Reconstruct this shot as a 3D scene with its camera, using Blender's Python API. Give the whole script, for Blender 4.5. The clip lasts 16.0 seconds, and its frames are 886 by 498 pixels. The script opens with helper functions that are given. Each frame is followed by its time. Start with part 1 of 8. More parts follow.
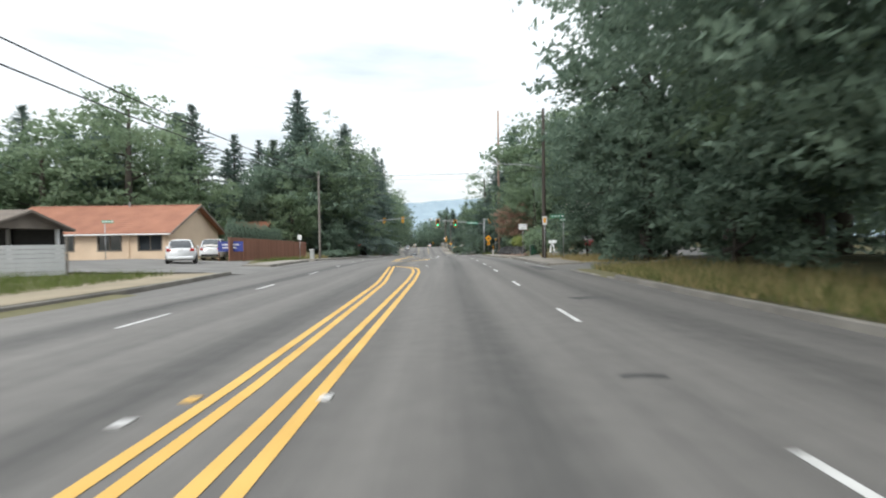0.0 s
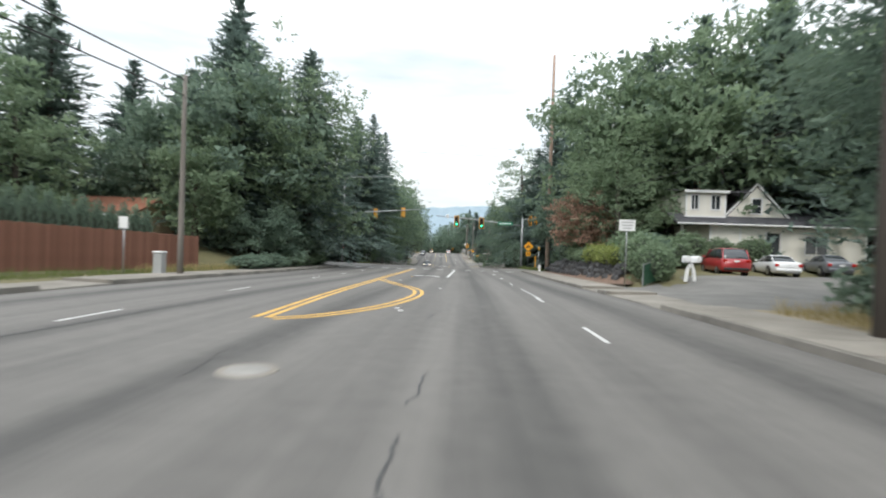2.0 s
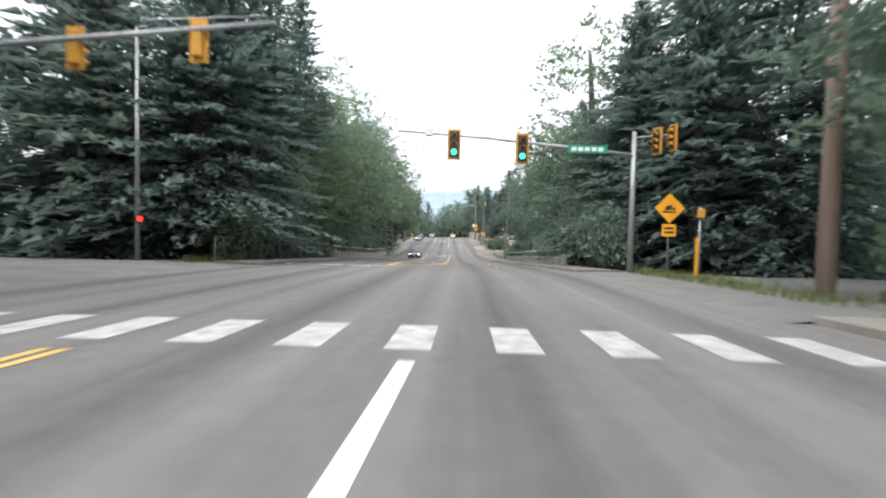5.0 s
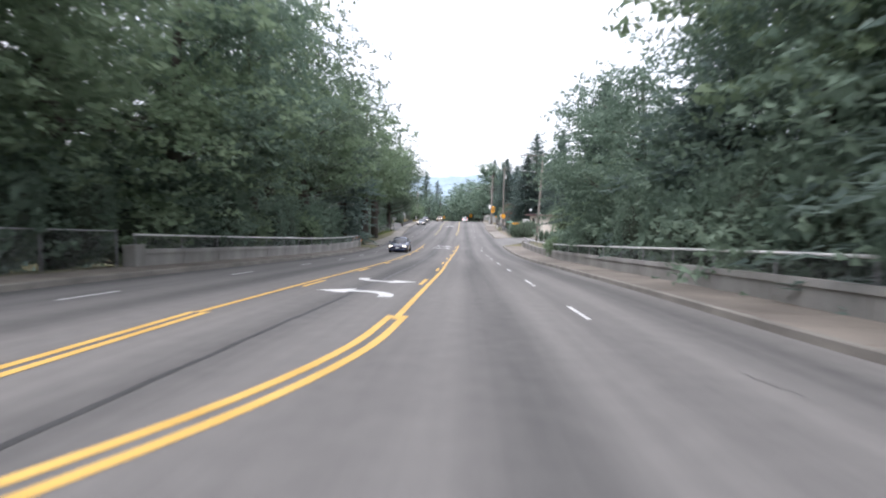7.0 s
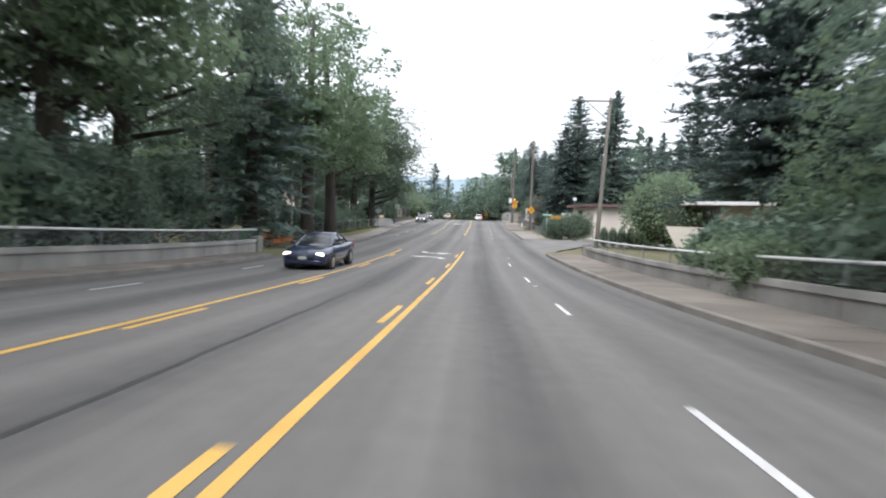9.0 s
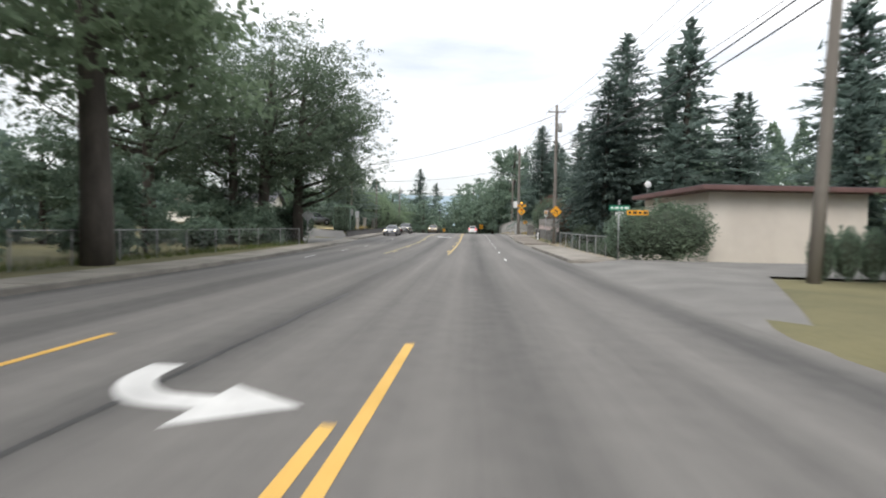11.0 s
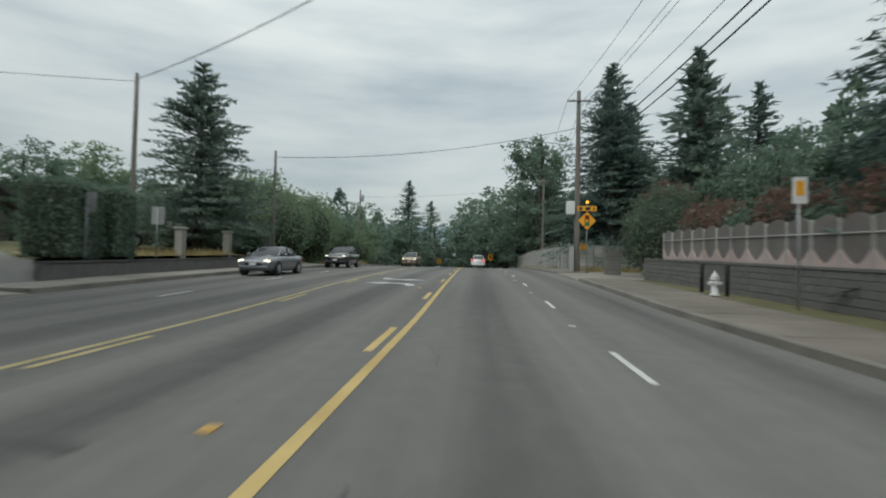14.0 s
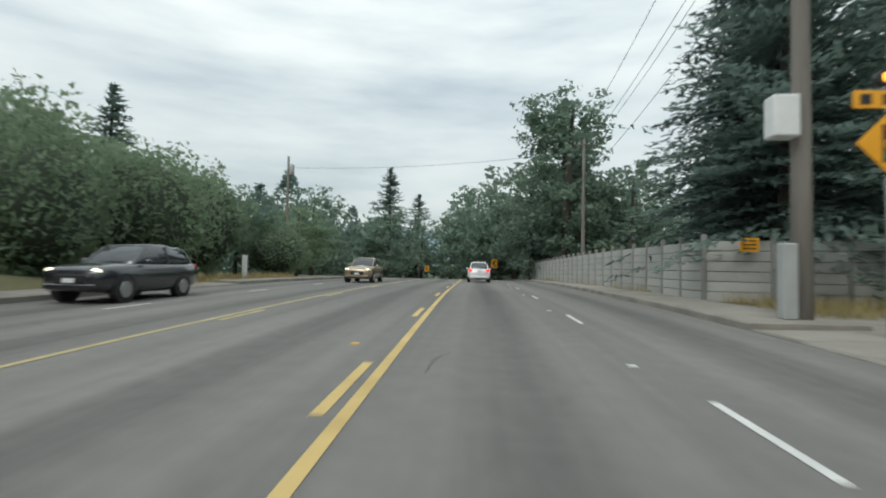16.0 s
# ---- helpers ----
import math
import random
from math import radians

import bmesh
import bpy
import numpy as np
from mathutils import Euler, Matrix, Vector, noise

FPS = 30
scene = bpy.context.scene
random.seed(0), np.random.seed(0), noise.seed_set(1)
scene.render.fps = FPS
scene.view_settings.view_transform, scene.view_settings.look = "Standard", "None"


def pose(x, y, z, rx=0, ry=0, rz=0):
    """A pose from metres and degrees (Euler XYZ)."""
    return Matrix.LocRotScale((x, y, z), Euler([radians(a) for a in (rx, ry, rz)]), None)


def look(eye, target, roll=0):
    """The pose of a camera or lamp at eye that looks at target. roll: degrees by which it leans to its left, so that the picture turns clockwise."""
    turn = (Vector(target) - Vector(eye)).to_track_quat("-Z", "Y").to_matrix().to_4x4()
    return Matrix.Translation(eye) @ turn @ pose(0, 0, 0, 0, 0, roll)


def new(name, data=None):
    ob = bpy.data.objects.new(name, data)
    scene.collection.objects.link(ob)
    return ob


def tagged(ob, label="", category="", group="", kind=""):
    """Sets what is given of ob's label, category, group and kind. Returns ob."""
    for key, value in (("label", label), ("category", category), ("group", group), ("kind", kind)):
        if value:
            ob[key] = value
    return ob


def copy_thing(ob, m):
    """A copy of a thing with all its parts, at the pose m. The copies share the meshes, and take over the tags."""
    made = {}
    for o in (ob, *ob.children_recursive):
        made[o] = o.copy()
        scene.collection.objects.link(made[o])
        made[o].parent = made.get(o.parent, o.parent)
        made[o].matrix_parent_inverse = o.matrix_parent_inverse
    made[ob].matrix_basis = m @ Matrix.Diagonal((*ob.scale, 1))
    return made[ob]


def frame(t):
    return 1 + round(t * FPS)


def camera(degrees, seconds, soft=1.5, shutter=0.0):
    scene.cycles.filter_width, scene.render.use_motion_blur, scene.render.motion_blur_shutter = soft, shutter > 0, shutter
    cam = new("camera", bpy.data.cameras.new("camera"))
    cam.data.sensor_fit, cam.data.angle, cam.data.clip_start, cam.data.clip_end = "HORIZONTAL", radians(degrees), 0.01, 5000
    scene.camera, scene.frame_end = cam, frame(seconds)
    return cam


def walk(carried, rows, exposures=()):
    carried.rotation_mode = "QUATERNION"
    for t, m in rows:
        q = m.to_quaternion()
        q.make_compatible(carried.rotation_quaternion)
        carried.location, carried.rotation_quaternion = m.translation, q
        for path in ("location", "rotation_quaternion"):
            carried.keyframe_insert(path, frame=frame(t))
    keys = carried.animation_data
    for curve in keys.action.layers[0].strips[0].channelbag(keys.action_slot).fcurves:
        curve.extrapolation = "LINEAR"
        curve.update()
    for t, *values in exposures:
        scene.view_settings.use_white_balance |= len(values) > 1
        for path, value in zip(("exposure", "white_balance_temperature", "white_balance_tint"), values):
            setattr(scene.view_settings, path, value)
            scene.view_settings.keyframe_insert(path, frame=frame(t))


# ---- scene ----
cam = camera(82.4, 16.0, soft=2.0, shutter=0.4)
PATH = [
    (0.0, pose(-0.069, 0.008, 1.448, 88.70, 0.73, -0.28)),
    (0.5, pose(0.013, 7.319, 1.349, 87.89, 0.79, 0.26)),
    (1.0, pose(0.090, 14.660, 1.292, 88.42, 0.46, 0.27)),
    (1.5, pose(0.166, 22.136, 1.256, 89.10, -1.16, 1.10)),
    (2.0, pose(0.238, 29.547, 1.222, 89.34, -1.96, 2.12)),
    (2.5, pose(0.250, 36.903, 1.155, 89.24, -1.34, 2.24)),
    (3.0, pose(0.259, 44.330, 0.990, 88.89, -0.88, 2.22)),
    (3.5, pose(0.265, 51.776, 0.731, 88.92, -0.87, 2.28)),
    (4.0, pose(0.313, 59.193, 0.427, 88.75, -0.83, 2.31)),
    (6.5, pose(0.097, 97.058, -0.449, 85.96, -1.78, 4.54)),
    (7.0, pose(-0.048, 104.400, -0.795, 85.90, -1.26, 4.51)),
    (7.5, pose(-0.224, 111.752, -1.172, 86.12, -1.32, 4.42)),
    (8.0, pose(-0.383, 119.096, -1.576, 86.53, -1.97, 5.07)),
    (8.5, pose(-0.567, 126.346, -1.996, 86.31, -2.13, 5.99)),
    (9.0, pose(-0.775, 133.532, -2.416, 86.14, -1.95, 6.18)),
    (9.5, pose(-1.076, 140.634, -2.809, 86.50, -1.36, 5.81)),
    (12.0, pose(-2.563, 176.050, -3.449, 89.71, -0.87, 5.37)),
    (12.5, pose(-2.868, 182.995, -3.406, 90.59, -1.50, 5.40)),
    (13.0, pose(-3.135, 189.987, -3.367, 90.96, -1.51, 5.83)),
    (13.5, pose(-3.200, 196.955, -3.285, 91.48, -1.00, 6.09)),
    (14.0, pose(-3.550, 203.800, -3.208, 91.68, -1.26, 6.00)),
    (14.5, pose(-3.870, 210.429, -3.072, 91.87, -1.32, 6.08)),
    (15.0, pose(-4.157, 216.721, -2.877, 92.16, -0.93, 6.10)),
    (15.5, pose(-4.510, 222.882, -2.660, 92.03, -0.70, 5.75)),
    (16.0, pose(-4.750, 228.950, -2.550, 92.18, -1.20, 5.68)),
]
EXPOSURES = [(0.0, 0.2, 6500, 9), (3.0, 0.3, 6500, 9), (4.0, 0.6, 6500, 9), (6.5, 0.62, 6350, 20), (7.5, 0.6, 6150, 16), (8.5, 0.57, 6250, 14), (9.5, 0.3, 6400, 14), (12.0, 0.12, 6750, 11), (13.0, -0.1, 6750, 12), (13.5, -0.4, 6550, 9), (14.0, -0.72, 6450, 2), (14.5, -0.45, 6450, 2), (15.0, -0.36, 6450, 2), (16.0, -0.38, 6450, 2)]
walk(cam, PATH, EXPOSURES)

# the road: heights of its surface and the sideways place of the lane line beside the camera's lane
ROAD_Y = [-40, 0, 15, 30, 45, 60, 75, 90, 97, 105, 112, 120, 127, 134, 141, 148, 155, 165, 176, 190, 197, 204, 210, 217, 223, 229, 237, 245, 254, 262, 280, 300, 330, 380, 440, 600]
ROAD_Z = [1.1, 0.04, -0.12, -0.21, -0.48, -0.98, -1.34, -1.69, -1.91, -2.26, -2.61, -3.02, -3.43, -3.82, -4.21, -4.55, -4.79, -4.95, -4.9, -4.77, -4.69, -4.59, -4.47, -4.28, -4.06, -3.93, -3.74, -3.63, -3.58, -3.58, -3.71, -4.03, -4.92, -7.02, -10.0, -17.5]
LINE_Y = [-60, 0, 30, 60, 80, 97, 112, 126, 141, 160, 176, 200, 228, 275, 300, 330, 380, 440, 600]
LINE_X = [-2.15, -1.41, -1.06, -0.8, -0.98, -1.14, -1.51, -1.97, -2.55, -3.29, -3.92, -4.9, -6.05, -7.77, -9.4, -13.5, -25, -44, -110]


_gy = np.arange(-60.0, 640.0, 1.0)


def _soft(y, v, s):
    g = np.interp(_gy, y, v)
    n = int(3 * s)
    k = np.exp(-np.arange(-n, n + 1) ** 2 / (2.0 * s * s))
    return np.convolve(np.pad(g, n, mode="reflect", reflect_type="odd"), k / k.sum(), "valid")


_gz = _soft(ROAD_Y, ROAD_Z, 3.0)
_gx = _soft(LINE_Y, LINE_X, 5.0)


def LX(y):
    return float(np.interp(y, _gy, _gx))


def ZR(y):
    return float(np.interp(y, _gy, _gz))


def step(a, b, v):
    t = min(1.0, max(0.0, (v - a) / (b - a)))
    return t * t * (3 - 2 * t)


def kerb_right(y):
    return float(np.interp(y, [18, 28, 44, 70, 82, 104, 112, 134, 146, 180, 190, 204, 217, 227, 238, 260, 300], [7.5, 6.9, 7.0, 7.4, 7.8, 7.0, 6.4, 6.4, 6.2, 6.1, 6.3, 6.4, 6.2, 6.5, 7.0, 7.1, 7.0]))


def kerb_left(y):
    return float(np.interp(y, [15, 40, 60, 80, 104, 150, 185, 197, 215, 300], [-8.1, -10.2, -10.9, -10.6, -9.0, -8.9, -8.7, -9.6, -10.7, -10.9]))


def yellow_left(y):
    return float(np.interp(y, [5, 30, 60, 80, 110, 135, 147, 172, 190, 214, 222, 236, 300], [-0.8, -1.85, -3.55, -3.6, -3.46, -3.46, -3.7, -3.75, -3.8, -3.7, -3.9, -4.12, -4.15]))


def ground_lift(d, y):
    """Height of the ground over the road's own height, d metres to the right of the lane line."""
    k = kerb_right(y) if d > 0 else kerb_left(y)
    out = abs(d) - abs(k)
    if out < 0.2:
        return -0.3
    h = 0.11
    ravine = step(98, 112, y) * (1 - step(146, 160, y))
    h -= ravine * 4.0 * step(2.8, 14.0, out)
    if d > 0:
        near_wall = 1 - step(11.5, 14.5, d)
        h += (0.8 + 0.2 * near_wall) * step(3.0, 4.2, out) * step(48 + 9 * near_wall, 63, y) * (1 - step(84, 88, y))
        h += 1.25 * step(3.5, 11, out) * step(66, 74, y) * (1 - step(84, 92, y))
        h += 0.5 * step(2.0, 7.0, out) * (1 - step(22, 30, y))
        h += 0.9 * step(4.2, 5.2, out) * step(212, 214, y) * (1 - step(229, 231, y))
        h -= 1.35 * step(2.7, 5.2, out) * step(188.5, 193, y) * (1 - step(206, 211, y))
    else:
        h += 0.32 * step(4, 15, out) * (1 - step(50, 60, y))
        h += 1.4 * step(1.5, 9, out) * step(60, 66, y) * (1 - step(78, 84, y))
        h += (0.75 * step(1.9, 2.6, out) * step(217, 219.5, y) + 0.6 * step(5, 12, out) * step(212, 224, y)) * (1 - step(240, 250, y))
    h += 0.12 * step(3, 10, out) * noise.noise((d * 0.12, y * 0.12, 3.0))
    return h


def at(d, y, h=0.0):
    """A place d metres right of the lane line at station y, h over the road."""
    return Vector((LX(y) + d, y, ZR(y) + h))


def on_ground(d, y, h=0.0):
    return at(d, y, max(ground_lift(d, y), 0.0) + h if ground_lift(d, y) > -0.25 else ground_lift(d, y) + h)


def heading(y):
    return math.atan2(-(LX(y + 2) - LX(y - 2)), 4.0)


# ---- light ----
world = bpy.data.worlds.new("overcast")
scene.world = world
world.use_nodes = True
wn, wl = world.node_tree.nodes, world.node_tree.links
wn.clear()
w_out = wn.new("ShaderNodeOutputWorld")
w_bg = wn.new("ShaderNodeBackground")
w_sky = wn.new("ShaderNodeTexSky")
w_sky.sky_type, w_sky.sun_disc, w_sky.sun_elevation, w_sky.sun_rotation = "NISHITA", False, radians(48), radians(200)
w_co = wn.new("ShaderNodeTexCoord")
w_map = wn.new("ShaderNodeMapping")
w_map.inputs["Scale"].default_value = (1.3, 1.3, 6.5)
w_n = wn.new("ShaderNodeTexNoise")
w_n.inputs["Scale"].default_value, w_n.inputs["Detail"].default_value, w_n.inputs["Roughness"].default_value = 1.7, 7.0, 0.52
w_r = wn.new("ShaderNodeValToRGB")
w_r.color_ramp.elements[0].position, w_r.color_ramp.elements[0].color = 0.30, (0.68, 0.74, 0.79, 1)
w_r.color_ramp.elements[1].position, w_r.color_ramp.elements[1].color = 0.66, (1.20, 1.20, 1.18, 1)
w_r.color_ramp.elements.new(0.5).color = (0.98, 1.01, 1.02, 1)
w_add = wn.new("ShaderNodeMix")
w_add.data_type = "RGBA"
w_add.blend_type = "ADD"
w_add.inputs["Factor"].default_value = 0.04
wl.new(w_co.outputs["Generated"], w_map.inputs["Vector"])
wl.new(w_map.outputs["Vector"], w_n.inputs["Vector"])
wl.new(w_n.outputs["Fac"], w_r.inputs["Fac"])
wl.new(w_r.outputs["Color"], w_add.inputs["A"])
wl.new(w_sky.outputs["Color"], w_add.inputs["B"])
# an overcast sky is brighter overhead than at the horizon
w_sep = wn.new("ShaderNodeSeparateXYZ")
w_up = wn.new("ShaderNodeMath")
w_up.operation, w_up.use_clamp = "MAXIMUM", False
w_up.inputs[1].default_value = 0.0
w_grad = wn.new("ShaderNodeMath")
w_grad.operation = "MULTIPLY_ADD"
w_grad.inputs[1].default_value, w_grad.inputs[2].default_value = 0.95, 0.64
w_mul = wn.new("ShaderNodeMix")
w_mul.data_type, w_mul.blend_type = "RGBA", "MULTIPLY"
w_mul.inputs["Factor"].default_value = 1.0
wl.new(w_co.outputs["Generated"], w_sep.inputs[0])
wl.new(w_sep.outputs[2], w_up.inputs[0])
wl.new(w_up.outputs[0], w_grad.inputs[0])
wl.new(w_add.outputs["Result"], w_mul.inputs["A"])
wl.new(w_grad.outputs[0], w_mul.inputs["B"])
wl.new(w_mul.outputs["Result"], w_bg.inputs["Color"])
w_bg.inputs["Strength"].default_value = 1.0
wl.new(w_bg.outputs["Background"], w_out.inputs["Surface"])

sun_data = bpy.data.lights.new("sun", "SUN")
sun_data.energy, sun_data.angle, sun_data.color = 1.5, radians(25), (1.0, 0.96, 0.9)
sun = new("sun", sun_data)
sun.matrix_world = look((-20, -60, 70), (0, 0, 0))


# ---- materials ----
def material(name, low, high=None, scale=3.0, rough=0.8, metal=0.0, bump=0.15, fine=40.0, island=0.0, obj=0.0, emit=0.0, coat=0.0, spec=0.5, stretch=(1, 1, 1), through_light=0.0, coords="Object"):
    """Two-scale noise colour with fine relief; island / obj: spread of brightness by piece."""
    m = bpy.data.materials.new(name)
    m.use_nodes = True
    n, l = m.node_tree.nodes, m.node_tree.links
    b = n["Principled BSDF"]
    high = high or tuple(min(1.0, c * 1.25) for c in low)
    co = n.new("ShaderNodeTexCoord")
    mp = n.new("ShaderNodeMapping")
    mp.inputs["Scale"].default_value = stretch
    l.new(co.outputs[coords], mp.inputs["Vector"])
    n1 = n.new("ShaderNodeTexNoise")
    n1.inputs["Scale"].default_value, n1.inputs["Detail"].default_value = scale, 5.0
    l.new(mp.outputs["Vector"], n1.inputs["Vector"])
    n2 = n.new("ShaderNodeTexNoise")
    n2.inputs["Scale"].default_value, n2.inputs["Detail"].default_value = fine, 3.0
    l.new(mp.outputs["Vector"], n2.inputs["Vector"])
    mixf = n.new("ShaderNodeMath")
    mixf.operation = "MULTIPLY_ADD"
    l.new(n1.outputs["Fac"], mixf.inputs[0])
    mixf.inputs[1].default_value = 1.6
    mixf.inputs[2].default_value = -0.55
    add = n.new("ShaderNodeMath")
    add.operation = "MULTIPLY_ADD"
    l.new(n2.outputs["Fac"], add.inputs[0])
    add.inputs[1].default_value = 0.5
    l.new(mixf.outputs[0], add.inputs[2])
    last = add.outputs[0]
    if island or obj:
        g = n.new("ShaderNodeNewGeometry") if island else n.new("ShaderNodeObjectInfo")
        more = n.new("ShaderNodeMath")
        more.operation = "MULTIPLY_ADD"
        l.new(g.outputs["Random Per Island" if island else "Random"], more.inputs[0])
        more.inputs[1].default_value = (island or obj)
        l.new(last, more.inputs[2])
        shift = n.new("ShaderNodeMath")
        shift.operation = "SUBTRACT"
        l.new(more.outputs[0], shift.inputs[0])
        shift.inputs[1].default_value = (island or obj) / 2
        last = shift.outputs[0]
    ramp = n.new("ShaderNodeValToRGB")
    ramp.color_ramp.elements[0].color, ramp.color_ramp.elements[1].color = (*low, 1), (*high, 1)
    l.new(last, ramp.inputs["Fac"])
    l.new(ramp.outputs["Color"], b.inputs["Base Color"])
    b.inputs["Roughness"].default_value, b.inputs["Metallic"].default_value = rough, metal
    b.inputs["Specular IOR Level"].default_value = spec
    b.inputs["Coat Weight"].default_value = coat
    if bump:
        bp = n.new("ShaderNodeBump")
        bp.inputs["Strength"].default_value, bp.inputs["Distance"].default_value = bump, 0.02
        l.new(n2.outputs["Fac"], bp.inputs["Height"])
        l.new(bp.outputs["Normal"], b.inputs["Normal"])
    if emit:
        l.new(ramp.outputs["Color"], b.inputs["Emission Color"])
        b.inputs["Emission Strength"].default_value = emit
    if through_light:
        t = n.new("ShaderNodeBsdfTranslucent")
        l.new(ramp.outputs["Color"], t.inputs["Color"])
        mx = n.new("ShaderNodeMixShader")
        mx.inputs[0].default_value = through_light
        l.new(b.outputs[0], mx.inputs[1])
        l.new(t.outputs[0], mx.inputs[2])
        l.new(mx.outputs[0], n["Material Output"].inputs["Surface"])
    return m


def asphalt_material():
    """Worn asphalt: aggregate, patches, darker oil bands along each lane, by the sheet's own UV (metres across, metres along)."""
    m = bpy.data.materials.new("worn_asphalt")
    m.use_nodes = True
    n, l = m.node_tree.nodes, m.node_tree.links
    b = n["Principled BSDF"]
    uv = n.new("ShaderNodeUVMap")
    uv.uv_map = "across_along"
    sep = n.new("ShaderNodeSeparateXYZ")
    l.new(uv.outputs["UV"], sep.inputs[0])

    def noise_at(scale, detail, sx=1.0, sy=1.0):
        mp = n.new("ShaderNodeMapping")
        mp.inputs["Scale"].default_value = (sx, sy, 1)
        l.new(uv.outputs["UV"], mp.inputs["Vector"])
        t = n.new("ShaderNodeTexNoise")
        t.inputs["Scale"].default_value, t.inputs["Detail"].default_value = scale, detail
        l.new(mp.outputs["Vector"], t.inputs["Vector"])
        return t.outputs["Fac"]

    def math_node(op, a, c=None, v=None):
        t = n.new("ShaderNodeMath")
        t.operation = op
        for i, s in enumerate((a, c)):
            if s is None:
                continue
            if isinstance(s, (int, float)):
                t.inputs[i].default_value = s
            else:
                l.new(s, t.inputs[i])
        if v is not None:
            t.inputs[2].default_value = v
        return t.outputs[0]

    # oil bands: a dark stripe along the middle of each 3.5 m lane, wandering a little
    wander = math_node("MULTIPLY", noise_at(0.06, 2, 0.2, 1.0), 0.7)
    off = math_node("SUBTRACT", math_node("ADD", sep.outputs[0], wander), 2.2)
    wave = math_node("COSINE", math_node("MULTIPLY", off, 2 * math.pi / 3.55))
    half = math_node("ADD", math_node("MULTIPLY", wave, 0.5), 0.5)
    stripe = math_node("POWER", half, 3.0)
    track = math_node("COSINE", math_node("MULTIPLY", off, 4 * math.pi / 3.55))
    bands = math_node("SUBTRACT", math_node("MULTIPLY", track, -0.30), stripe)
    streak = noise_at(1.0, 4, 2.2, 0.045)
    patch = noise_at(0.11, 5, 1.0, 0.6)
    grain = noise_at(90.0, 2)
    mid = noise_at(3.0, 5)
    v = math_node("MULTIPLY", bands, 0.20)
    v = math_node("ADD", v, math_node("MULTIPLY", streak, 0.5))
    v = math_node("ADD", v, math_node("MULTIPLY", patch, 0.5))
    v = math_node("ADD", v, math_node("MULTIPLY", grain, 0.26))
    v = math_node("ADD", v, math_node("MULTIPLY", mid, 0.28))
    v = math_node("SUBTRACT", v, 0.22)
    ramp = n.new("ShaderNodeValToRGB")
    ramp.color_ramp.elements[0].position, ramp.color_ramp.elements[0].color = 0.18, (0.086, 0.084, 0.081, 1)
    ramp.color_ramp.elements[1].position, ramp.color_ramp.elements[1].color = 0.82, (0.215, 0.206, 0.192, 1)
    l.new(v, ramp.inputs["Fac"])
    l.new(ramp.outputs["Color"], b.inputs["Base Color"])
    b.inputs["Roughness"].default_value = 0.88
    b.inputs["Specular IOR Level"].default_value = 0.3
    bp = n.new("ShaderNodeBump")
    bp.inputs["Strength"].default_value, bp.inputs["Distance"].default_value = 0.35, 0.01
    l.new(grain, bp.inputs["Height"])
    l.new(bp.outputs["Normal"], b.inputs["Normal"])
    return m


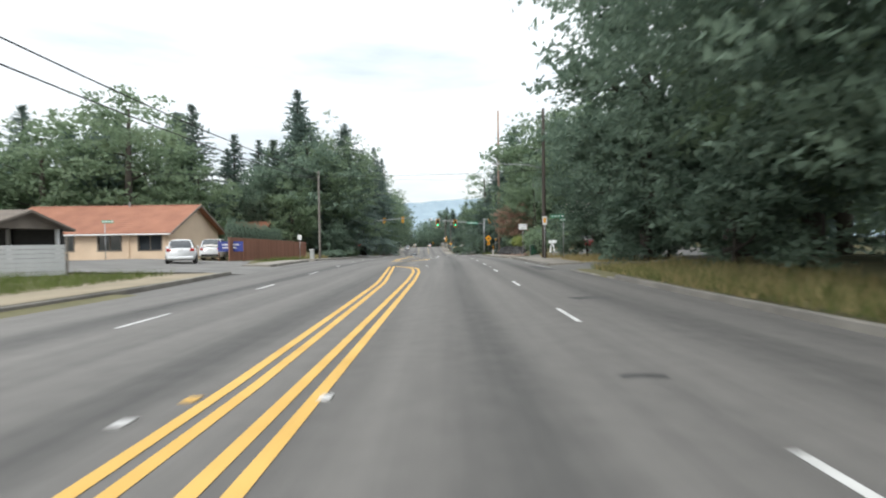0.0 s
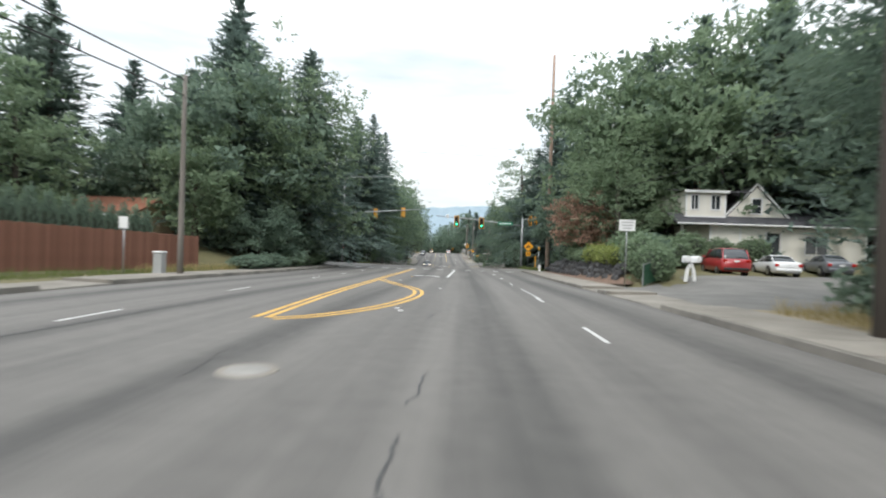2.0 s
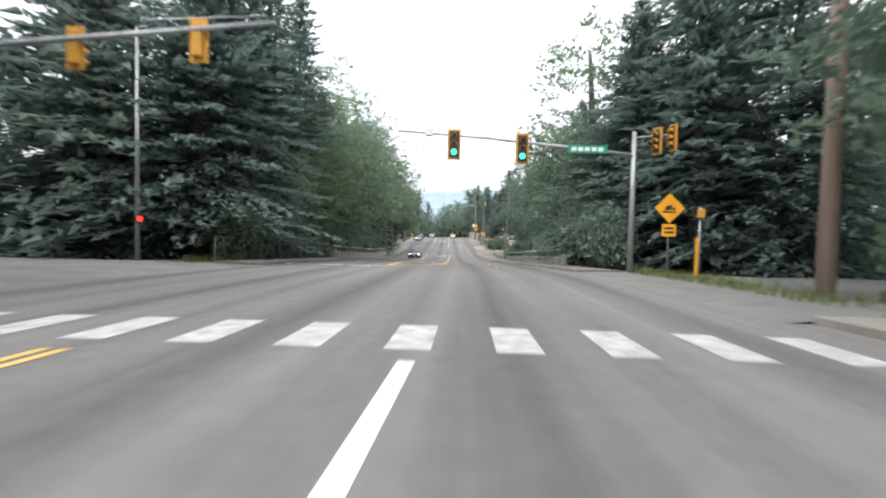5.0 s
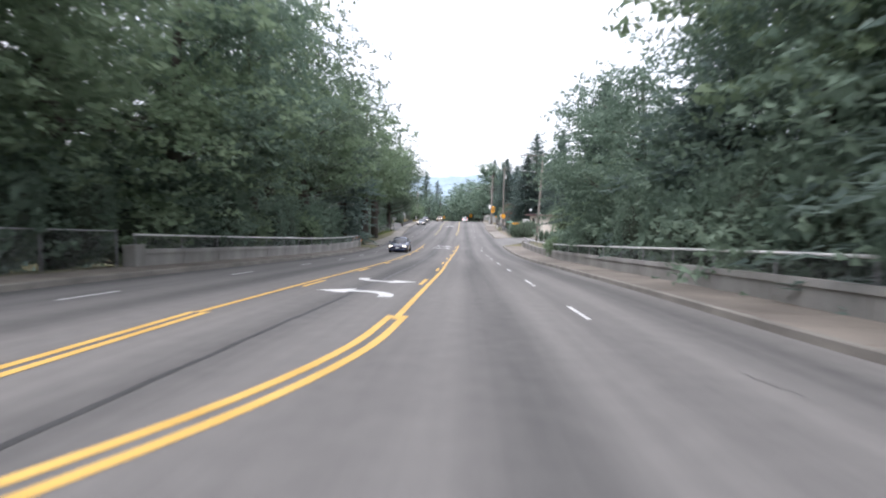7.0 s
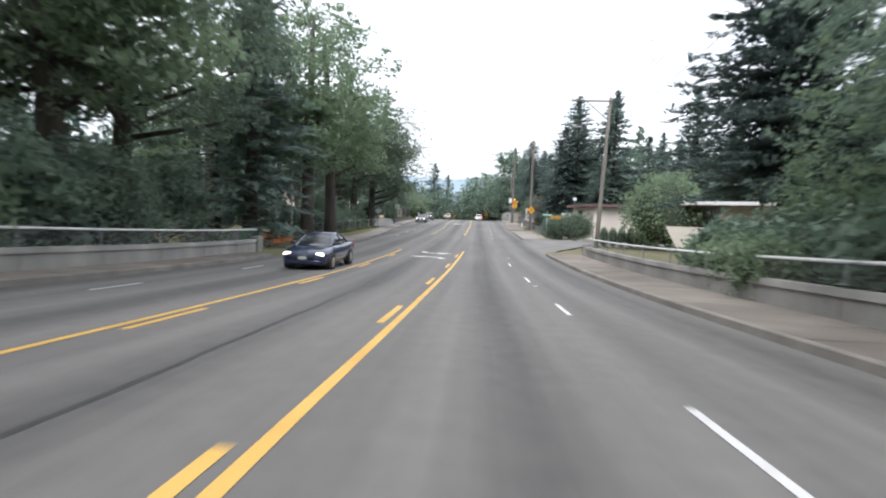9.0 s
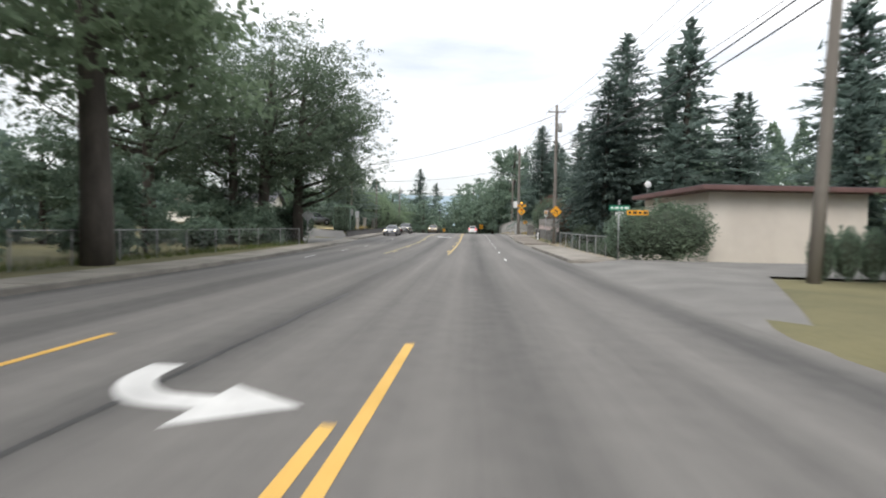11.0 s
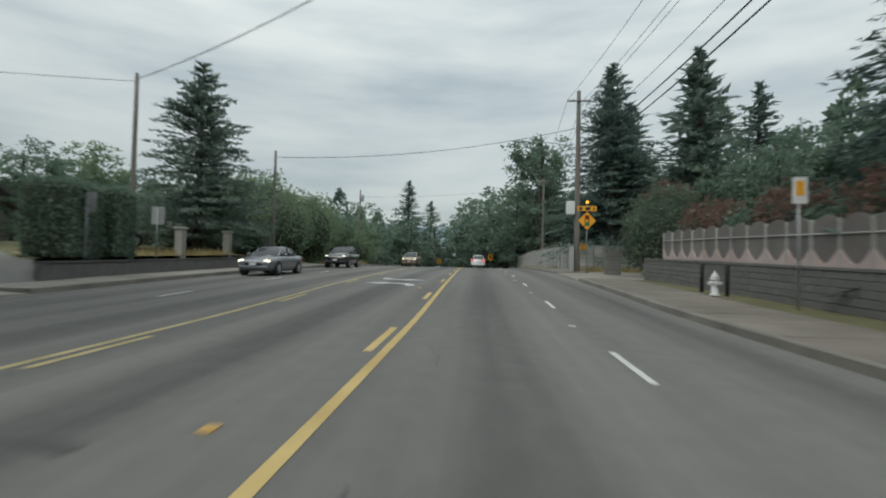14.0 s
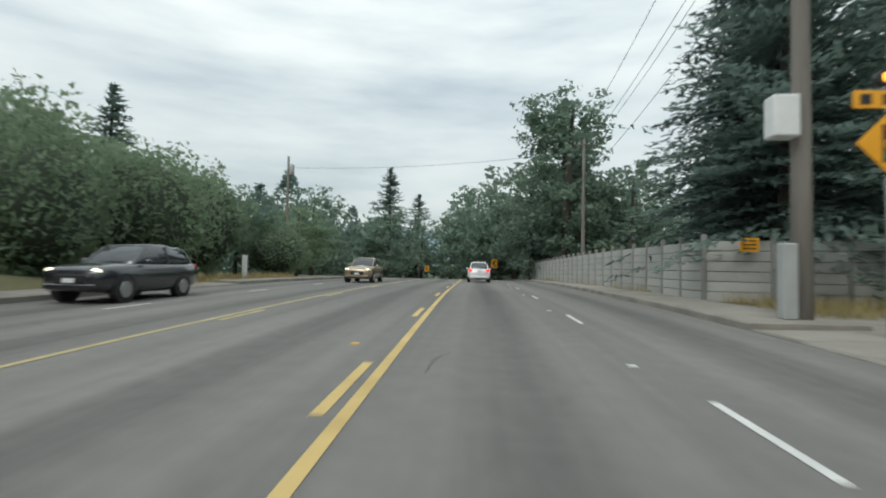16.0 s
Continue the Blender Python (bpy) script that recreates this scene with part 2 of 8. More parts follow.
M = {
    "asphalt": asphalt_material(),
    "drive": material("driveway_asphalt", (0.115, 0.112, 0.106), (0.215, 0.208, 0.194), 0.6, 0.9, fine=60),
    "tar": material("tar_seal", (0.035, 0.035, 0.036), (0.07, 0.07, 0.068), 4, 0.6, fine=30),
    "patch": material("fresh_patch", (0.05, 0.05, 0.05), (0.10, 0.098, 0.095), 2, 0.85, fine=70),
    "yellow": material("yellow_road_paint", (0.53, 0.31, 0.065), (0.75, 0.47, 0.125), 1.2, 0.7, fine=25, bump=0.2),
    "yellow_worn": material("worn_yellow_road_paint", (0.27, 0.22, 0.10), (0.50, 0.42, 0.22), 1.6, 0.75, fine=25, bump=0.2),
    "white_worn": material("worn_white_road_paint", (0.22, 0.22, 0.215), (0.56, 0.56, 0.54), 3.5, 0.75, fine=14, bump=0.2),
    "white": material("white_road_paint", (0.46, 0.46, 0.45), (0.72, 0.72, 0.70), 2.0, 0.7, fine=25, bump=0.2),
    "walk": material("sidewalk_concrete", (0.165, 0.152, 0.13), (0.325, 0.30, 0.262), 0.7, 0.9, fine=35, island=0.25),
    "kerb": material("kerb_concrete", (0.12, 0.112, 0.10), (0.29, 0.27, 0.235), 0.9, 0.9, fine=30),
    "concrete": material("weathered_concrete", (0.17, 0.165, 0.155), (0.38, 0.37, 0.345), 0.8, 0.9, fine=22, stretch=(1, 1, 0.5)),
    "block": material("concrete_block", (0.13, 0.125, 0.12), (0.22, 0.215, 0.205), 1.2, 0.92, fine=45, obj=0.35),
    "block_dark": material("dark_concrete_block", (0.045, 0.045, 0.047), (0.095, 0.094, 0.093), 1.2, 0.92, fine=45, obj=0.35),
    "mortar": material("mortar", (0.10, 0.098, 0.095), (0.16, 0.155, 0.15), 3, 0.95),
    "basalt": material("dark_basalt", (0.026, 0.027, 0.030), (0.098, 0.098, 0.100), 2.2, 0.75, fine=11, bump=0.8, obj=0.5),
    "soil": material("verge_ground", (0.075, 0.075, 0.035), (0.19, 0.17, 0.085), 0.35, 0.95, fine=9, bump=0.6, coords="Object"),
    "dirt": material("dry_verge_dirt", (0.20, 0.165, 0.115), (0.34, 0.29, 0.20), 0.6, 0.95, fine=12, bump=0.5),
    "dry_bank": material("dry_straw_bank", (0.26, 0.20, 0.10), (0.46, 0.37, 0.20), 1.1, 0.95, fine=16, bump=0.6),
    "fence_dark": material("weathered_dark_panel", (0.13, 0.115, 0.108), (0.22, 0.20, 0.19), 0.9, 0.9, fine=20, obj=0.3),
    "straw": material("dry_grass", (0.24, 0.19, 0.08), (0.46, 0.38, 0.19), 0.8, 0.9, island=0.6, fine=5, bump=0, through_light=0.3),
    "grass": material("green_grass", (0.07, 0.11, 0.025), (0.17, 0.20, 0.06), 0.8, 0.9, island=0.6, fine=5, bump=0, through_light=0.3),
    "bark_pale": material("pale_grey_bark", (0.11, 0.10, 0.09), (0.26, 0.24, 0.215), 3, 0.95, fine=18, bump=0.8, stretch=(1, 1, 0.25)),
    "litter": material("leaf_litter", (0.12, 0.08, 0.058), (0.25, 0.165, 0.12), 1.4, 0.95, fine=30, bump=0.6),
    "yellow_faded": material("faded_yellow_road_paint", (0.40, 0.28, 0.095), (0.62, 0.46, 0.19), 1.2, 0.72, fine=25, bump=0.2),
    "bark": material("grey_brown_bark", (0.035, 0.03, 0.026), (0.11, 0.095, 0.08), 3, 0.95, fine=18, bump=0.8, stretch=(1, 1, 0.25)),
    "needle": material("dark_conifer_needles", (0.112, 0.158, 0.142), (0.232, 0.308, 0.268), 0.30, 0.65, island=0.22, fine=3, bump=0, through_light=0.50, spec=0.25),
    "needle_blue": material("blue_green_needles", (0.124, 0.168, 0.148), (0.252, 0.318, 0.268), 0.30, 0.65, island=0.22, fine=3, bump=0, through_light=0.50, spec=0.25),
    "leaf": material("green_leaves", (0.138, 0.198, 0.128), (0.3, 0.392, 0.245), 0.30, 0.65, island=0.22, fine=3, bump=0, through_light=0.50, spec=0.25),
    "leaf_dark": material("dark_green_leaves", (0.104, 0.158, 0.122), (0.246, 0.330, 0.242), 0.30, 0.65, island=0.22, fine=3, bump=0, through_light=0.45, spec=0.25),
    "leaf_deep": material("deep_green_leaves", (0.082, 0.118, 0.088), (0.212, 0.278, 0.188), 0.30, 0.65, island=0.35, fine=3, bump=0, through_light=0.45, spec=0.25),
    "leaf_bright": material("yellow_green_leaves", (0.17, 0.215, 0.065), (0.36, 0.4, 0.135), 0.30, 0.65, island=0.35, fine=3, bump=0, through_light=0.50, spec=0.25),
    "leaf_red": material("red_brown_leaves", (0.30, 0.19, 0.14), (0.54, 0.37, 0.29), 0.30, 0.65, island=0.35, fine=3, bump=0, through_light=0.50, spec=0.25),
    "leaf_rust": material("rust_brown_leaves", (0.15, 0.103, 0.083), (0.29, 0.19, 0.15), 0.30, 0.65, island=0.3, fine=3, bump=0, through_light=0.45, spec=0.25),
    "leaf_core": material("painted_core_shade", (0.03, 0.042, 0.03), (0.07, 0.09, 0.06), 2.0, 0.95, bump=0),
    "pole_dark": material("dark_creosoted_wood", (0.045, 0.038, 0.033), (0.10, 0.085, 0.072), 2.0, 0.9, fine=30, bump=0.5, stretch=(1, 1, 0.06)),
    "walk_dirty": material("stained_sidewalk_concrete", (0.105, 0.09, 0.075), (0.25, 0.22, 0.185), 0.5, 0.9, fine=22, island=0.25),
    "needle_deep": material("shaded_dark_needles", (0.058, 0.084, 0.078), (0.128, 0.174, 0.154), 0.30, 0.65, island=0.35, fine=3, bump=0, through_light=0.45, spec=0.25),
    "pole_fresh": material("reddish_pole_wood", (0.27, 0.19, 0.15), (0.44, 0.33, 0.27), 2.0, 0.9, fine=30, bump=0.4, stretch=(1, 1, 0.06)),
    "pole_wood": material("weathered_pole_wood", (0.125, 0.112, 0.098), (0.27, 0.248, 0.222), 2.0, 0.9, fine=30, bump=0.5, stretch=(1, 1, 0.06)),
    "steel": material("galvanised_steel", (0.28, 0.29, 0.30), (0.44, 0.45, 0.46), 1.5, 0.5, metal=0.7, bump=0.05),
    "paint_grey": material("grey_painted_metal", (0.30, 0.31, 0.31), (0.42, 0.43, 0.42), 1.5, 0.6, bump=0.05),
    "wire": material("black_cable", (0.02, 0.02, 0.022), (0.04, 0.04, 0.042), 2, 0.6, bump=0),
    "sign_white": material("white_sign_face", (0.62, 0.63, 0.63), (0.78, 0.78, 0.77), 2, 0.5, bump=0),
    "sign_back": material("bare_aluminium_sheet", (0.40, 0.41, 0.42), (0.52, 0.53, 0.54), 2, 0.45, metal=0.6, bump=0),
    "sign_yellow": material("amber_sign_face", (0.75, 0.33, 0.015), (0.88, 0.42, 0.03), 2, 0.5, bump=0),
    "sign_green": material("green_sign_face", (0.005, 0.22, 0.12), (0.01, 0.30, 0.17), 2, 0.5, bump=0),
    "sign_blue": material("blue_banner", (0.025, 0.04, 0.20), (0.05, 0.07, 0.30), 2, 0.6, bump=0),
    "black": material("black_paint", (0.012, 0.012, 0.013), (0.03, 0.03, 0.03), 3, 0.5, bump=0),
    "signal": material("amber_signal_housing", (0.52, 0.25, 0.03), (0.66, 0.34, 0.05), 2, 0.5, bump=0),
    "lens_dark": material("unlit_lens", (0.05, 0.012, 0.008), (0.08, 0.02, 0.012), 3, 0.25, bump=0),
    "green_on": material("lit_green_lens", (0.02, 0.85, 0.42), (0.03, 0.95, 0.5), 3, 0.4, bump=0, emit=2.2),
    "red_on": material("lit_red_lens", (0.9, 0.02, 0.015), (1.0, 0.04, 0.02), 3, 0.4, bump=0, emit=1.6),
    "amber_on": material("lit_amber_lens", (1.0, 0.42, 0.02), (1.0, 0.5, 0.05), 3, 0.4, bump=0, emit=3.0),
    "lamp_on": material("lit_headlamp", (1.0, 0.86, 0.62), (1.0, 0.92, 0.72), 3, 0.3, bump=0, emit=2.5),
    "glass": material("dark_window_glass", (0.02, 0.024, 0.028), (0.05, 0.058, 0.065), 1.0, 0.06, bump=0, spec=0.8),
    "tyre": material("tyre_rubber", (0.012, 0.012, 0.012), (0.03, 0.03, 0.03), 4, 0.85, bump=0.1),
    "rim": material("alloy_rim", (0.35, 0.36, 0.37), (0.5, 0.51, 0.52), 3, 0.35, metal=0.9, bump=0),
    "chrome": material("bright_trim", (0.5, 0.5, 0.5), (0.6, 0.6, 0.6), 3, 0.2, metal=1.0, bump=0),
    "tail": material("tail_lamp_red", (0.30, 0.01, 0.01), (0.42, 0.02, 0.015), 3, 0.25, bump=0),
    "beige": material("beige_stucco", (0.62, 0.47, 0.34), (0.75, 0.59, 0.44), 0.7, 0.9, fine=50, bump=0.2),
    "greige": material("pale_grey_siding", (0.68, 0.655, 0.585), (0.79, 0.765, 0.70), 0.7, 0.75, fine=30, bump=0.08, obj=0.15),
    "cream": material("cream_siding", (0.60, 0.55, 0.49), (0.74, 0.69, 0.62), 0.7, 0.7, fine=30, bump=0.08, obj=0.15),
    "trim": material("white_painted_trim", (0.66, 0.67, 0.67), (0.80, 0.80, 0.79), 1.5, 0.6, bump=0.05),
    "roof_red": material("terracotta_shingle", (0.22, 0.095, 0.06), (0.36, 0.165, 0.105), 0.8, 0.9, fine=14, bump=0.4, island=0.35),
    "roof_grey": material("charcoal_shingle", (0.045, 0.047, 0.055), (0.10, 0.10, 0.11), 0.8, 0.9, fine=14, bump=0.4, island=0.35),
    "roof_brown": material("brown_shingle", (0.13, 0.11, 0.09), (0.23, 0.195, 0.165), 0.8, 0.9, fine=14, bump=0.4, island=0.35),
    "fascia": material("maroon_fascia", (0.115, 0.062, 0.058), (0.18, 0.10, 0.092), 1.5, 0.7, bump=0.05),
    "fence_red": material("red_brown_fence_boards", (0.17, 0.075, 0.05), (0.30, 0.145, 0.10), 1.2, 0.9, fine=18, stretch=(1, 1, 0.15), obj=0.5),
    "fence_grey": material("grey_precast_panel", (0.30, 0.30, 0.285), (0.46, 0.455, 0.43), 0.9, 0.9, fine=20, obj=0.3),
    "fence_pink": material("pinkish_precast_panel", (0.40, 0.31, 0.29), (0.56, 0.45, 0.42), 0.9, 0.9, fine=20, obj=0.3),
    "slat_green": material("green_privacy_slat", (0.012, 0.055, 0.03), (0.025, 0.09, 0.05), 2, 0.6, bump=0.05),
    "orange_net": material("orange_barrier", (0.62, 0.20, 0.06), (0.78, 0.28, 0.10), 2, 0.7, bump=0.05),
    # distance haze is painted into this flat blue-grey colour
    "ridge": material("haze_tinted_wooded_ridge", (0.24, 0.31, 0.36), (0.31, 0.39, 0.44), 0.012, 1.0, fine=0.05, bump=0, spec=0.0),
    "brick_red": material("red_brick", (0.24, 0.09, 0.06), (0.36, 0.15, 0.10), 3, 0.9),
    "tarp": material("blue_tarpaulin", (0.15, 0.36, 0.55), (0.35, 0.55, 0.72), 1.5, 0.6),
}
PAINTS = {
    "white": material("white_car_paint", (0.72, 0.73, 0.74), (0.78, 0.79, 0.80), 1, 0.3, coat=0.8, bump=0),
    "red": material("red_car_paint", (0.33, 0.022, 0.028), (0.42, 0.035, 0.04), 1, 0.3, coat=0.8, bump=0),
    "grey": material("grey_car_paint", (0.14, 0.15, 0.17), (0.20, 0.21, 0.23), 1, 0.3, metal=0.3, coat=0.8, bump=0),
    "black": material("black_car_paint", (0.012, 0.013, 0.016), (0.025, 0.026, 0.03), 1, 0.25, coat=1.0, bump=0),
    "blue": material("dark_blue_car_paint", (0.012, 0.02, 0.06), (0.02, 0.035, 0.09), 1, 0.25, coat=1.0, bump=0),
    "gold": material("tan_car_paint", (0.26, 0.20, 0.13), (0.33, 0.26, 0.18), 1, 0.3, metal=0.4, coat=0.8, bump=0),
}


# ---- mesh tools ----
class Shape:
    """Gathers simple solids into one mesh."""

    def __init__(self):
        self.v, self.f = [], []

    def add(self, verts, faces):
        o = len(self.v)
        self.v.extend(tuple(p) for p in verts)
        self.f.extend([tuple(o + i for i in f) for f in faces])
        return self

    def box(self, x0, x1, y0, y1, z0, z1, c=0.0, m=None):
        """A box with chamfered edges where c is given."""
        if c <= 0:
            vs = [Vector((x, y, z)) for x in (x0, x1) for y in (y0, y1) for z in (z0, z1)]
            fs = [(0, 1, 3, 2), (4, 6, 7, 5), (0, 4, 5, 1), (2, 3, 7, 6), (0, 2, 6, 4), (1, 5, 7, 3)]
        else:
            bm = bmesh.new()
            bmesh.ops.create_cube(bm, size=1)
            for v in bm.verts:
                v.co = Vector((x0 + (v.co.x + 0.5) * (x1 - x0), y0 + (v.co.y + 0.5) * (y1 - y0), z0 + (v.co.z + 0.5) * (z1 - z0)))
            bmesh.ops.bevel(bm, geom=bm.edges[:], offset=c, segments=1, affect="EDGES")
            vs = [v.co.copy() for v in bm.verts]
            bm.verts.index_update()
            fs = [[v.index for v in f.verts] for f in bm.faces]
            bm.free()
        if m:
            vs = [m @ v for v in vs]
        return self.add(vs, fs)

    def tube(self, points, radii, n=10, caps=True):
        """A round bar through points, with a radius at each."""
        pts = [Vector(p) for p in points]
        rings = []
        for i, p in enumerate(pts):
            d = (pts[min(i + 1, len(pts) - 1)] - pts[max(i - 1, 0)]).normalized()
            a = d.cross(Vector((0, 0, 1)) if abs(d.z) < 0.9 else Vector((1, 0, 0))).normalized()
            b = d.cross(a)
            rings.append([p + float(radii[i]) * (math.cos(2 * math.pi * k / n) * a + math.sin(2 * math.pi * k / n) * b) for k in range(n)])
        vs = [v for r in rings for v in r]
        fs = [(i * n + k, i * n + (k + 1) % n, (i + 1) * n + (k + 1) % n, (i + 1) * n + k) for i in range(len(pts) - 1) for k in range(n)]
        if caps:
            fs += [tuple(range(n))[::-1], tuple((len(pts) - 1) * n + k for k in range(n))]
        return self.add(vs, fs)

    def prism(self, outline, a, b, axis="x"):
        """An outline of (u, w) drawn out from a to b: axis x takes (y, z), y takes (x, z), z takes (x, y)."""
        n = len(outline)
        place = {"x": lambda u, w, s: (s, u, w), "y": lambda u, w, s: (u, s, w), "z": lambda u, w, s: (u, w, s)}[axis]
        vs = [place(u, w, s) for s in (a, b) for u, w in outline]
        fs = [tuple(range(n))[::-1], tuple(range(n, 2 * n))] + [(i, (i + 1) % n, n + (i + 1) % n, n + i) for i in range(n)]
        return self.add(vs, fs)

    def ball(self, c, r, n=8, squash=(1, 1, 1)):
        vs, fs = [], []
        for i in range(1, n):
            for k in range(2 * n):
                a, b = math.pi * i / n, math.pi * k / n
                vs.append((c[0] + r * squash[0] * math.sin(a) * math.cos(b), c[1] + r * squash[1] * math.sin(a) * math.sin(b), c[2] + r * squash[2] * math.cos(a)))
        vs += [(c[0], c[1], c[2] + r * squash[2]), (c[0], c[1], c[2] - r * squash[2])]
        m = 2 * n
        for i in range(n - 2):
            for k in range(m):
                fs.append((i * m + k, i * m + m * 1 + k, i * m + m + (k + 1) % m, i * m + (k + 1) % m))
        t = len(vs) - 2
        fs += [(t, k, (k + 1) % m) for k in range(m)] + [(t + 1, (n - 2) * m + (k + 1) % m, (n - 2) * m + k) for k in range(m)]
        return self.add(vs, fs)

    def mesh(self, name, mat, smooth=False):
        me = bpy.data.meshes.new(name)
        me.from_pydata([tuple(v) for v in self.v], [], self.f)
        me.materials.append(mat)
        if smooth:
            me.polygons.foreach_set("use_smooth", [True] * len(me.polygons))
        me.validate()
        me.update()
        return me


def fix_normals(me):
    bm = bmesh.new()
    bm.from_mesh(me)
    bmesh.ops.recalc_face_normals(bm, faces=bm.faces[:])
    bm.to_mesh(me)
    bm.free()


def part(name, shape, mat, parent=None, label="", smooth=False):
    """Links a Shape, or a mesh, as one mesh object under its thing."""
    me = shape if isinstance(shape, bpy.types.Mesh) else shape.mesh(name, mat, smooth)
    if not isinstance(shape, bpy.types.Mesh) and len(me.polygons) < 4000:
        fix_normals(me)
    ob = new(name, me)
    if parent:
        ob.parent = parent
    if label:
        tagged(ob, label)
    return ob


def thing(name, m, label, category, group=""):
    """An empty at the foot of a thing, at the pose m."""
    ob = new(name)
    ob.empty_display_size = 0.2
    ob.matrix_world = m
    return tagged(ob, label, category, group)


def structure(name, shape, mat, label, category, smooth=False):
    return tagged(part(name, shape, mat, None, "", smooth), label, category, "", "structure")


def stand(d, y, turn=0.0, h=None):
    """The pose of a thing that stands on the ground at (d, y), turned by some degrees from the road's own direction."""
    p = on_ground(d, y) if h is None else at(d, y, h)
    return pose(*p, 0, 0, math.degrees(heading(y)) + turn)


# ---- ground, road, kerbs ----
PATCHES = [
    ("dirt_verge", [(-13.5, 222.5), (-13.5, 237), (-17.5, 237), (-17.5, 222.5)], 0.02, "dry_bank", "bank of dry straw-coloured grass behind a low wall", "verge"),
    ("driveway", [(-8.2, 24), (-8.6, 31), (-40, 46), (-40, 24)], 0.03, "drive", "pale asphalt parking yard before the beige building", "driveway"),
    ("driveway", [(-40, 26), (-11, 31), (-14.5, 41), (-40, 41.6)], 0.02, "drive", "pale asphalt yard beside the building", "driveway"),
    ("driveway", [(8.75, 43.5), (9.2, 56.5), (34, 70), (34, 43.5)], -0.04, "drive", "worn asphalt forecourt before a house", "driveway"),
    ("driveway", [(6.6, 23.2), (6.6, 28.8), (30, 28.8), (30, 23.2)], 0.03, "drive", "asphalt side street mouth", "driveway"),
    ("side_street", [(7.2, 84.0), (6.6, 101.8), (70, 101.8), (70, 84.0)], 0.02, "drive", "asphalt cross street", "road"),
    ("side_street", [(-10.2, 77.4), (-8.7, 99.8), (-80, 99.8), (-80, 77.4)], 0.02, "drive", "asphalt cross street", "road"),
    ("side_street", [(5.8, 168.2), (5.8, 188.6), (11.5, 188.6), (11.5, 180.0)], 0.02, "drive", "asphalt side street mouth by the bridge's end", "road"),
    ("side_street", [(11.4, 180.2), (11.4, 187.8), (48, 187.8), (48, 181.5)], 0.024, "drive", "narrow asphalt side street past a corner house", "road"),
    ("driveway", [(-10.5, 203.4), (-10.5, 217.2), (-22, 225.6), (-34, 206)], -0.04, "drive", "worn asphalt driveway mouth", "driveway"),
    ("driveway", [(8.9, 230.6), (8.9, 262), (9.4, 262), (15.5, 231)], -0.04, "walk", "pale concrete driveway apron", "driveway"),
    ("dirt_verge", [(-8.15, -10), (-8.75, 23), (-11.4, 23), (-11, -10)], 0.02, "dirt", "bare sandy path beside the kerb", "verge"),
    ("dirt_verge", [(8.9, 188.5), (8.9, 213), (10.0, 213), (10.0, 188.5)], -0.04, "dirt", "bare sandy verge by the fence", "verge"),
    ("dirt_verge", [(8.9, 262.2), (8.9, 300), (14.0, 300), (14.0, 262.2)], 0.02, "dirt", "dry sandy verge below the panel fence", "verge"),
    ("leaf_litter", [(9.25, 58.5), (9.75, 83.5), (10.9, 83.5), (10.9, 58.5)], 0.05, "litter", "strip of red-brown fallen leaves below the boulders", "verge"),
    ("dirt_verge", [(8.95, 28.5), (8.95, 44), (11.5, 44), (11.5, 28.5)], 0.02, "dirt", "dry dusty verge under the trees", "verge"),
]


def inside(outline, d, y):
    """Whether (d, y) lies within a convex four-sided outline."""
    turns = []
    for (a, b), (c, e) in zip(outline, outline[1:] + outline[:1]):
        turns.append((c - a) * (y - b) - (e - b) * (d - a))
    return all(v > 0 for v in turns) or all(v < 0 for v in turns)


def under_walk(d, y):
    """Whether (d, y) lies below a paved sidewalk."""
    for a, b, w in ((28, 84, 1.9), (101, 168, 2.2), (187.5, 330, 2.2)) if d > 0 else ((31, 78, 1.6), (99, 158, 1.5), (164, 330, 1.7)):
        k = abs(kerb_right(y) if d > 0 else kerb_left(y))
        if a + 1 < y < b - 1 and k + 0.1 < abs(d) < k + w:
            return True
    return False


def build_ground():
    ys = list(np.arange(-40, 330, 3.0)) + [340, 360, 390, 430, 480, 540, 600, 700, 900, 1300, 2000, 3000, 4500]
    ds = [-3500, -1500, -600, -300, -160, -90, -60, -45, -36, -30, -26, -23, -20, -18, -16.5, -15, -14, -13, -12.4, -11.8, -11.2, -10.6, -9.5, -8.4, -6, 0, 5, 6.8, 7.6, 8.4, 9.2, 10, 10.6, 11.2, 11.8, 12.4, 13.2, 14, 15, 16.5, 18, 20, 23, 26, 30, 36, 45, 60, 90, 160, 300, 600, 1500, 3500]
    s = Shape()
    vs = []
    for y in ys:
        yy = min(y, 600)
        for d in ds:
            z = ZR(yy) + ground_lift(max(-90, min(90, d)), yy) - (0 if y < 600 else 12 * step(600, 2000, y))
            if any(inside(p[1], d, y) for p in PATCHES) or under_walk(d, y):
                z -= 0.16
            if abs(d) > 60 and y < 600:
                z -= 0.015 * (abs(d) - 60)
            vs.append((LX(yy) + d, y, z))
    n = len(ds)
    s.add(vs, [(j * n + i, j * n + i + 1, (j + 1) * n + i + 1, (j + 1) * n + i) for j in range(len(ys) - 1) for i in range(n - 1)])
    return structure("ground", s, M["soil"], "dry grass and bare earth beside the road, sloping to the ravine", "ground", True)


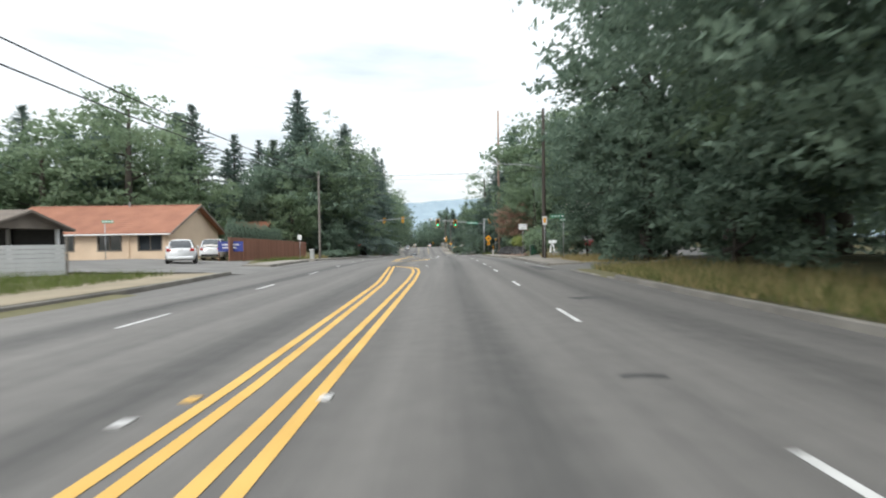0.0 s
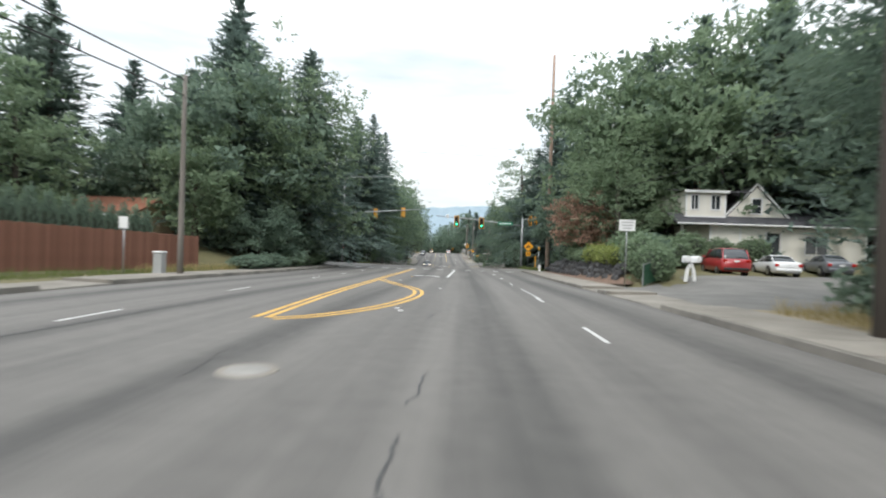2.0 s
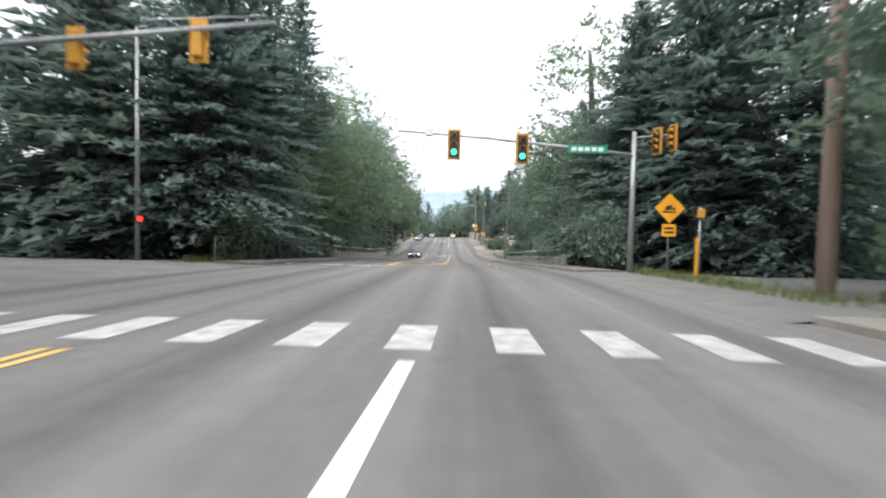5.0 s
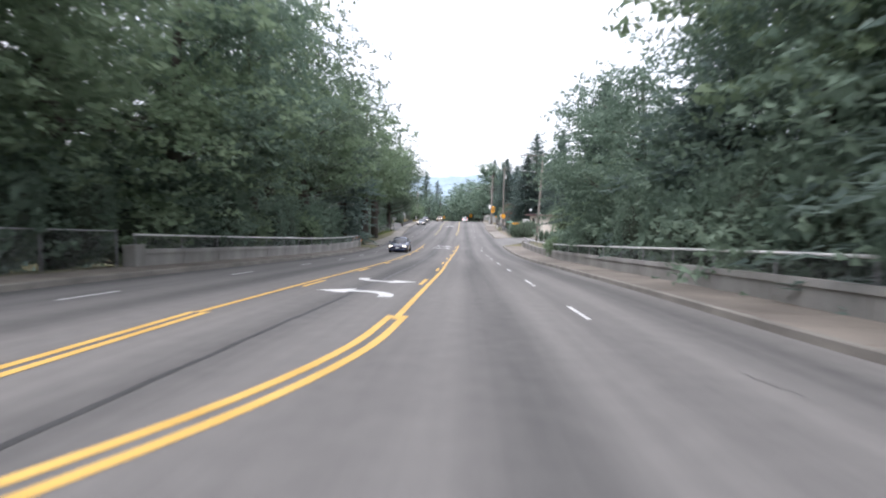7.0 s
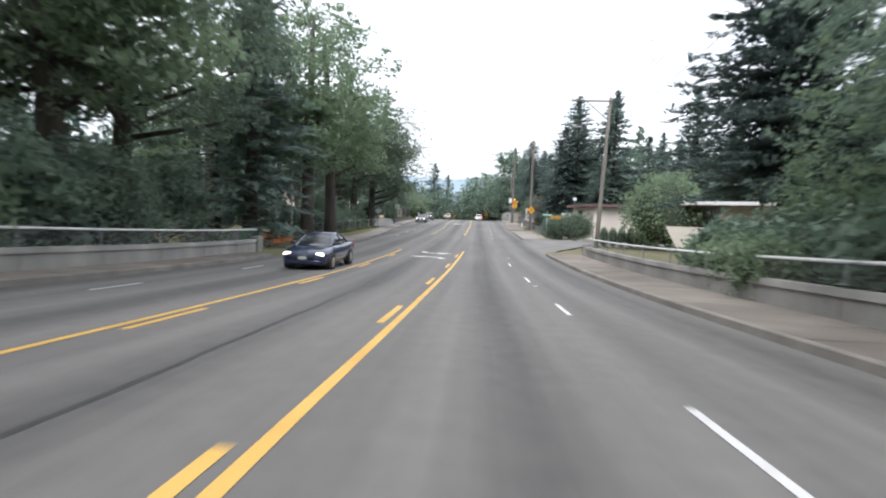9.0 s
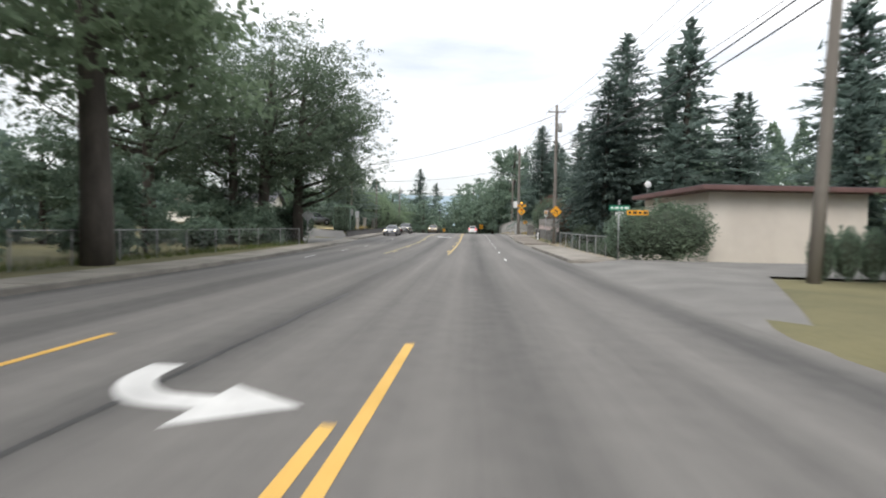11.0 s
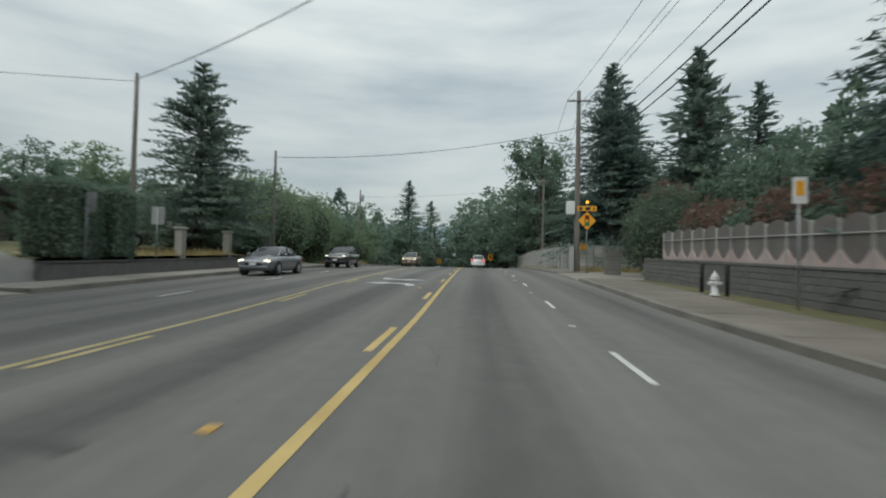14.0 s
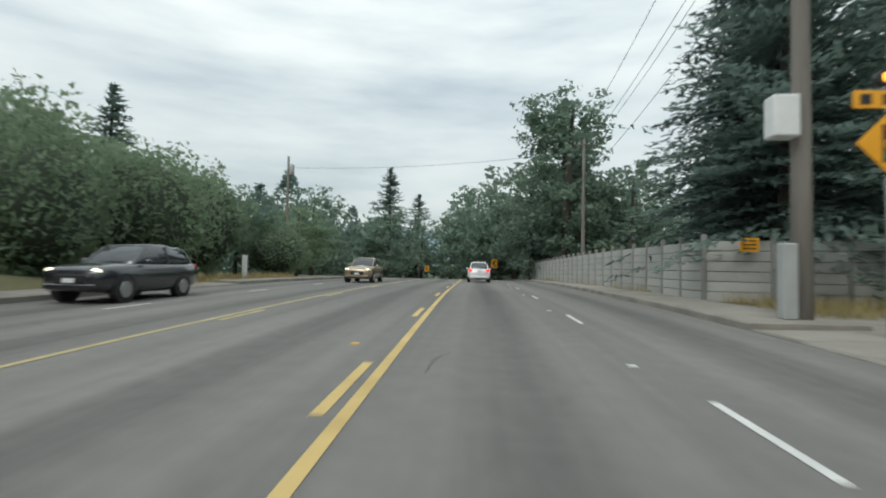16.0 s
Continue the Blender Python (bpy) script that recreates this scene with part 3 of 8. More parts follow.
def build_road():
    ys = list(np.arange(-40, 330, 2.0)) + list(range(330, 601, 10))
    cols = 11
    me = bpy.data.meshes.new("road")
    vs, uvs = [], []
    for y in ys:
        a, b = kerb_left(y) - 0.05, kerb_right(y) + 0.05
        for i in range(cols):
            d = a + (b - a) * i / (cols - 1)
            vs.append((LX(y) + d, y, ZR(y) - 0.00035 * (d - 1.5) ** 2 * (1 if d > 1.5 else 0.4)))
            uvs.append((d, y))
    fs = [(j * cols + i, j * cols + i + 1, (j + 1) * cols + i + 1, (j + 1) * cols + i) for j in range(len(ys) - 1) for i in range(cols - 1)]
    me.from_pydata(vs, [], fs)
    layer = me.uv_layers.new(name="across_along")
    for lp in me.loops:
        layer.data[lp.index].uv = uvs[lp.vertex_index]
    me.materials.append(M["asphalt"])
    me.polygons.foreach_set("use_smooth", [True] * len(me.polygons))
    return tagged(new("road", me), "worn grey asphalt road with five lanes over two crests", "road", "", "structure")


def road_top(d, y):
    return ZR(y) - 0.00035 * (d - 1.5) ** 2 * (1 if d > 1.5 else 0.4)


def strip(s, run, width, lift=0.006, thick=0.0):
    """A painted band along points (d, y) of the road."""
    vs = []
    for i, (d, y) in enumerate(run):
        a, b = run[max(i - 1, 0)], run[min(i + 1, len(run) - 1)]
        t = Vector((b[0] - a[0], b[1] - a[1])).normalized()
        nx, ny = t.y, -t.x
        for e in (-0.5, 0.5):
            dd, yy = d + nx * width * e, y + ny * width * e
            vs.append((LX(yy) + dd, yy, road_top(dd, yy) + lift))
    s.add(vs, [(2 * i, 2 * i + 1, 2 * i + 3, 2 * i + 2) for i in range(len(run) - 1)])


def line_run(f, a, b, n=None):
    n = n or max(2, int(abs(b - a) / 1.5) + 1)
    return [(f(y), y) for y in np.linspace(a, b, n)]


def curve_run(points, n=24):
    """A smooth run through (d, y) points."""
    pts = [Vector(p) for p in points]
    ext = [2 * pts[0] - pts[1]] + pts + [2 * pts[-1] - pts[-2]]
    out = []
    per = max(2, n // (len(pts) - 1))
    for i in range(len(pts) - 1):
        p0, p1, p2, p3 = ext[i : i + 4]
        for k in range(per):
            t = k / per
            out.append(tuple(0.5 * (2 * p1 + (p2 - p0) * t + (2 * p0 - 5 * p1 + 4 * p2 - p3) * t * t + (3 * p1 - p0 - 3 * p2 + p3) * t ** 3)))
    return out + [tuple(pts[-1])]


def double(name_label, run, gap=0.12):
    for e in (-gap, gap):
        s = Shape()
        side = []
        for i, (d, y) in enumerate(run):
            a, b = run[max(i - 1, 0)], run[min(i + 1, len(run) - 1)]
            t = Vector((b[0] - a[0], b[1] - a[1])).normalized()
            side.append((d + t.y * e, y - t.x * e))
        strip(s, side, 0.13)
        structure("yellow_line", s, M["yellow"], name_label, "road marking")


def build_markings():
    worn = "solid double yellow line painted on asphalt"
    double(worn, line_run(lambda y: float(np.interp(y, [-30, 5, 18, 29.5], [-0.72, -0.7, -1.0, -1.85])), -30, 29.5))
    double(worn, line_run(lambda y: 0.0, -30, 19) + curve_run([(-0.02, 20), (-0.12, 24), (-0.42, 27.2), (-0.95, 28.7), (-1.75, 29.8)], 20), 0.13)
    double(worn, line_run(lambda y: float(np.interp(y, [39.5, 60, 80], [-2.75, -3.6, -3.55])), 39.5, 80))
    double(worn, curve_run([(-2.5, 39.4), (-1.7, 40.2), (-0.8, 42.3), (-0.3, 45.5), (-0.42, 48.3), (-1.0, 50.6), (-1.9, 53.0), (-3.3, 57.5)], 42), 0.13)
    double(worn, line_run(lambda y: float(np.interp(y, [103.4, 113], [-3.1, -3.5])), 103.4, 113))
    double(worn, curve_run([(-3.05, 103.3), (-2.35, 104.4), (-1.4, 106.4), (-0.58, 108.5), (-0.1, 110.8), (0.03, 113.4)], 24), 0.13)
    def centre_yellow(y):
        return float(np.interp(y, [113, 127, 137, 146, 151, 160, 169, 192, 204, 214, 225, 235, 250], [0.03, 0.18, 0.14, 0.2, 0.26, 0.42, 0.58, 0.05, 0.2, 0.31, 0.29, 0.23, 0.1]))

    for a, b in ((113, 168.8), (192.3, 330)):
        for f, e in ((centre_yellow, 0), (lambda y: yellow_left(y) - 0.06, 1)):
            s = Shape()
            strip(s, line_run(f, a, b), 0.13)
            structure("yellow_line", s, M["yellow_worn" if e and a > 180 else "yellow_faded" if a > 180 else "yellow"], "solid yellow edge of the centre turn lane", "road marking")
        y = 119.7 if a < 180 else 195.7
        while y < b - 3:
            for f, worn_name, e in ((lambda v: centre_yellow(v) - 0.24, "yellow_faded" if a > 180 else "yellow", 0.0), (lambda v: yellow_left(v) + 0.2, "yellow_worn" if a > 180 else "yellow", -1.7)):
                s = Shape()
                strip(s, line_run(f, y + e, y + e + 2.2, 3), 0.13)
                tagged(part("yellow_dash", s, M[worn_name]), "short yellow dash beside the solid yellow line", "road marking", "yellow dashes", "structure")
            y += 7.32 if a < 180 else 7.5
    dashes = [10.6 + 7.32 * k for k in range(-4, 6)] + [57.9, 65.3, 72.6] + [115.6 + 7.5 * k for k in range(7)] + [189.4 + 7.32 * k for k in range(5)] + [226.3 + 7.9 * k for k in range(12)]
    for k, e in enumerate(dashes):
        s = Shape()
        strip(s, line_run(lambda v: float(np.interp(v, [0, 40, 60, 75, 110, 122, 147, 153, 160, 185, 195, 204, 215, 235], [3.62, 3.74, 3.86, 3.95, 3.58, 3.45, 3.4, 3.37, 3.2, 3.18, 3.3, 3.45, 3.52, 3.7])), e - 1.8, e, 3), 0.095)
        tagged(part("lane_dash", s, M["white"]), "short white dash between two lanes", "road marking", "lane dashes", "structure")
        s = Shape()
        strip(s, line_run(lambda v: yellow_left(v) - 3.45, e - 1.8, e, 3), 0.095)
        tagged(part("lane_dash", s, M["white"]), "short white dash between two lanes", "road marking", "lane dashes", "structure")
    s = Shape()
    strip(s, line_run(lambda v: 3.85, 46.5, 52.5, 6), 0.1)
    structure("lane_line", s, M["white_worn"], "worn solid white line between two lanes", "road marking")
    s = Shape()
    strip(s, line_run(lambda v: float(np.interp(v, [63.5, 80], [0.2, 0.6])), 63.5, 80), 0.2)
    structure("lane_line", s, M["white"], "solid white line of the left turn pocket", "road marking")
    for f, a, b in ((lambda y: kerb_right(y) - 0.3, 24, 34),):
        s = Shape()
        strip(s, line_run(f, a, b), 0.1)
        structure("edge_line", s, M["white_worn"], "worn white line along the road's edge", "road marking")
    for d in np.arange(-9.4, 7.4, 1.42):
        s = Shape()
        strip(s, [(d, 80.6), (d, 82.4)], 0.6)
        tagged(part("crosswalk_bar", s, M["white_worn"]), "broad white bar of a crosswalk", "road marking", "crosswalk bars", "structure")
    def turn_arrow(d, y, m=1.0, back=False):
        s = Shape()
        q = -1 if back else 1
        run = curve_run([(d + 0.72 * q, y - 0.95 * q), (d + 0.66 * q, y - 0.35 * q), (d + 0.25 * q, y + 0.12 * q), (d - 0.5 * q, y + 0.22 * q)], 18)
        strip(s, run, 0.36)
        hx = d - 0.4 * q
        tri = [(hx + 0.1 * q, y + 0.78 * q), (hx - 0.85 * q, y + 0.2 * q), (hx, y - 0.32 * q)]
        s.add([(LX(v) + u, v, road_top(u, v) + 0.006) for u, v in tri], [(0, 1, 2)])
        tagged(part("turn_arrow", s, M["white"]), "white left turn arrow painted in the centre lane", "road marking", "turn arrows", "structure")

    for a, b in ((-8.9, -7.4), (-7.1, -5.6), (-5.3, -3.9), (-3.75, -3.3)):
        s = Shape()
        strip(s, [(a, 103.1), (b, 103.2)], 0.5)
        tagged(part("stop_bar", s, M["white"]), "broad white stop bar across the oncoming lanes", "road marking", "stop bars", "structure")
    turn_arrow(-1.2, 64.6)
    turn_arrow(-1.4, 117.1)
    turn_arrow(-1.5, 120.7, back=True)
    turn_arrow(-1.2, 162.8)
    turn_arrow(-1.3, 166.4, back=True)
    turn_arrow(-1.75, 224.0)
    turn_arrow(-2.0, 227.0, back=True)

    # raised reflectors and bits of worn paint
    rng = random.Random(5)
    spots = [(-1.0, 4.6, "yellow"), (0.22, 4.6, "white"), (-1.25, 4.0, "white"), (0.25, 28.6, "white"), (0.1, 30.5, "white"), (-0.5, 31, "white"), (3.7, 27.2, "white"), (-0.35, 42.0, "white"), (-0.2, 41.5, "white"), (0.3, 50.5, "white"), (-2.2, 57.0, "white"), (-2.1, 62.5, "yellow")]
    spots += [(3.42, 106 + 7.32 * k, "white") for k in range(0, 9, 2)] + [(3.4, 206.5 + 7.32 * k, "white") for k in range(0, 8)] + [(-0.5, 207.5 + 14.6 * k, "yellow") for k in range(4)]
    for d, y, c in spots:
        s = Shape()
        p = at(d, y)
        p.z = road_top(d, y)
        s.prism([(p.x - 0.06, p.y - 0.06), (p.x + 0.06, p.y - 0.06), (p.x + 0.06, p.y + 0.06), (p.x - 0.06, p.y + 0.06)], p.z + 0.001, p.z + 0.018, "z")
        tagged(part("road_stud", s, M[c]), "small raised reflector stuck on the asphalt", "road stud", "road studs")


def build_seams():
    """Tar-sealed cracks, patches and covers."""
    def seam(run, w, mat="tar", label="dark tar-sealed seam along the asphalt"):
        s = Shape()
        rng = random.Random(int(abs(run[0][1]) * 10))
        strip(s, [(d + rng.uniform(-0.03, 0.03), y) for d, y in run], w, 0.004)
        structure("tar_seam", s, M[mat], label, "road seam")

    rngc = random.Random(3)
    seam(line_run(lambda y: -1.65 + 0.12 * math.sin(y * 0.11), 100, 174, 90), 0.09)
    seam(line_run(lambda y: -1.9 + 0.15 * math.sin(y * 0.09), 178, 204, 60), 0.05)
    for a in (26, 27.6, 29.1, 31.4, 32.6, 34.2):
        seam([(0.95 + 0.15 * math.sin(v * 0.7) + rngc.uniform(-0.05, 0.05), v) for v in np.arange(a, a + rngc.uniform(0.6, 1.3), 0.1)], 0.03)
    for a in (40.2, 41.5, 43.0):
        seam([(0.75 + 0.2 * math.sin(v * 0.9) + rngc.uniform(-0.05, 0.05), v) for v in np.arange(a, a + rngc.uniform(0.5, 1.1), 0.1)], 0.036)
    for a in (53, 54.3, 55.9, 57.2, 59.0, 60.4):
        seam([(0.95 + 0.2 * math.sin(v * 1.1) + rngc.uniform(-0.06, 0.06), v) for v in np.arange(a, a + rngc.uniform(0.6, 1.3), 0.1)], 0.036)
    seam(line_run(lambda y: 2.55 + 0.2 * math.sin(y * 0.8), 66, 69, 14), 0.03)
    seam(line_run(lambda y: -5.2 + 0.1 * math.sin(y * 0.3), 10, 44, 40), 0.05)
    seam([(3.1, 5.2), (3.35, 5.25), (3.6, 5.2)], 0.14)
    seam([(6.6, 24.5), (6.6, 28.5)], 1.5, "patch", "square dark asphalt patch by the kerb")
    seam([(4.4, 12.4), (4.9, 12.6), (5.4, 12.4)], 0.5, "patch", "small dark asphalt patch")
    rng = random.Random(8)
    for k in range(44):
        y = 18 + 5.0 * k + rng.uniform(0, 3)
        d = rng.choice((0.75, 0.85, 0.95, 2.9, 4.6, -4.9, -1.8)) + rng.uniform(-0.12, 0.12)
        run = [(d, y)]
        for i in range(rng.randint(7, 20)):
            run.append((run[-1][0] + rng.uniform(-0.06, 0.06), run[-1][1] + rng.uniform(0.05, 0.13)))
        seam(run, rng.uniform(0.01, 0.026), "tar", "short dark crack along the wheel track")
    cover = thing("manhole_cover", Matrix.Translation(at(-1.13, 35.2, 0.0)), "pale worn round manhole cover set in concrete", "manhole cover")
    part("collar", Shape().tube([(0, 0, -0.05), (0, 0, 0.008)], [0.34, 0.34], 24), M["walk"], cover)
    part("lid", Shape().tube([(0, 0, -0.05), (0, 0, 0.014)], [0.26, 0.25], 24), M["concrete"], cover)
    for d, y in ((-3.6, 186.5), (-3.0, 188.2), (-3.2, 189.0), (-1.6, 207.0), (-1.55, 62.8), (-1.2, 31.5), (-1.0, 24.3)):
        seam([(d - 0.45, y), (d, y + 0.08), (d + 0.45, y - 0.03)], 0.22, "patch", "dark oil-stained patch on the asphalt")


def kerb_side(side, a, b, cuts, walk_w, paving="walk"):
    """Kerb stones and sidewalk slabs along one side, with dropped stretches."""
    kf = kerb_right if side > 0 else kerb_left
    ks, ws = Shape(), Shape()
    y = a
    L_ = 1.5
    while y < b:
        y2 = min(y + L_, b)
        low = any(c0 <= y < c1 for c0, c1 in cuts)
        top = 0.03 if low else 0.15
        d0, d1 = kf(y + 0.01), kf(y2 - 0.01)
        e = 0.16 * side
        vs = []
        for dd, yy in ((d0, y + 0.008), (d1, y2 - 0.008)):
            z = ZR(yy)
            x = LX(yy) + dd
            vs += [(x, yy, z - 0.1), (x + 0.02 * side, yy, z + top - 0.02), (x + 0.045 * side, yy, z + top), (x + e, yy, z + top), (x + e, yy, z - 0.1)]
        fs = [(i, i + 1, 6 + i, 5 + i) for i in range(4)] + [(0, 4, 3, 2, 1), (5, 6, 7, 8, 9)]
        ks.add(vs, fs)
        if walk_w:
            vs = []
            rng = random.Random(int(y * 3) + 7)
            tip = rng.uniform(-0.006, 0.006)
            for dd, yy in ((d0, y + 0.012), (d1, y2 - 0.012)):
                z = ZR(yy)
                x = LX(yy) + dd + e
                w = walk_w * side
                vs += [(x + 0.012 * side, yy, z - 0.1), (x + 0.012 * side, yy, z + top - 0.004 + tip), (x + w, yy, z + max(top, 0.06) + 0.015 - tip), (x + w, yy, z - 0.1)]
            ws.add(vs, [(0, 1, 5, 4), (1, 2, 6, 5), (2, 3, 7, 6), (0, 3, 2, 1), (4, 5, 6, 7)])
        y = y2
    structure("kerb", ks, M["kerb"], "stained concrete kerb with a worn edge", "kerb")
    if walk_w:
        structure("pavement", ws, M[paving], "pale concrete sidewalk slabs with open joints" if paving == "walk" else "dirty brown-grey concrete sidewalk slabs", "pavement")


def build_kerbs():
    kerb_side(1, -40, 24, [(18, 24)], 0)
    kerb_side(1, 28, 84, [(44, 50), (52, 54)], 1.9)
    kerb_side(1, 101, 168, [], 2.2, "walk_dirty")
    kerb_side(1, 187.6, 209.5, [(203.5, 209.5)], 2.2)
    kerb_side(1, 209.5, 229.5, [], 2.2, "walk_dirty")
    kerb_side(1, 229.5, 330, [(229.5, 240)], 2.2)
    kerb_side(-1, -40, 24, [], 0)
    kerb_side(-1, 31, 78, [(42, 46)], 1.6)
    kerb_side(-1, 99, 158, [], 1.5, "walk_dirty")
    kerb_side(-1, 164, 330, [(204, 216), (232, 236), (246, 254)], 1.7)


def corner_kerb():
    """A kerb that bends round into the side street, with paving behind it."""
    run = [(6.27, 187.62), (6.4, 187.25), (6.84, 186.95), (7.72, 186.5), (8.68, 186.15), (9.9, 185.95), (11.4, 185.85)]
    ks, ws = Shape(), Shape()
    for i, ((d0, y0), (d1, y1)) in enumerate(zip(run, run[1:])):
        t = Vector((d1 - d0, y1 - y0)).normalized()
        vs, ps = [], []
        for k, (d, y) in enumerate(((d0, y0), (d1, y1))):
            top = 0.15 - 0.02 * (i + k) / 2
            for off, z in ((0, -0.1), (0.02, top - 0.02), (0.045, top), (0.16, top), (0.16, -0.1)):
                vs.append(at(d - t.y * off, y + t.x * off, z))
            a, b = (d - t.y * 0.17, min(y + t.x * 0.17, 187.58)), (d + 0.9, 187.6 if i < 3 else 188.4)
            ps += [at(*a, top - 0.004), at(*b, top + 0.008), at(*b, -0.1), at(*a, -0.1)]
        ks.add(vs, [(j, j + 1, 6 + j, 5 + j) for j in range(4)] + [(0, 4, 3, 2, 1), (5, 6, 7, 8, 9)])
        ws.add(ps, [(0, 1, 5, 4), (1, 2, 6, 5), (3, 0, 4, 7), (0, 3, 2, 1), (4, 5, 6, 7)])
    structure("kerb", ks, M["kerb"], "stained concrete kerb bending round a street corner", "kerb")
    structure("pavement", ws, M["walk_dirty"], "dirty concrete paving at a street corner", "pavement")


def flat_patch(name, outline, lift, mat, label, cat="driveway"):
    """A sheet on the ground inside a four-sided outline of (d, y)."""
    s = Shape()
    n = 16
    (a, b, c, e) = [Vector(p) for p in outline]
    vs = []
    for i in range(n + 1):
        for j in range(n + 1):
            u, v = i / n, j / n
            p = (a * (1 - u) + b * u) * (1 - v) + (e * (1 - u) + c * u) * v
            h = max(ground_lift(p.x, p.y), 0.0) + lift
            if name != "leaf_litter" and cat != "verge":
                w = step(0.2, 1.8, abs(p.x) - abs(kerb_right(p.y) if p.x > 0 else kerb_left(p.y)))
                h = w * h - 0.012 * (1 - w)
            vs.append(at(p.x, p.y, h))
    s.add(vs, [(i * (n + 1) + j, (i + 1) * (n + 1) + j, (i + 1) * (n + 1) + j + 1, i * (n + 1) + j + 1) for i in range(n) for j in range(n)])
    return structure(name, s, M[mat], label, cat, True)


ground = build_ground()
road = build_road()
build_markings()
build_seams()
build_kerbs()
corner_kerb()
for args in PATCHES:
    flat_patch(*args)


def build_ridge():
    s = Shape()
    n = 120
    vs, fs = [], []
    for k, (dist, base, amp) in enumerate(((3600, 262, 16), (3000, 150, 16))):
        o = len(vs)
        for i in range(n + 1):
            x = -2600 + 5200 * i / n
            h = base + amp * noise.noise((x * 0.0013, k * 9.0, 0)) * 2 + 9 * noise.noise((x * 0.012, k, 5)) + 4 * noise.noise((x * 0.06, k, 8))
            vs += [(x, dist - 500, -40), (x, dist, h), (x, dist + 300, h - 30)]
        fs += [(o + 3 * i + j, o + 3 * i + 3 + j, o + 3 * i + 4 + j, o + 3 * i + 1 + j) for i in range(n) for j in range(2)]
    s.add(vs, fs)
    structure("backdrop", s, M["ridge"], "long wooded ridge tinted blue with painted distance haze", "hills")


build_ridge()


# ---- trees and shrubs ----
def leaf_mesh(name, centres, axes_u, axes_v, mat):
    """Many small leaves, each one pointed blade."""
    n = len(centres)
    v = np.empty((n, 3, 3), np.float32)
    v[:, 0] = centres + axes_u
    v[:, 1] = centres - axes_u + axes_v
    v[:, 2] = centres - axes_u - axes_v
    me = bpy.data.meshes.new(name)
    me.vertices.add(3 * n)
    me.vertices.foreach_set("co", v.ravel())
    me.loops.add(3 * n)
    me.loops.foreach_set("vertex_index", np.arange(3 * n, dtype=np.int32))
    me.polygons.add(n)
    me.polygons.foreach_set("loop_start", np.arange(0, 3 * n, 3, dtype=np.int32))
    me.polygons.foreach_set("loop_total", np.full(n, 3, np.int32))
    me.materials.append(mat)
    me.update(calc_edges=True)
    return me


def unit(rng, n):
    v = rng.normal(size=(n, 3))
    return v / np.linalg.norm(v, axis=1, keepdims=True)


def conifer_meshes(name, seed, H, R, mat, start=0.06, gap=0.42, per=9, droop=0.25, leaf=0.34, dense=1.0, girth=0.022, bark="bark"):
    rng = np.random.default_rng(seed)
    trunk = Shape()
    lean = rng.uniform(-0.015, 0.015, 2)
    pts = [(lean[0] * z, lean[1] * z, z) for z in np.linspace(-0.4, H, 9)]
    trunk.tube(pts, [max(0.02, girth * H * (1 - max(0, p[2]) / H) ** 0.9) for p in pts], 9)
    C, U, V = [], [], []
    z = start * H
    while z < H * 0.99:
        f = 1 - z / H
        base = R * (f ** 0.75) * (0.75 + 0.25 * min(1, z / (0.18 * H))) + 0.12
        k = max(4, int(per * (0.5 + 0.6 * f)))
        for b in range(k):
            a = rng.uniform(0, 2 * math.pi)
            length = base * rng.uniform(0.55, 1.15)
            tilt = 0.35 * (1 - f) - droop * f + rng.uniform(-0.12, 0.12)
            m = max(4, int(length / 0.165 * dense))
            t = (np.arange(m) + rng.uniform(0, 1, m)) / m
            t = 0.12 + 0.9 * t
            r = length * t
            dz = r * tilt - 0.10 * length * t ** 2 + rng.normal(0, 0.05, m)
            w = 0.30 * length * (1.1 - t) * rng.uniform(-1, 1, m)
            ca, sa = math.cos(a), math.sin(a)
            c = np.stack([r * ca - w * sa + lean[0] * z, r * sa + w * ca + lean[1] * z, z + dz], 1)
            out = np.stack([np.full(m, ca), np.full(m, sa), np.full(m, tilt)], 1) + rng.normal(0, 0.35, (m, 3))
            out /= np.linalg.norm(out, axis=1, keepdims=True)
            side = np.cross(out, unit(rng, m) * 0.6 + [0, 0, 1.0])
            side /= np.linalg.norm(side, axis=1, keepdims=True) + 1e-6
            s = 0.80 * leaf * rng.uniform(0.6, 1.25, m)[:, None]
            C.append(c), U.append(out * s), V.append(side * s * 0.42)
        z += gap * (0.6 + 0.7 * f) * rng.uniform(0.8, 1.2)
    C, U, V = (np.concatenate(x) for x in (C, U, V))
    return trunk.mesh(name + "_trunk", M[bark], True), leaf_mesh(name + "_crown", C, U, V, mat)


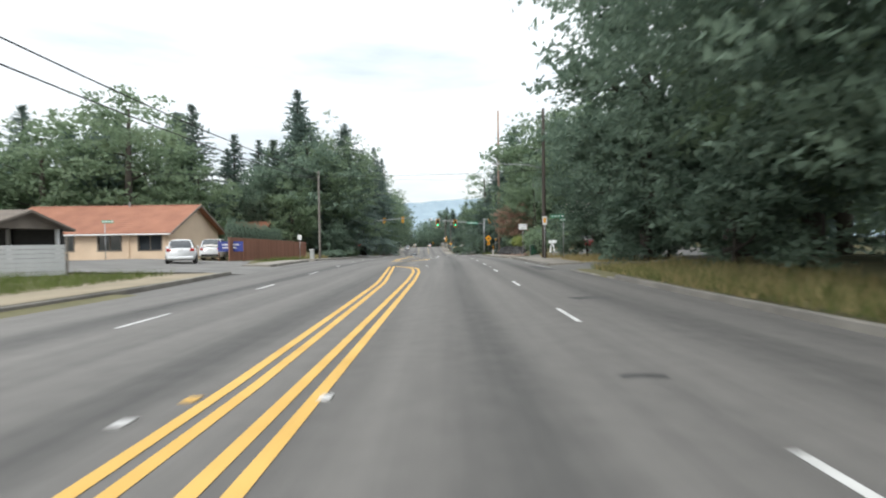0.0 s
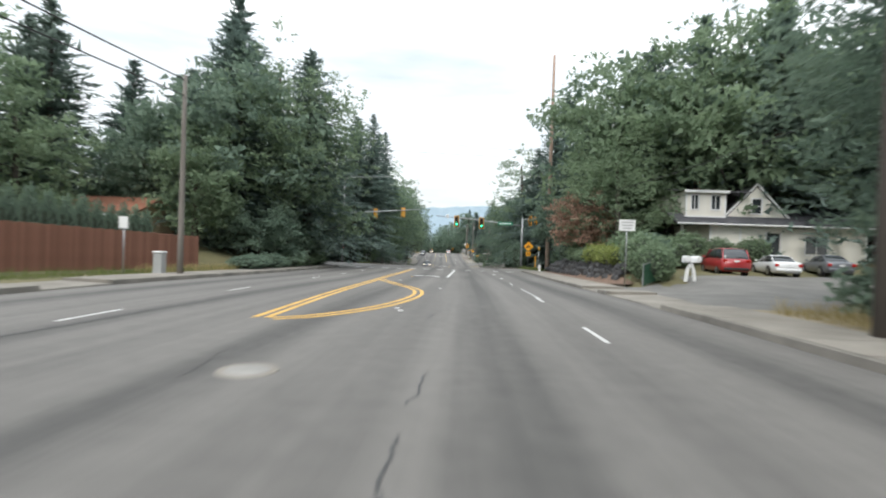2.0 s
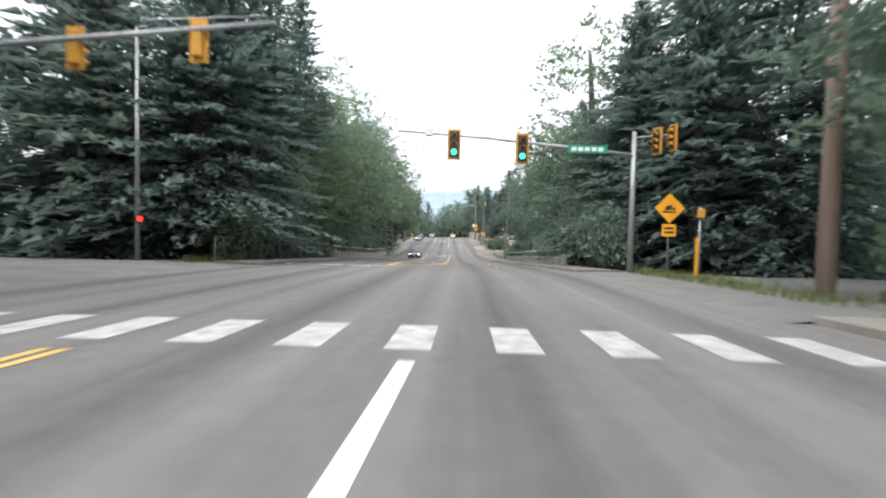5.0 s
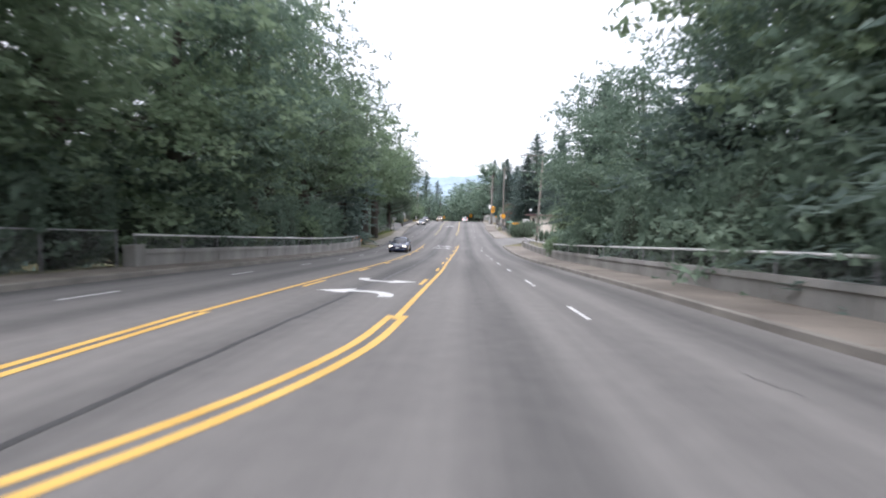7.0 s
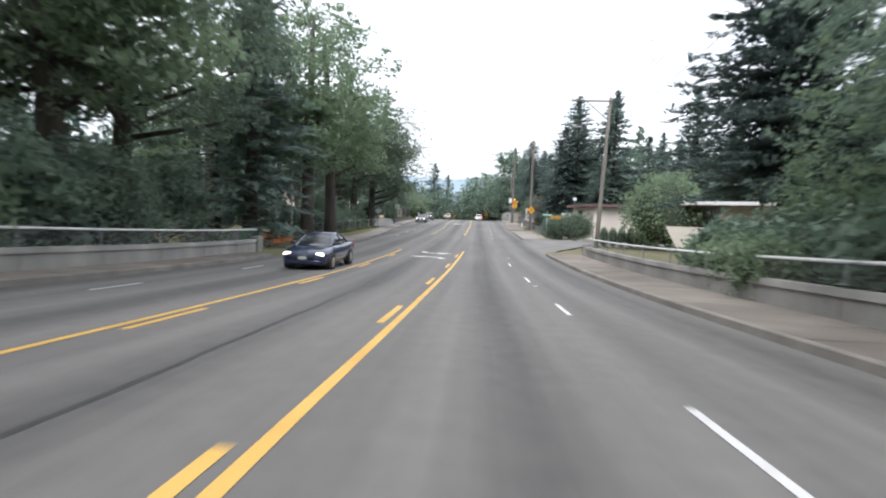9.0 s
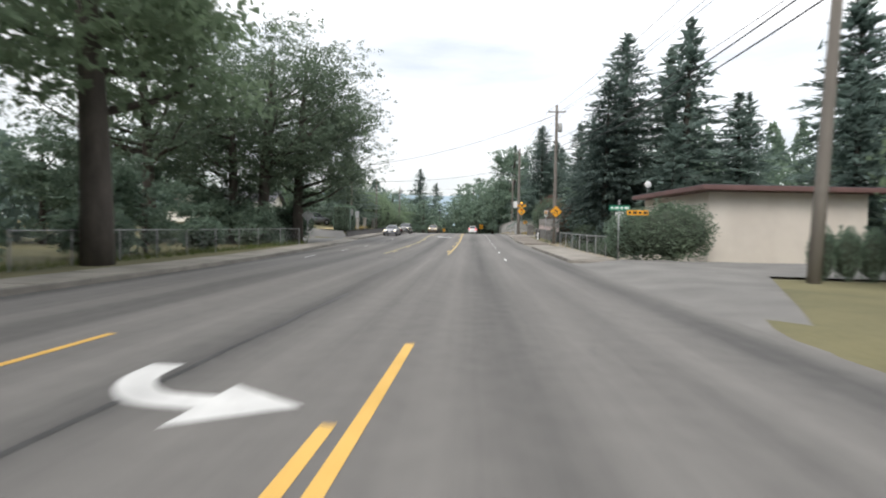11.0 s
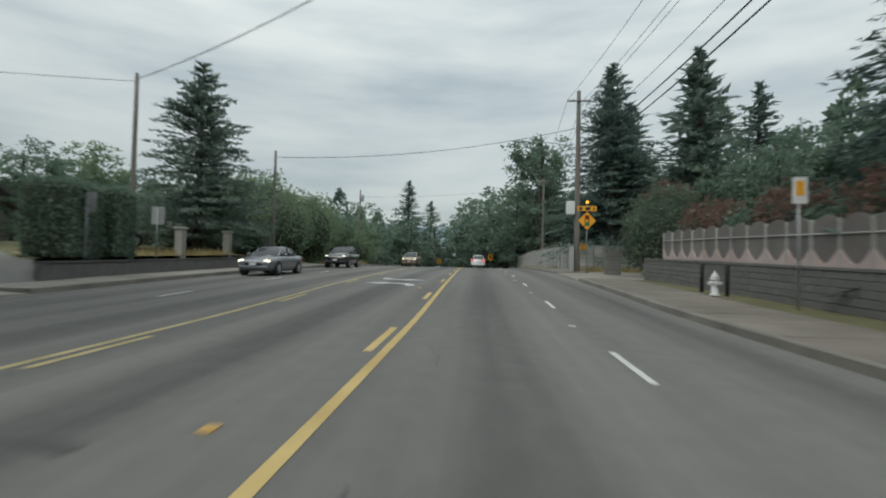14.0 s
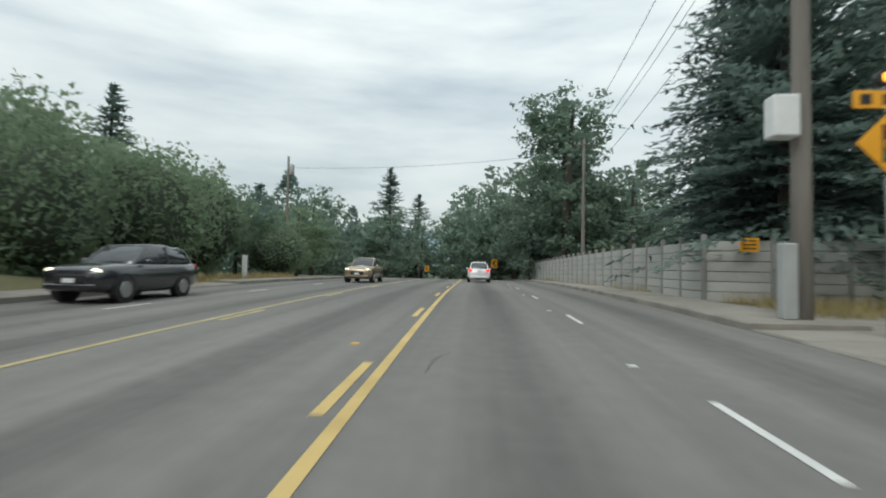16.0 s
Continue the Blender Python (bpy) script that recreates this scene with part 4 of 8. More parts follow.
def broadleaf_meshes(name, seed, H, R, mat, clear=0.25, clumps=90, per=85, leaf=0.17, limbs=9, flat=1.0, open_=0.0):
    """Trunk with limbs, and a crown of uneven clumps along them with gaps between."""
    rng = np.random.default_rng(seed)
    trunk = Shape()
    bend = rng.uniform(-0.05, 0.05, 2) * H
    spine = [(bend[0] * (z / H) ** 2, bend[1] * (z / H) ** 2, z) for z in np.linspace(-0.4, H * 0.88, 8)]
    trunk.tube(spine, [max(0.03, 0.024 * H * (1 - max(0, p[2]) / H) ** 0.8 + 0.02) for p in spine], 9)
    ends = []
    for k in range(limbs):
        z0 = H * rng.uniform(clear, 0.72)
        a = 2 * math.pi * (k + rng.uniform(-0.3, 0.3)) * 0.382 * 2.6
        fr = z0 / H
        ln = R * rng.uniform(0.65, 1.0) * (1.15 - 0.6 * fr)
        o = Vector((bend[0] * fr ** 2, bend[1] * fr ** 2, z0))
        tip = o + Vector((math.cos(a) * ln, math.sin(a) * ln, float(ln * rng.uniform(0.25, 0.8))))
        mid = o.lerp(tip, 0.5) + Vector((0, 0, -0.08 * ln))
        trunk.tube([o, mid, tip], [0.010 * H * (1 - fr) + 0.03, 0.006 * H * (1 - fr) + 0.02, 0.012], 6)
        ends += [(o.lerp(tip, t), 1.0) for t in (0.45, 0.7, 0.9, 1.0)]
    C, U, V = [], [], []
    cz, rz = H * (1 + clear) / 2, H * (1 - clear) / 2
    for k in range(clumps):
        if rng.random() < 0.45 and ends:
            e = ends[rng.integers(len(ends))][0]
            c = np.array(e) + rng.normal(0, 0.12 * R, 3)
        else:
            d = unit(rng, 1)[0]
            q = rng.uniform(0.35, 1.0) ** 0.6
            lump = 1 + 0.12 * math.sin(3 * math.atan2(d[1], d[0]) + seed) + 0.07 * math.sin(5 * d[2] + seed)
            c = np.array([bend[0] * 0.4, bend[1] * 0.4, cz]) + d * q * lump * np.array([R, R * flat, rz])
        cr = R * rng.uniform(0.16, 0.30)
        m = int(1.6 * per * rng.uniform(0.6, 1.3))
        if rng.random() < open_:
            m //= 3
        tufts = max(2, m // 9)
        hub = unit(rng, tufts) * (rng.uniform(0.1, 1, (tufts, 1)) ** 0.6) * cr * np.array([1.15, 1.15, 0.75])
        dd = hub[rng.integers(tufts, size=m)] + rng.normal(0, 1, (m, 3)) * np.array([1.0, 1.0, 0.55]) * (1.15 * leaf + 0.02)
        nrm = unit(rng, m) + np.array([0, 0, 0.7])
        u = np.cross(nrm, unit(rng, m))
        u /= np.linalg.norm(u, axis=1, keepdims=True) + 1e-6
        v = np.cross(nrm / np.linalg.norm(nrm, axis=1, keepdims=True), u)
        s = 0.80 * leaf * rng.uniform(0.6, 1.4, (m, 1))
        C.append(c + dd), U.append(u * s), V.append(v * s * 0.62)
    C, U, V = (np.concatenate(x) for x in (C, U, V))
    return trunk.mesh(name + "_trunk", M["bark"], True), leaf_mesh(name + "_crown", C, U, V, mat)


def shrub_mesh(name, seed, mat, n=2600, leaf=0.10, size=(1, 1, 1), power=2.0, inner=0.55, ragged=0.12):
    """Leaves through the outer shell of a rounded or boxy body of unit half-size, standing on its foot."""
    rng = np.random.default_rng(seed)
    n = int(1.5 * n)
    d = unit(rng, n)
    if power > 4:
        d = d / np.max(np.abs(d), axis=1, keepdims=True)
    q = rng.uniform(inner ** 2, 1, (n, 1)) ** 0.5
    wob = 1 + ragged * np.sin(d[:, :1] * 7 + seed) * np.cos(d[:, 1:2] * 6 + 2 * seed) + rng.normal(0, ragged * 0.35, (n, 1))
    c = d * q * wob * np.array(size)
    c[:, 2] = np.abs(c[:, 2] + size[2]) if power <= 4 else np.abs(c[:, 2] + size[2])
    u = np.cross(unit(rng, n) + [0, 0, 0.5], unit(rng, n))
    u /= np.linalg.norm(u, axis=1, keepdims=True) + 1e-6
    v = np.cross(u, unit(rng, n))
    s = 0.82 * leaf * rng.uniform(0.6, 1.4, (n, 1))
    return leaf_mesh(name, c, u * s, v * s * 0.75, mat)


def plant_kind(name, meshes, label, category="tree"):
    root = thing(name, pose(0, 0, -300), label, category)
    part("trunk", meshes[0], None, root)
    part("crown", meshes[1], None, root)
    return root


KINDS = {
    "fir": plant_kind("fir_tree", conifer_meshes("fir", 1, 20, 5.3, M["needle"], per=12, dense=1.05, leaf=0.44, gap=0.52), "tall dark green fir with drooping boughs"),
    "fir2": plant_kind("fir_tree", conifer_meshes("fir_b", 2, 18, 5.1, M["needle_blue"], per=11, dense=1.05, leaf=0.44, gap=0.52), "tall dark blue-green fir with layered boughs"),
    "fir3": plant_kind("fir_tree", conifer_meshes("fir_c", 3, 22, 5.6, M["needle"], start=0.1, per=11, droop=0.35, dense=1.0, leaf=0.48, gap=0.57), "tall ragged dark fir with hanging boughs"),
    "pine": plant_kind("pine_tree", conifer_meshes("pine", 4, 14, 6.0, M["needle_blue"], start=0.1, gap=0.5, per=17, droop=0.02, leaf=0.24, dense=3.2), "broad dark pine with spreading level boughs"),
    "cedar": plant_kind("cedar_tree", conifer_meshes("cedar", 5, 15, 5.6, M["needle"], start=0.02, gap=0.45, per=14, droop=0.45, leaf=0.40, dense=1.2), "dense dark cedar with sweeping boughs to the ground"),
    "oak": plant_kind("broadleaf_tree", broadleaf_meshes("oak", 6, 16, 6.2, M["leaf"], clear=0.10, clumps=170, per=36, leaf=0.26), "large green broadleaf tree with a full crown"),
    "oak2": plant_kind("broadleaf_tree", broadleaf_meshes("oak_b", 7, 15, 6.2, M["leaf_dark"], clear=0.04, clumps=170, per=36, leaf=0.27), "large dark green broadleaf tree with low boughs"),
    "alder": plant_kind("alder_tree", broadleaf_meshes("alder", 8, 18, 4.8, M["leaf"], clear=0.22, clumps=170, per=40, leaf=0.19, open_=0.25), "tall slender green alder with an open crown"),
    "poplar": plant_kind("poplar_tree", broadleaf_meshes("poplar", 9, 21, 5.0, M["leaf_dark"], clear=0.05, clumps=180, per=36, leaf=0.27), "tall narrow dark green poplar with leaves to the ground"),
    "open": plant_kind("locust_tree", broadleaf_meshes("locust", 10, 18, 7.0, M["leaf_deep"], clear=0.28, clumps=200, per=70, limbs=18, leaf=0.14, open_=0.35), "tall dark-trunked tree with spreading limbs and an open crown"),
    "elm": plant_kind("elm_tree", broadleaf_meshes("elm", 17, 18, 6.2, M["leaf_deep"], clear=0.17, clumps=400, per=90, limbs=18, leaf=0.105, open_=0.15), "broad dark tree with heavy limbs spreading over the sidewalk"),
    "red": plant_kind("plum_tree", broadleaf_meshes("plum", 12, 7.5, 2.8, M["leaf_red"], clear=0.2, clumps=80, per=42, leaf=0.16), "small red-brown leaved plum tree"),
    "oak_near": plant_kind("broadleaf_tree", broadleaf_meshes("oak_near", 14, 15, 6.4, M["leaf_dark"], clear=0.03, clumps=330, per=66, leaf=0.125), "large dark green broadleaf tree overhanging the roadside"),
    "maple_near": plant_kind("broadleaf_tree", broadleaf_meshes("maple_near", 15, 16, 6.2, M["leaf"], clear=0.05, clumps=330, per=62, leaf=0.13), "large mid-green broadleaf tree overhanging the roadside"),
    "fir_near": plant_kind("fir_tree", conifer_meshes("fir_near", 16, 20, 6.2, M["needle"], start=0.13, per=17, dense=2.3, leaf=0.24, gap=0.42, droop=0.32), "tall fir with fine drooping sprays beside the road"),
    "cedar_near": plant_kind("cedar_tree", conifer_meshes("cedar_near", 19, 15, 5.8, M["needle_deep"], start=0.02, gap=0.34, per=17, droop=0.5, leaf=0.21, dense=2.1), "dense dark cedar with fine sweeping boughs to the ground"),
    "oak_far": plant_kind("broadleaf_tree", broadleaf_meshes("oak_far", 20, 15, 6.2, M["leaf_dark"], clear=0.04, clumps=130, per=20, leaf=0.36), "dark green broadleaf tree at the road's far end"),
    "pine_high": plant_kind("pine_tree", conifer_meshes("pine_high", 21, 17, 6.2, M["needle_deep"], start=0.24, gap=0.42, per=19, droop=0.10, leaf=0.26, dense=3.2), "tall dark pine with a bare lower trunk"),
    "bare": plant_kind("fir_tree", conifer_meshes("fir_bare", 18, 22, 4.6, M["needle"], start=0.42, per=14, dense=1.8, leaf=0.26, gap=0.45, droop=0.3, girth=0.011, bark="bark_pale"), "tall fir with a long bare grey trunk"),
    "under": plant_kind("thicket_tree", broadleaf_meshes("thicket", 13, 7.0, 4.0, M["leaf_dark"], clear=0.0, clumps=130, per=30, leaf=0.22), "low dark green thicket tree with leaves to the ground"),
}


def plant(kind, d, y, s=1.0, turn=None, sink=0.15, label=""):
    rng = random.Random(int(d * 31) + int(y * 17))
    a = rng.uniform(0, 360) if turn is None else turn
    if y > 285:
        d += -6.05 - 0.0365 * (y - 228) - LX(y)
    p = on_ground(d, y, -sink)
    root = copy_thing(KINDS[kind], pose(*p, 0, 0, a))
    wide = s * rng.uniform(1.0, 1.2) * (1.12 if kind.startswith('fir') else 1.0)
    root.scale = (wide, wide, s)
    if label:
        tagged(root, label)
    return root


PLANTING = """
oak_near 14.2 22.5 1.15; poplar 14.0 31.5 1.0; oak_near 13.6 13 1.15; oak_near 13.2 4.5 1.2; poplar 17 27 1.1; poplar 18 10 1.05; oak 18.5 19 1.25; oak2 18 0 1.2; oak2 14.5 -8 1.2; poplar 21 27 1.0
under 12.4 27.5 0.6; under 12.2 19 0.6; under 12.5 10 0.6; under 12.7 2 0.6; oak2 23 14 1.3; oak 24 4 1.3; under 14.0 34 0.6; oak_near 14.6 40.3 0.85; under 12.6 40.2 0.62; under 16.5 41.5 0.7
under 17 35.5 0.6; oak2 21.5 38 0.95; fir3 27 42 1.0; oak 29 35 1.2; fir 34 45 1.1; oak2 38 50 1.1
oak 18.5 83.5 1.35; oak2 22 84 1.5; fir 25.5 82 1.25; oak 27.5 79 1.5; fir3 29 76 1.1; oak2 34 80 1.6; fir 37 75 1.3; fir3 33 84 1.25; oak2 43 76 1.4; fir 45 86 1.2; oak 21.5 79.5 1.1; maple_near 14.9 74.8 0.7; red 11.9 76.0 0.95; oak2 12.9 85.4 0.62; fir_near 20.5 83 1.1; red 13.2 77.5 0.8; oak2 39 84 1.5
fir_near 17.6 110 1.55; fir3 14.6 104 1.0; fir_near 19.5 103.5 1.15; fir_near 13.8 112 1.05; oak_near 15.2 117.5 1.15; fir3 21 114 1.2; oak_near 14.0 124 1.12; oak 20 126 1.25; fir2 24 120 1.3; fir_near 14.5 131 1.0; poplar 22 133 0.95; under 12.9 119 0.75; under 13.0 128 0.8; under 12.6 134 0.8; oak_near 13.2 139.5 1.0; maple_near 15.0 147 0.8; oak2 20 142 1.1
alder 12.5 118 1.2; pine_high 15.0 157.5 1.05; oak_near 18.0 150.5 0.85; under 13.5 152.5 0.5; fir 25 148 0.75; oak2 24 155 0.7; under 12.4 144 0.65; under 12.2 150 0.5
fir2 -33 70 1.12; fir2 -35.6 71 1.08; oak -28.5 62 0.72; fir -29.6 75 0.86; oak -36 60 1.28; fir2 -42 66 0.95; fir -50 62 0.95; oak -43 56 0.98; oak2 -54 48 1.0; fir3 -60 55 1.05; fir -37 74 1.0; oak2 -62 42 1.0; oak -68 52 1.2; oak -50 54 0.85
oak -18.5 66 0.6; oak2 -17.2 71 1.15; fir3 -19.8 76 1.08; oak2 -24 70 0.72; fir -27 78 0.85; under -14.5 68 0.6; under -14 73 0.65; maple_near -16.4 75 1.16; fir_near -13.3 76 1.0; fir_near -18.5 71.5 0.98; oak2 -22.5 77 1.0; fir -23 74 0.8; under -14.2 78 0.55; under -17.5 78.5 0.75; fir3 -31 77 0.7
bare -11.3 112.7 1.0; bare -12.2 109.5 0.95; bare -12.4 106.5 1.05; fir_near -14.5 104 1.1; fir_near -15.6 108.5 1.08; fir2 -19 102 1.15; fir3 -22 104 1.1; maple_near -15.5 115 1.15; maple_near -13.6 121.5 1.15; oak -19.5 118 1.25; oak_near -13.6 129 1.12; alder -25.5 115 1.1; alder -12.6 136 1.1; under -13.4 111 0.75; under -13.4 118 0.7; under -13.4 126 0.7; fir3 -25 108 1.2; oak2 -26 122 1.25; fir2 -30 101 1.2; maple_near -16.5 133 1.15
open -14.0 143 1.15; open -18.5 149 1.15; alder -13.6 150 1.15; open -15.5 156 1.0; fir -13.8 166 0.95; alder -12.6 174 1.15; alder -12.1 179 1.15; alder -17.5 168 1.1; oak2 -22 174 0.9; under -13.5 147 0.7; under -13.8 155 0.6
elm -13.9 205.4 1.02; open -15.9 202.6 1.0; open -21.5 196.0 1.0; oak2 -27 204 0.75; oak2 -28 194 0.6; under -18.5 199 0.6; elm -17.8 201.2 0.9; under -15.0 199 0.42; under -20.5 205.5 0.6; under -15.0 186 0.6
pine -16.7 235 0.92; under -21 238.5 0.6; oak2 -26 243 0.45; fir -47 290 1.25; oak -30 242 0.55; oak2 -25 252 0.55; oak2 -18 268 0.5; oak -24 262 0.6; oak2 -36 250 0.6; fir -34 268 0.7; oak2 -42 236 0.6; oak2 -30 235.5 0.5; oak -15 274 0.42
oak_far -19 290 0.75; oak_far -24 300 0.85; oak_far -30 315 0.85; oak_far -13 312 0.85; fir -15.9 328 1.12; oak_far -9.5 330 0.85; oak_far -20 335 1.0; fir2 -11.5 340 1.1; oak_far -4.5 352 0.9; oak_far -20 345 0.9; oak_far -34 340 0.95
fir_near 13.3 249.4 0.93; cedar_near 13.9 253.5 1.1; fir2 18.7 245 1.0; cedar 16.8 256 1.15; fir 24 247 0.8; oak2 27.5 236 0.7; oak2 19.4 235.5 0.62; oak2 24 231 0.72; oak2 33 232 0.8; fir 31 242 0.72; cedar 19 263 1.15; oak2 22.8 239 0.66; fir3 24 258 1.0; poplar 11.2 284 1.05; oak_far 8.5 294 1.05; fir3 12.5 293 1.05; oak_far 14 288 0.95; fir3 15 297 1.0; oak_far 18 284 0.85; oak_far 16 303 1.15; oak_far 4.0 312 1.15; oak_far 7.5 308 1.1; oak_far 2.0 326 1.3; oak_far 12 318 1.1; oak_far 26 310 1.1; oak_far -1.0 345 1.2; oak_far 6 335 1.3
fir_near 16.4 213.5 1.0; fir3 21 211 0.95; fir2 22 217 1.1; cedar_near 14.2 212.0 1.05; fir 27 213 0.72; fir3 31 219 0.7; fir2 30 206 0.6; cedar 18.5 207 0.8; cedar_near 15.6 219 0.8; fir 19 222 0.85
fir3 24 194 0.6; fir 32 178.4 0.8; fir2 29 190.5 0.8; oak2 33.5 171 0.8; fir 34 178 0.9; oak2 36 190 1.0; fir2 32.5 199 0.9; fir 28.5 200 1.02
"""
for item in PLANTING.replace("\n", ";").split(";"):
    if item.strip():
        kind, d, y, s = item.split()
        plant(kind, float(d), float(y), float(s))

for root in KINDS.values():
    for o in (*root.children_recursive, root):
        bpy.data.objects.remove(o)


# ---- street furniture ----
def utility_pole(d, y, h, lean=(0.0, 0.0), mat="pole_wood", r=0.16, arm=None, lamp=None, can=None, box=None, label="tall weathered wooden utility pole"):
    """arm: height of a crossarm; lamp: (height, reach towards the road, rise); can: transformer height; box: (height, side)."""
    root = thing("utility_pole", stand(d, y), label, "utility pole", "utility poles")
    s = Shape()
    pts = [(lean[0] * t, lean[1] * t, t * h) for t in (-0.05, 0.25, 0.5, 0.75, 1.0)]
    s.tube(pts, [r * (1.05 - 0.4 * t) for t in (0, 0.25, 0.5, 0.75, 1)], 12)
    part("pole", s, M[mat], root, "", True)

    def axis(z):
        return Vector((lean[0] * z / h, lean[1] * z / h, z))

    if arm:
        for a in arm:
            c = axis(a)
            s = Shape().box(c.x - 0.85, c.x + 0.85, c.y - 0.24, c.y - 0.14, c.z - 0.05, c.z + 0.05, 0.01)
            part("crossarm", s, M["pole_wood"], root)
            for e in (-0.78, -0.4, 0.4, 0.78):
                s = Shape().tube([(c.x + e, c.y - 0.17, c.z + 0.05), (c.x + e, c.y - 0.17, c.z + 0.13), (c.x + e, c.y - 0.17, c.z + 0.2)], [0.02, 0.05, 0.03], 8)
                part("insulator", s, M["sign_white"], root)
    if lamp:
        z, reach, rise = lamp
        q = -1 if d > 0 else 1
        c = axis(z)
        s = Shape().tube([c, c + Vector((q * reach * 0.4, 0, rise * 0.8)), c + Vector((q * reach, 0, rise))], [0.035, 0.032, 0.028], 8)
        part("lamp_arm", s, M["steel"], root, "", True)
        hd = part("lamp_head", cobra_head(q), M["paint_grey"], root, "", True)
        hd.location = c + Vector((q * reach, 0, rise))
    if can:
        c = axis(can)
        s = Shape().tube([c + Vector((0.33, -0.1, -0.42)), c + Vector((0.33, -0.1, -0.38)), c + Vector((0.33, -0.1, 0.38)), c + Vector((0.33, -0.1, 0.45))], [0.16, 0.2, 0.2, 0.12], 14)
        part("transformer", s, M["paint_grey"], root, "grey steel transformer can", True)
    if box:
        z, e = box
        s = Shape().box(e - 0.29, e + 0.29, -0.4, 0.05, z - 0.48, z + 0.48, 0.04)
        part("equipment_box", s, M["sign_white"], root, "pale grey steel equipment box")
        part("strap", Shape().box(e + 0.3, -0.1, -0.2, -0.14, z - 0.25, z - 0.19, 0.005), M["steel"], root)
        s = Shape().box(-0.56, -0.24, -0.3, 0.0, 0.04, 1.75, 0.03)
        part("meter_cabinet", s, M["paint_grey"], root)
    return root


def cobra_head(q):
    s = Shape()
    prof = [(0.0, 0.05, 0.03), (0.15, 0.10, 0.07), (0.4, 0.15, 0.09), (0.65, 0.13, 0.07), (0.78, 0.05, 0.03)]
    rings = [[(q * x, w * math.cos(a), hh * math.sin(a) * (1.0 if math.sin(a) > 0 else 0.55)) for a in np.linspace(0, 2 * math.pi, 10, endpoint=False)] for x, w, hh in prof]
    vs = [v for r in rings for v in r]
    fs = [(i * 10 + k, i * 10 + (k + 1) % 10, i * 10 + 10 + (k + 1) % 10, i * 10 + 10 + k) for i in range(4) for k in range(10)] + [tuple(range(10)), tuple(range(40, 50))]
    return s.add(vs, fs)


def wire(a, b, sag=0.6, r=0.012, label="thin black overhead cable hung between poles"):
    a, b = Vector(a), Vector(b)
    pts = [a.lerp(b, t) - Vector((0, 0, sag * 4 * t * (1 - t))) for t in np.linspace(0, 1, 15)]
    s = Shape().tube(pts, [r] * 15, 5)
    tagged(part("power_line", s, M["wire"], None, "", True), label, "cable", "overhead cables")


def sign_post(root, h, r=0.03, mat="steel"):
    part("post", Shape().tube([(0, 0, -0.3), (0, 0, h)], [r, r], 8), M[mat], root, "", True)


def plate(root, name, w, h, z, mat, x=0.0, y=-0.05, rot=0.0, label="", c=0.03):
    """A flat sheet facing back along the road, rounded at its corners."""
    pts = []
    for sx, sz in ((1, 1), (-1, 1), (-1, -1), (1, -1)):
        for k in range(3):
            a = math.atan2(sz, sx) - math.pi / 4 + k * math.pi / 4
            pts.append((sx * (w / 2 - c) + c * math.cos(a), sz * (h / 2 - c) + c * math.sin(a)))
    ca, sa = math.cos(radians(rot)), math.sin(radians(rot))
    pts = [(x + u * ca - v * sa, z + u * sa + v * ca) for u, v in pts]
    return part(name, Shape().prism(pts, y - 0.004, y + 0.004, "y"), M[mat], root, label)


def bar(root, x, z, w, h, mat, y=-0.058, name="lettering"):
    return part(name, Shape().box(x - w / 2, x + w / 2, y - 0.003, y + 0.002, z - h / 2, z + h / 2), M[mat], root)


def diamond_sign(d, y, z, size, art, label, turn=0.0, plaque=0.0):
    root = thing("warning_sign", stand(d, y, turn), label, "road sign", "warning signs")
    sign_post(root, z + size * 0.6)
    plate(root, "border", size, size, z, "black", rot=45, y=-0.05)
    plate(root, "panel", size * 0.94, size * 0.94, z, "sign_yellow", rot=45, y=-0.06, label="amber diamond-shaped panel")
    for outline in art:
        part("symbol", Shape().prism([(u * size, z + v * size) for u, v in outline], -0.07, -0.066, "y"), M["black"], root)
    if plaque:
        plate(root, "plaque", size * 0.62, size * 0.55, z - size * 0.98, "sign_yellow", label="amber plaque")
        for k in range(2):
            bar(root, 0, z - size * 0.98 + 0.09 - 0.18 * k, size * 0.42, 0.08, "black")
    return root


def street_name_sign(d, y, z, plates, label, post_h, turn=0.0):
    root = thing("street_sign", stand(d, y, turn), label, "street sign", "street signs")
    sign_post(root, post_h)
    for x, zz, w, h, mat, lat in plates:
        plate(root, "panel", w, h, zz, mat, x=x, c=0.02)
        n = 4
        for k in range(n):
            bar(root, x - w * 0.36 + k * w * 0.24, zz, w * (0.19 if k % 2 else 0.12), h * 0.5, lat)
    return root


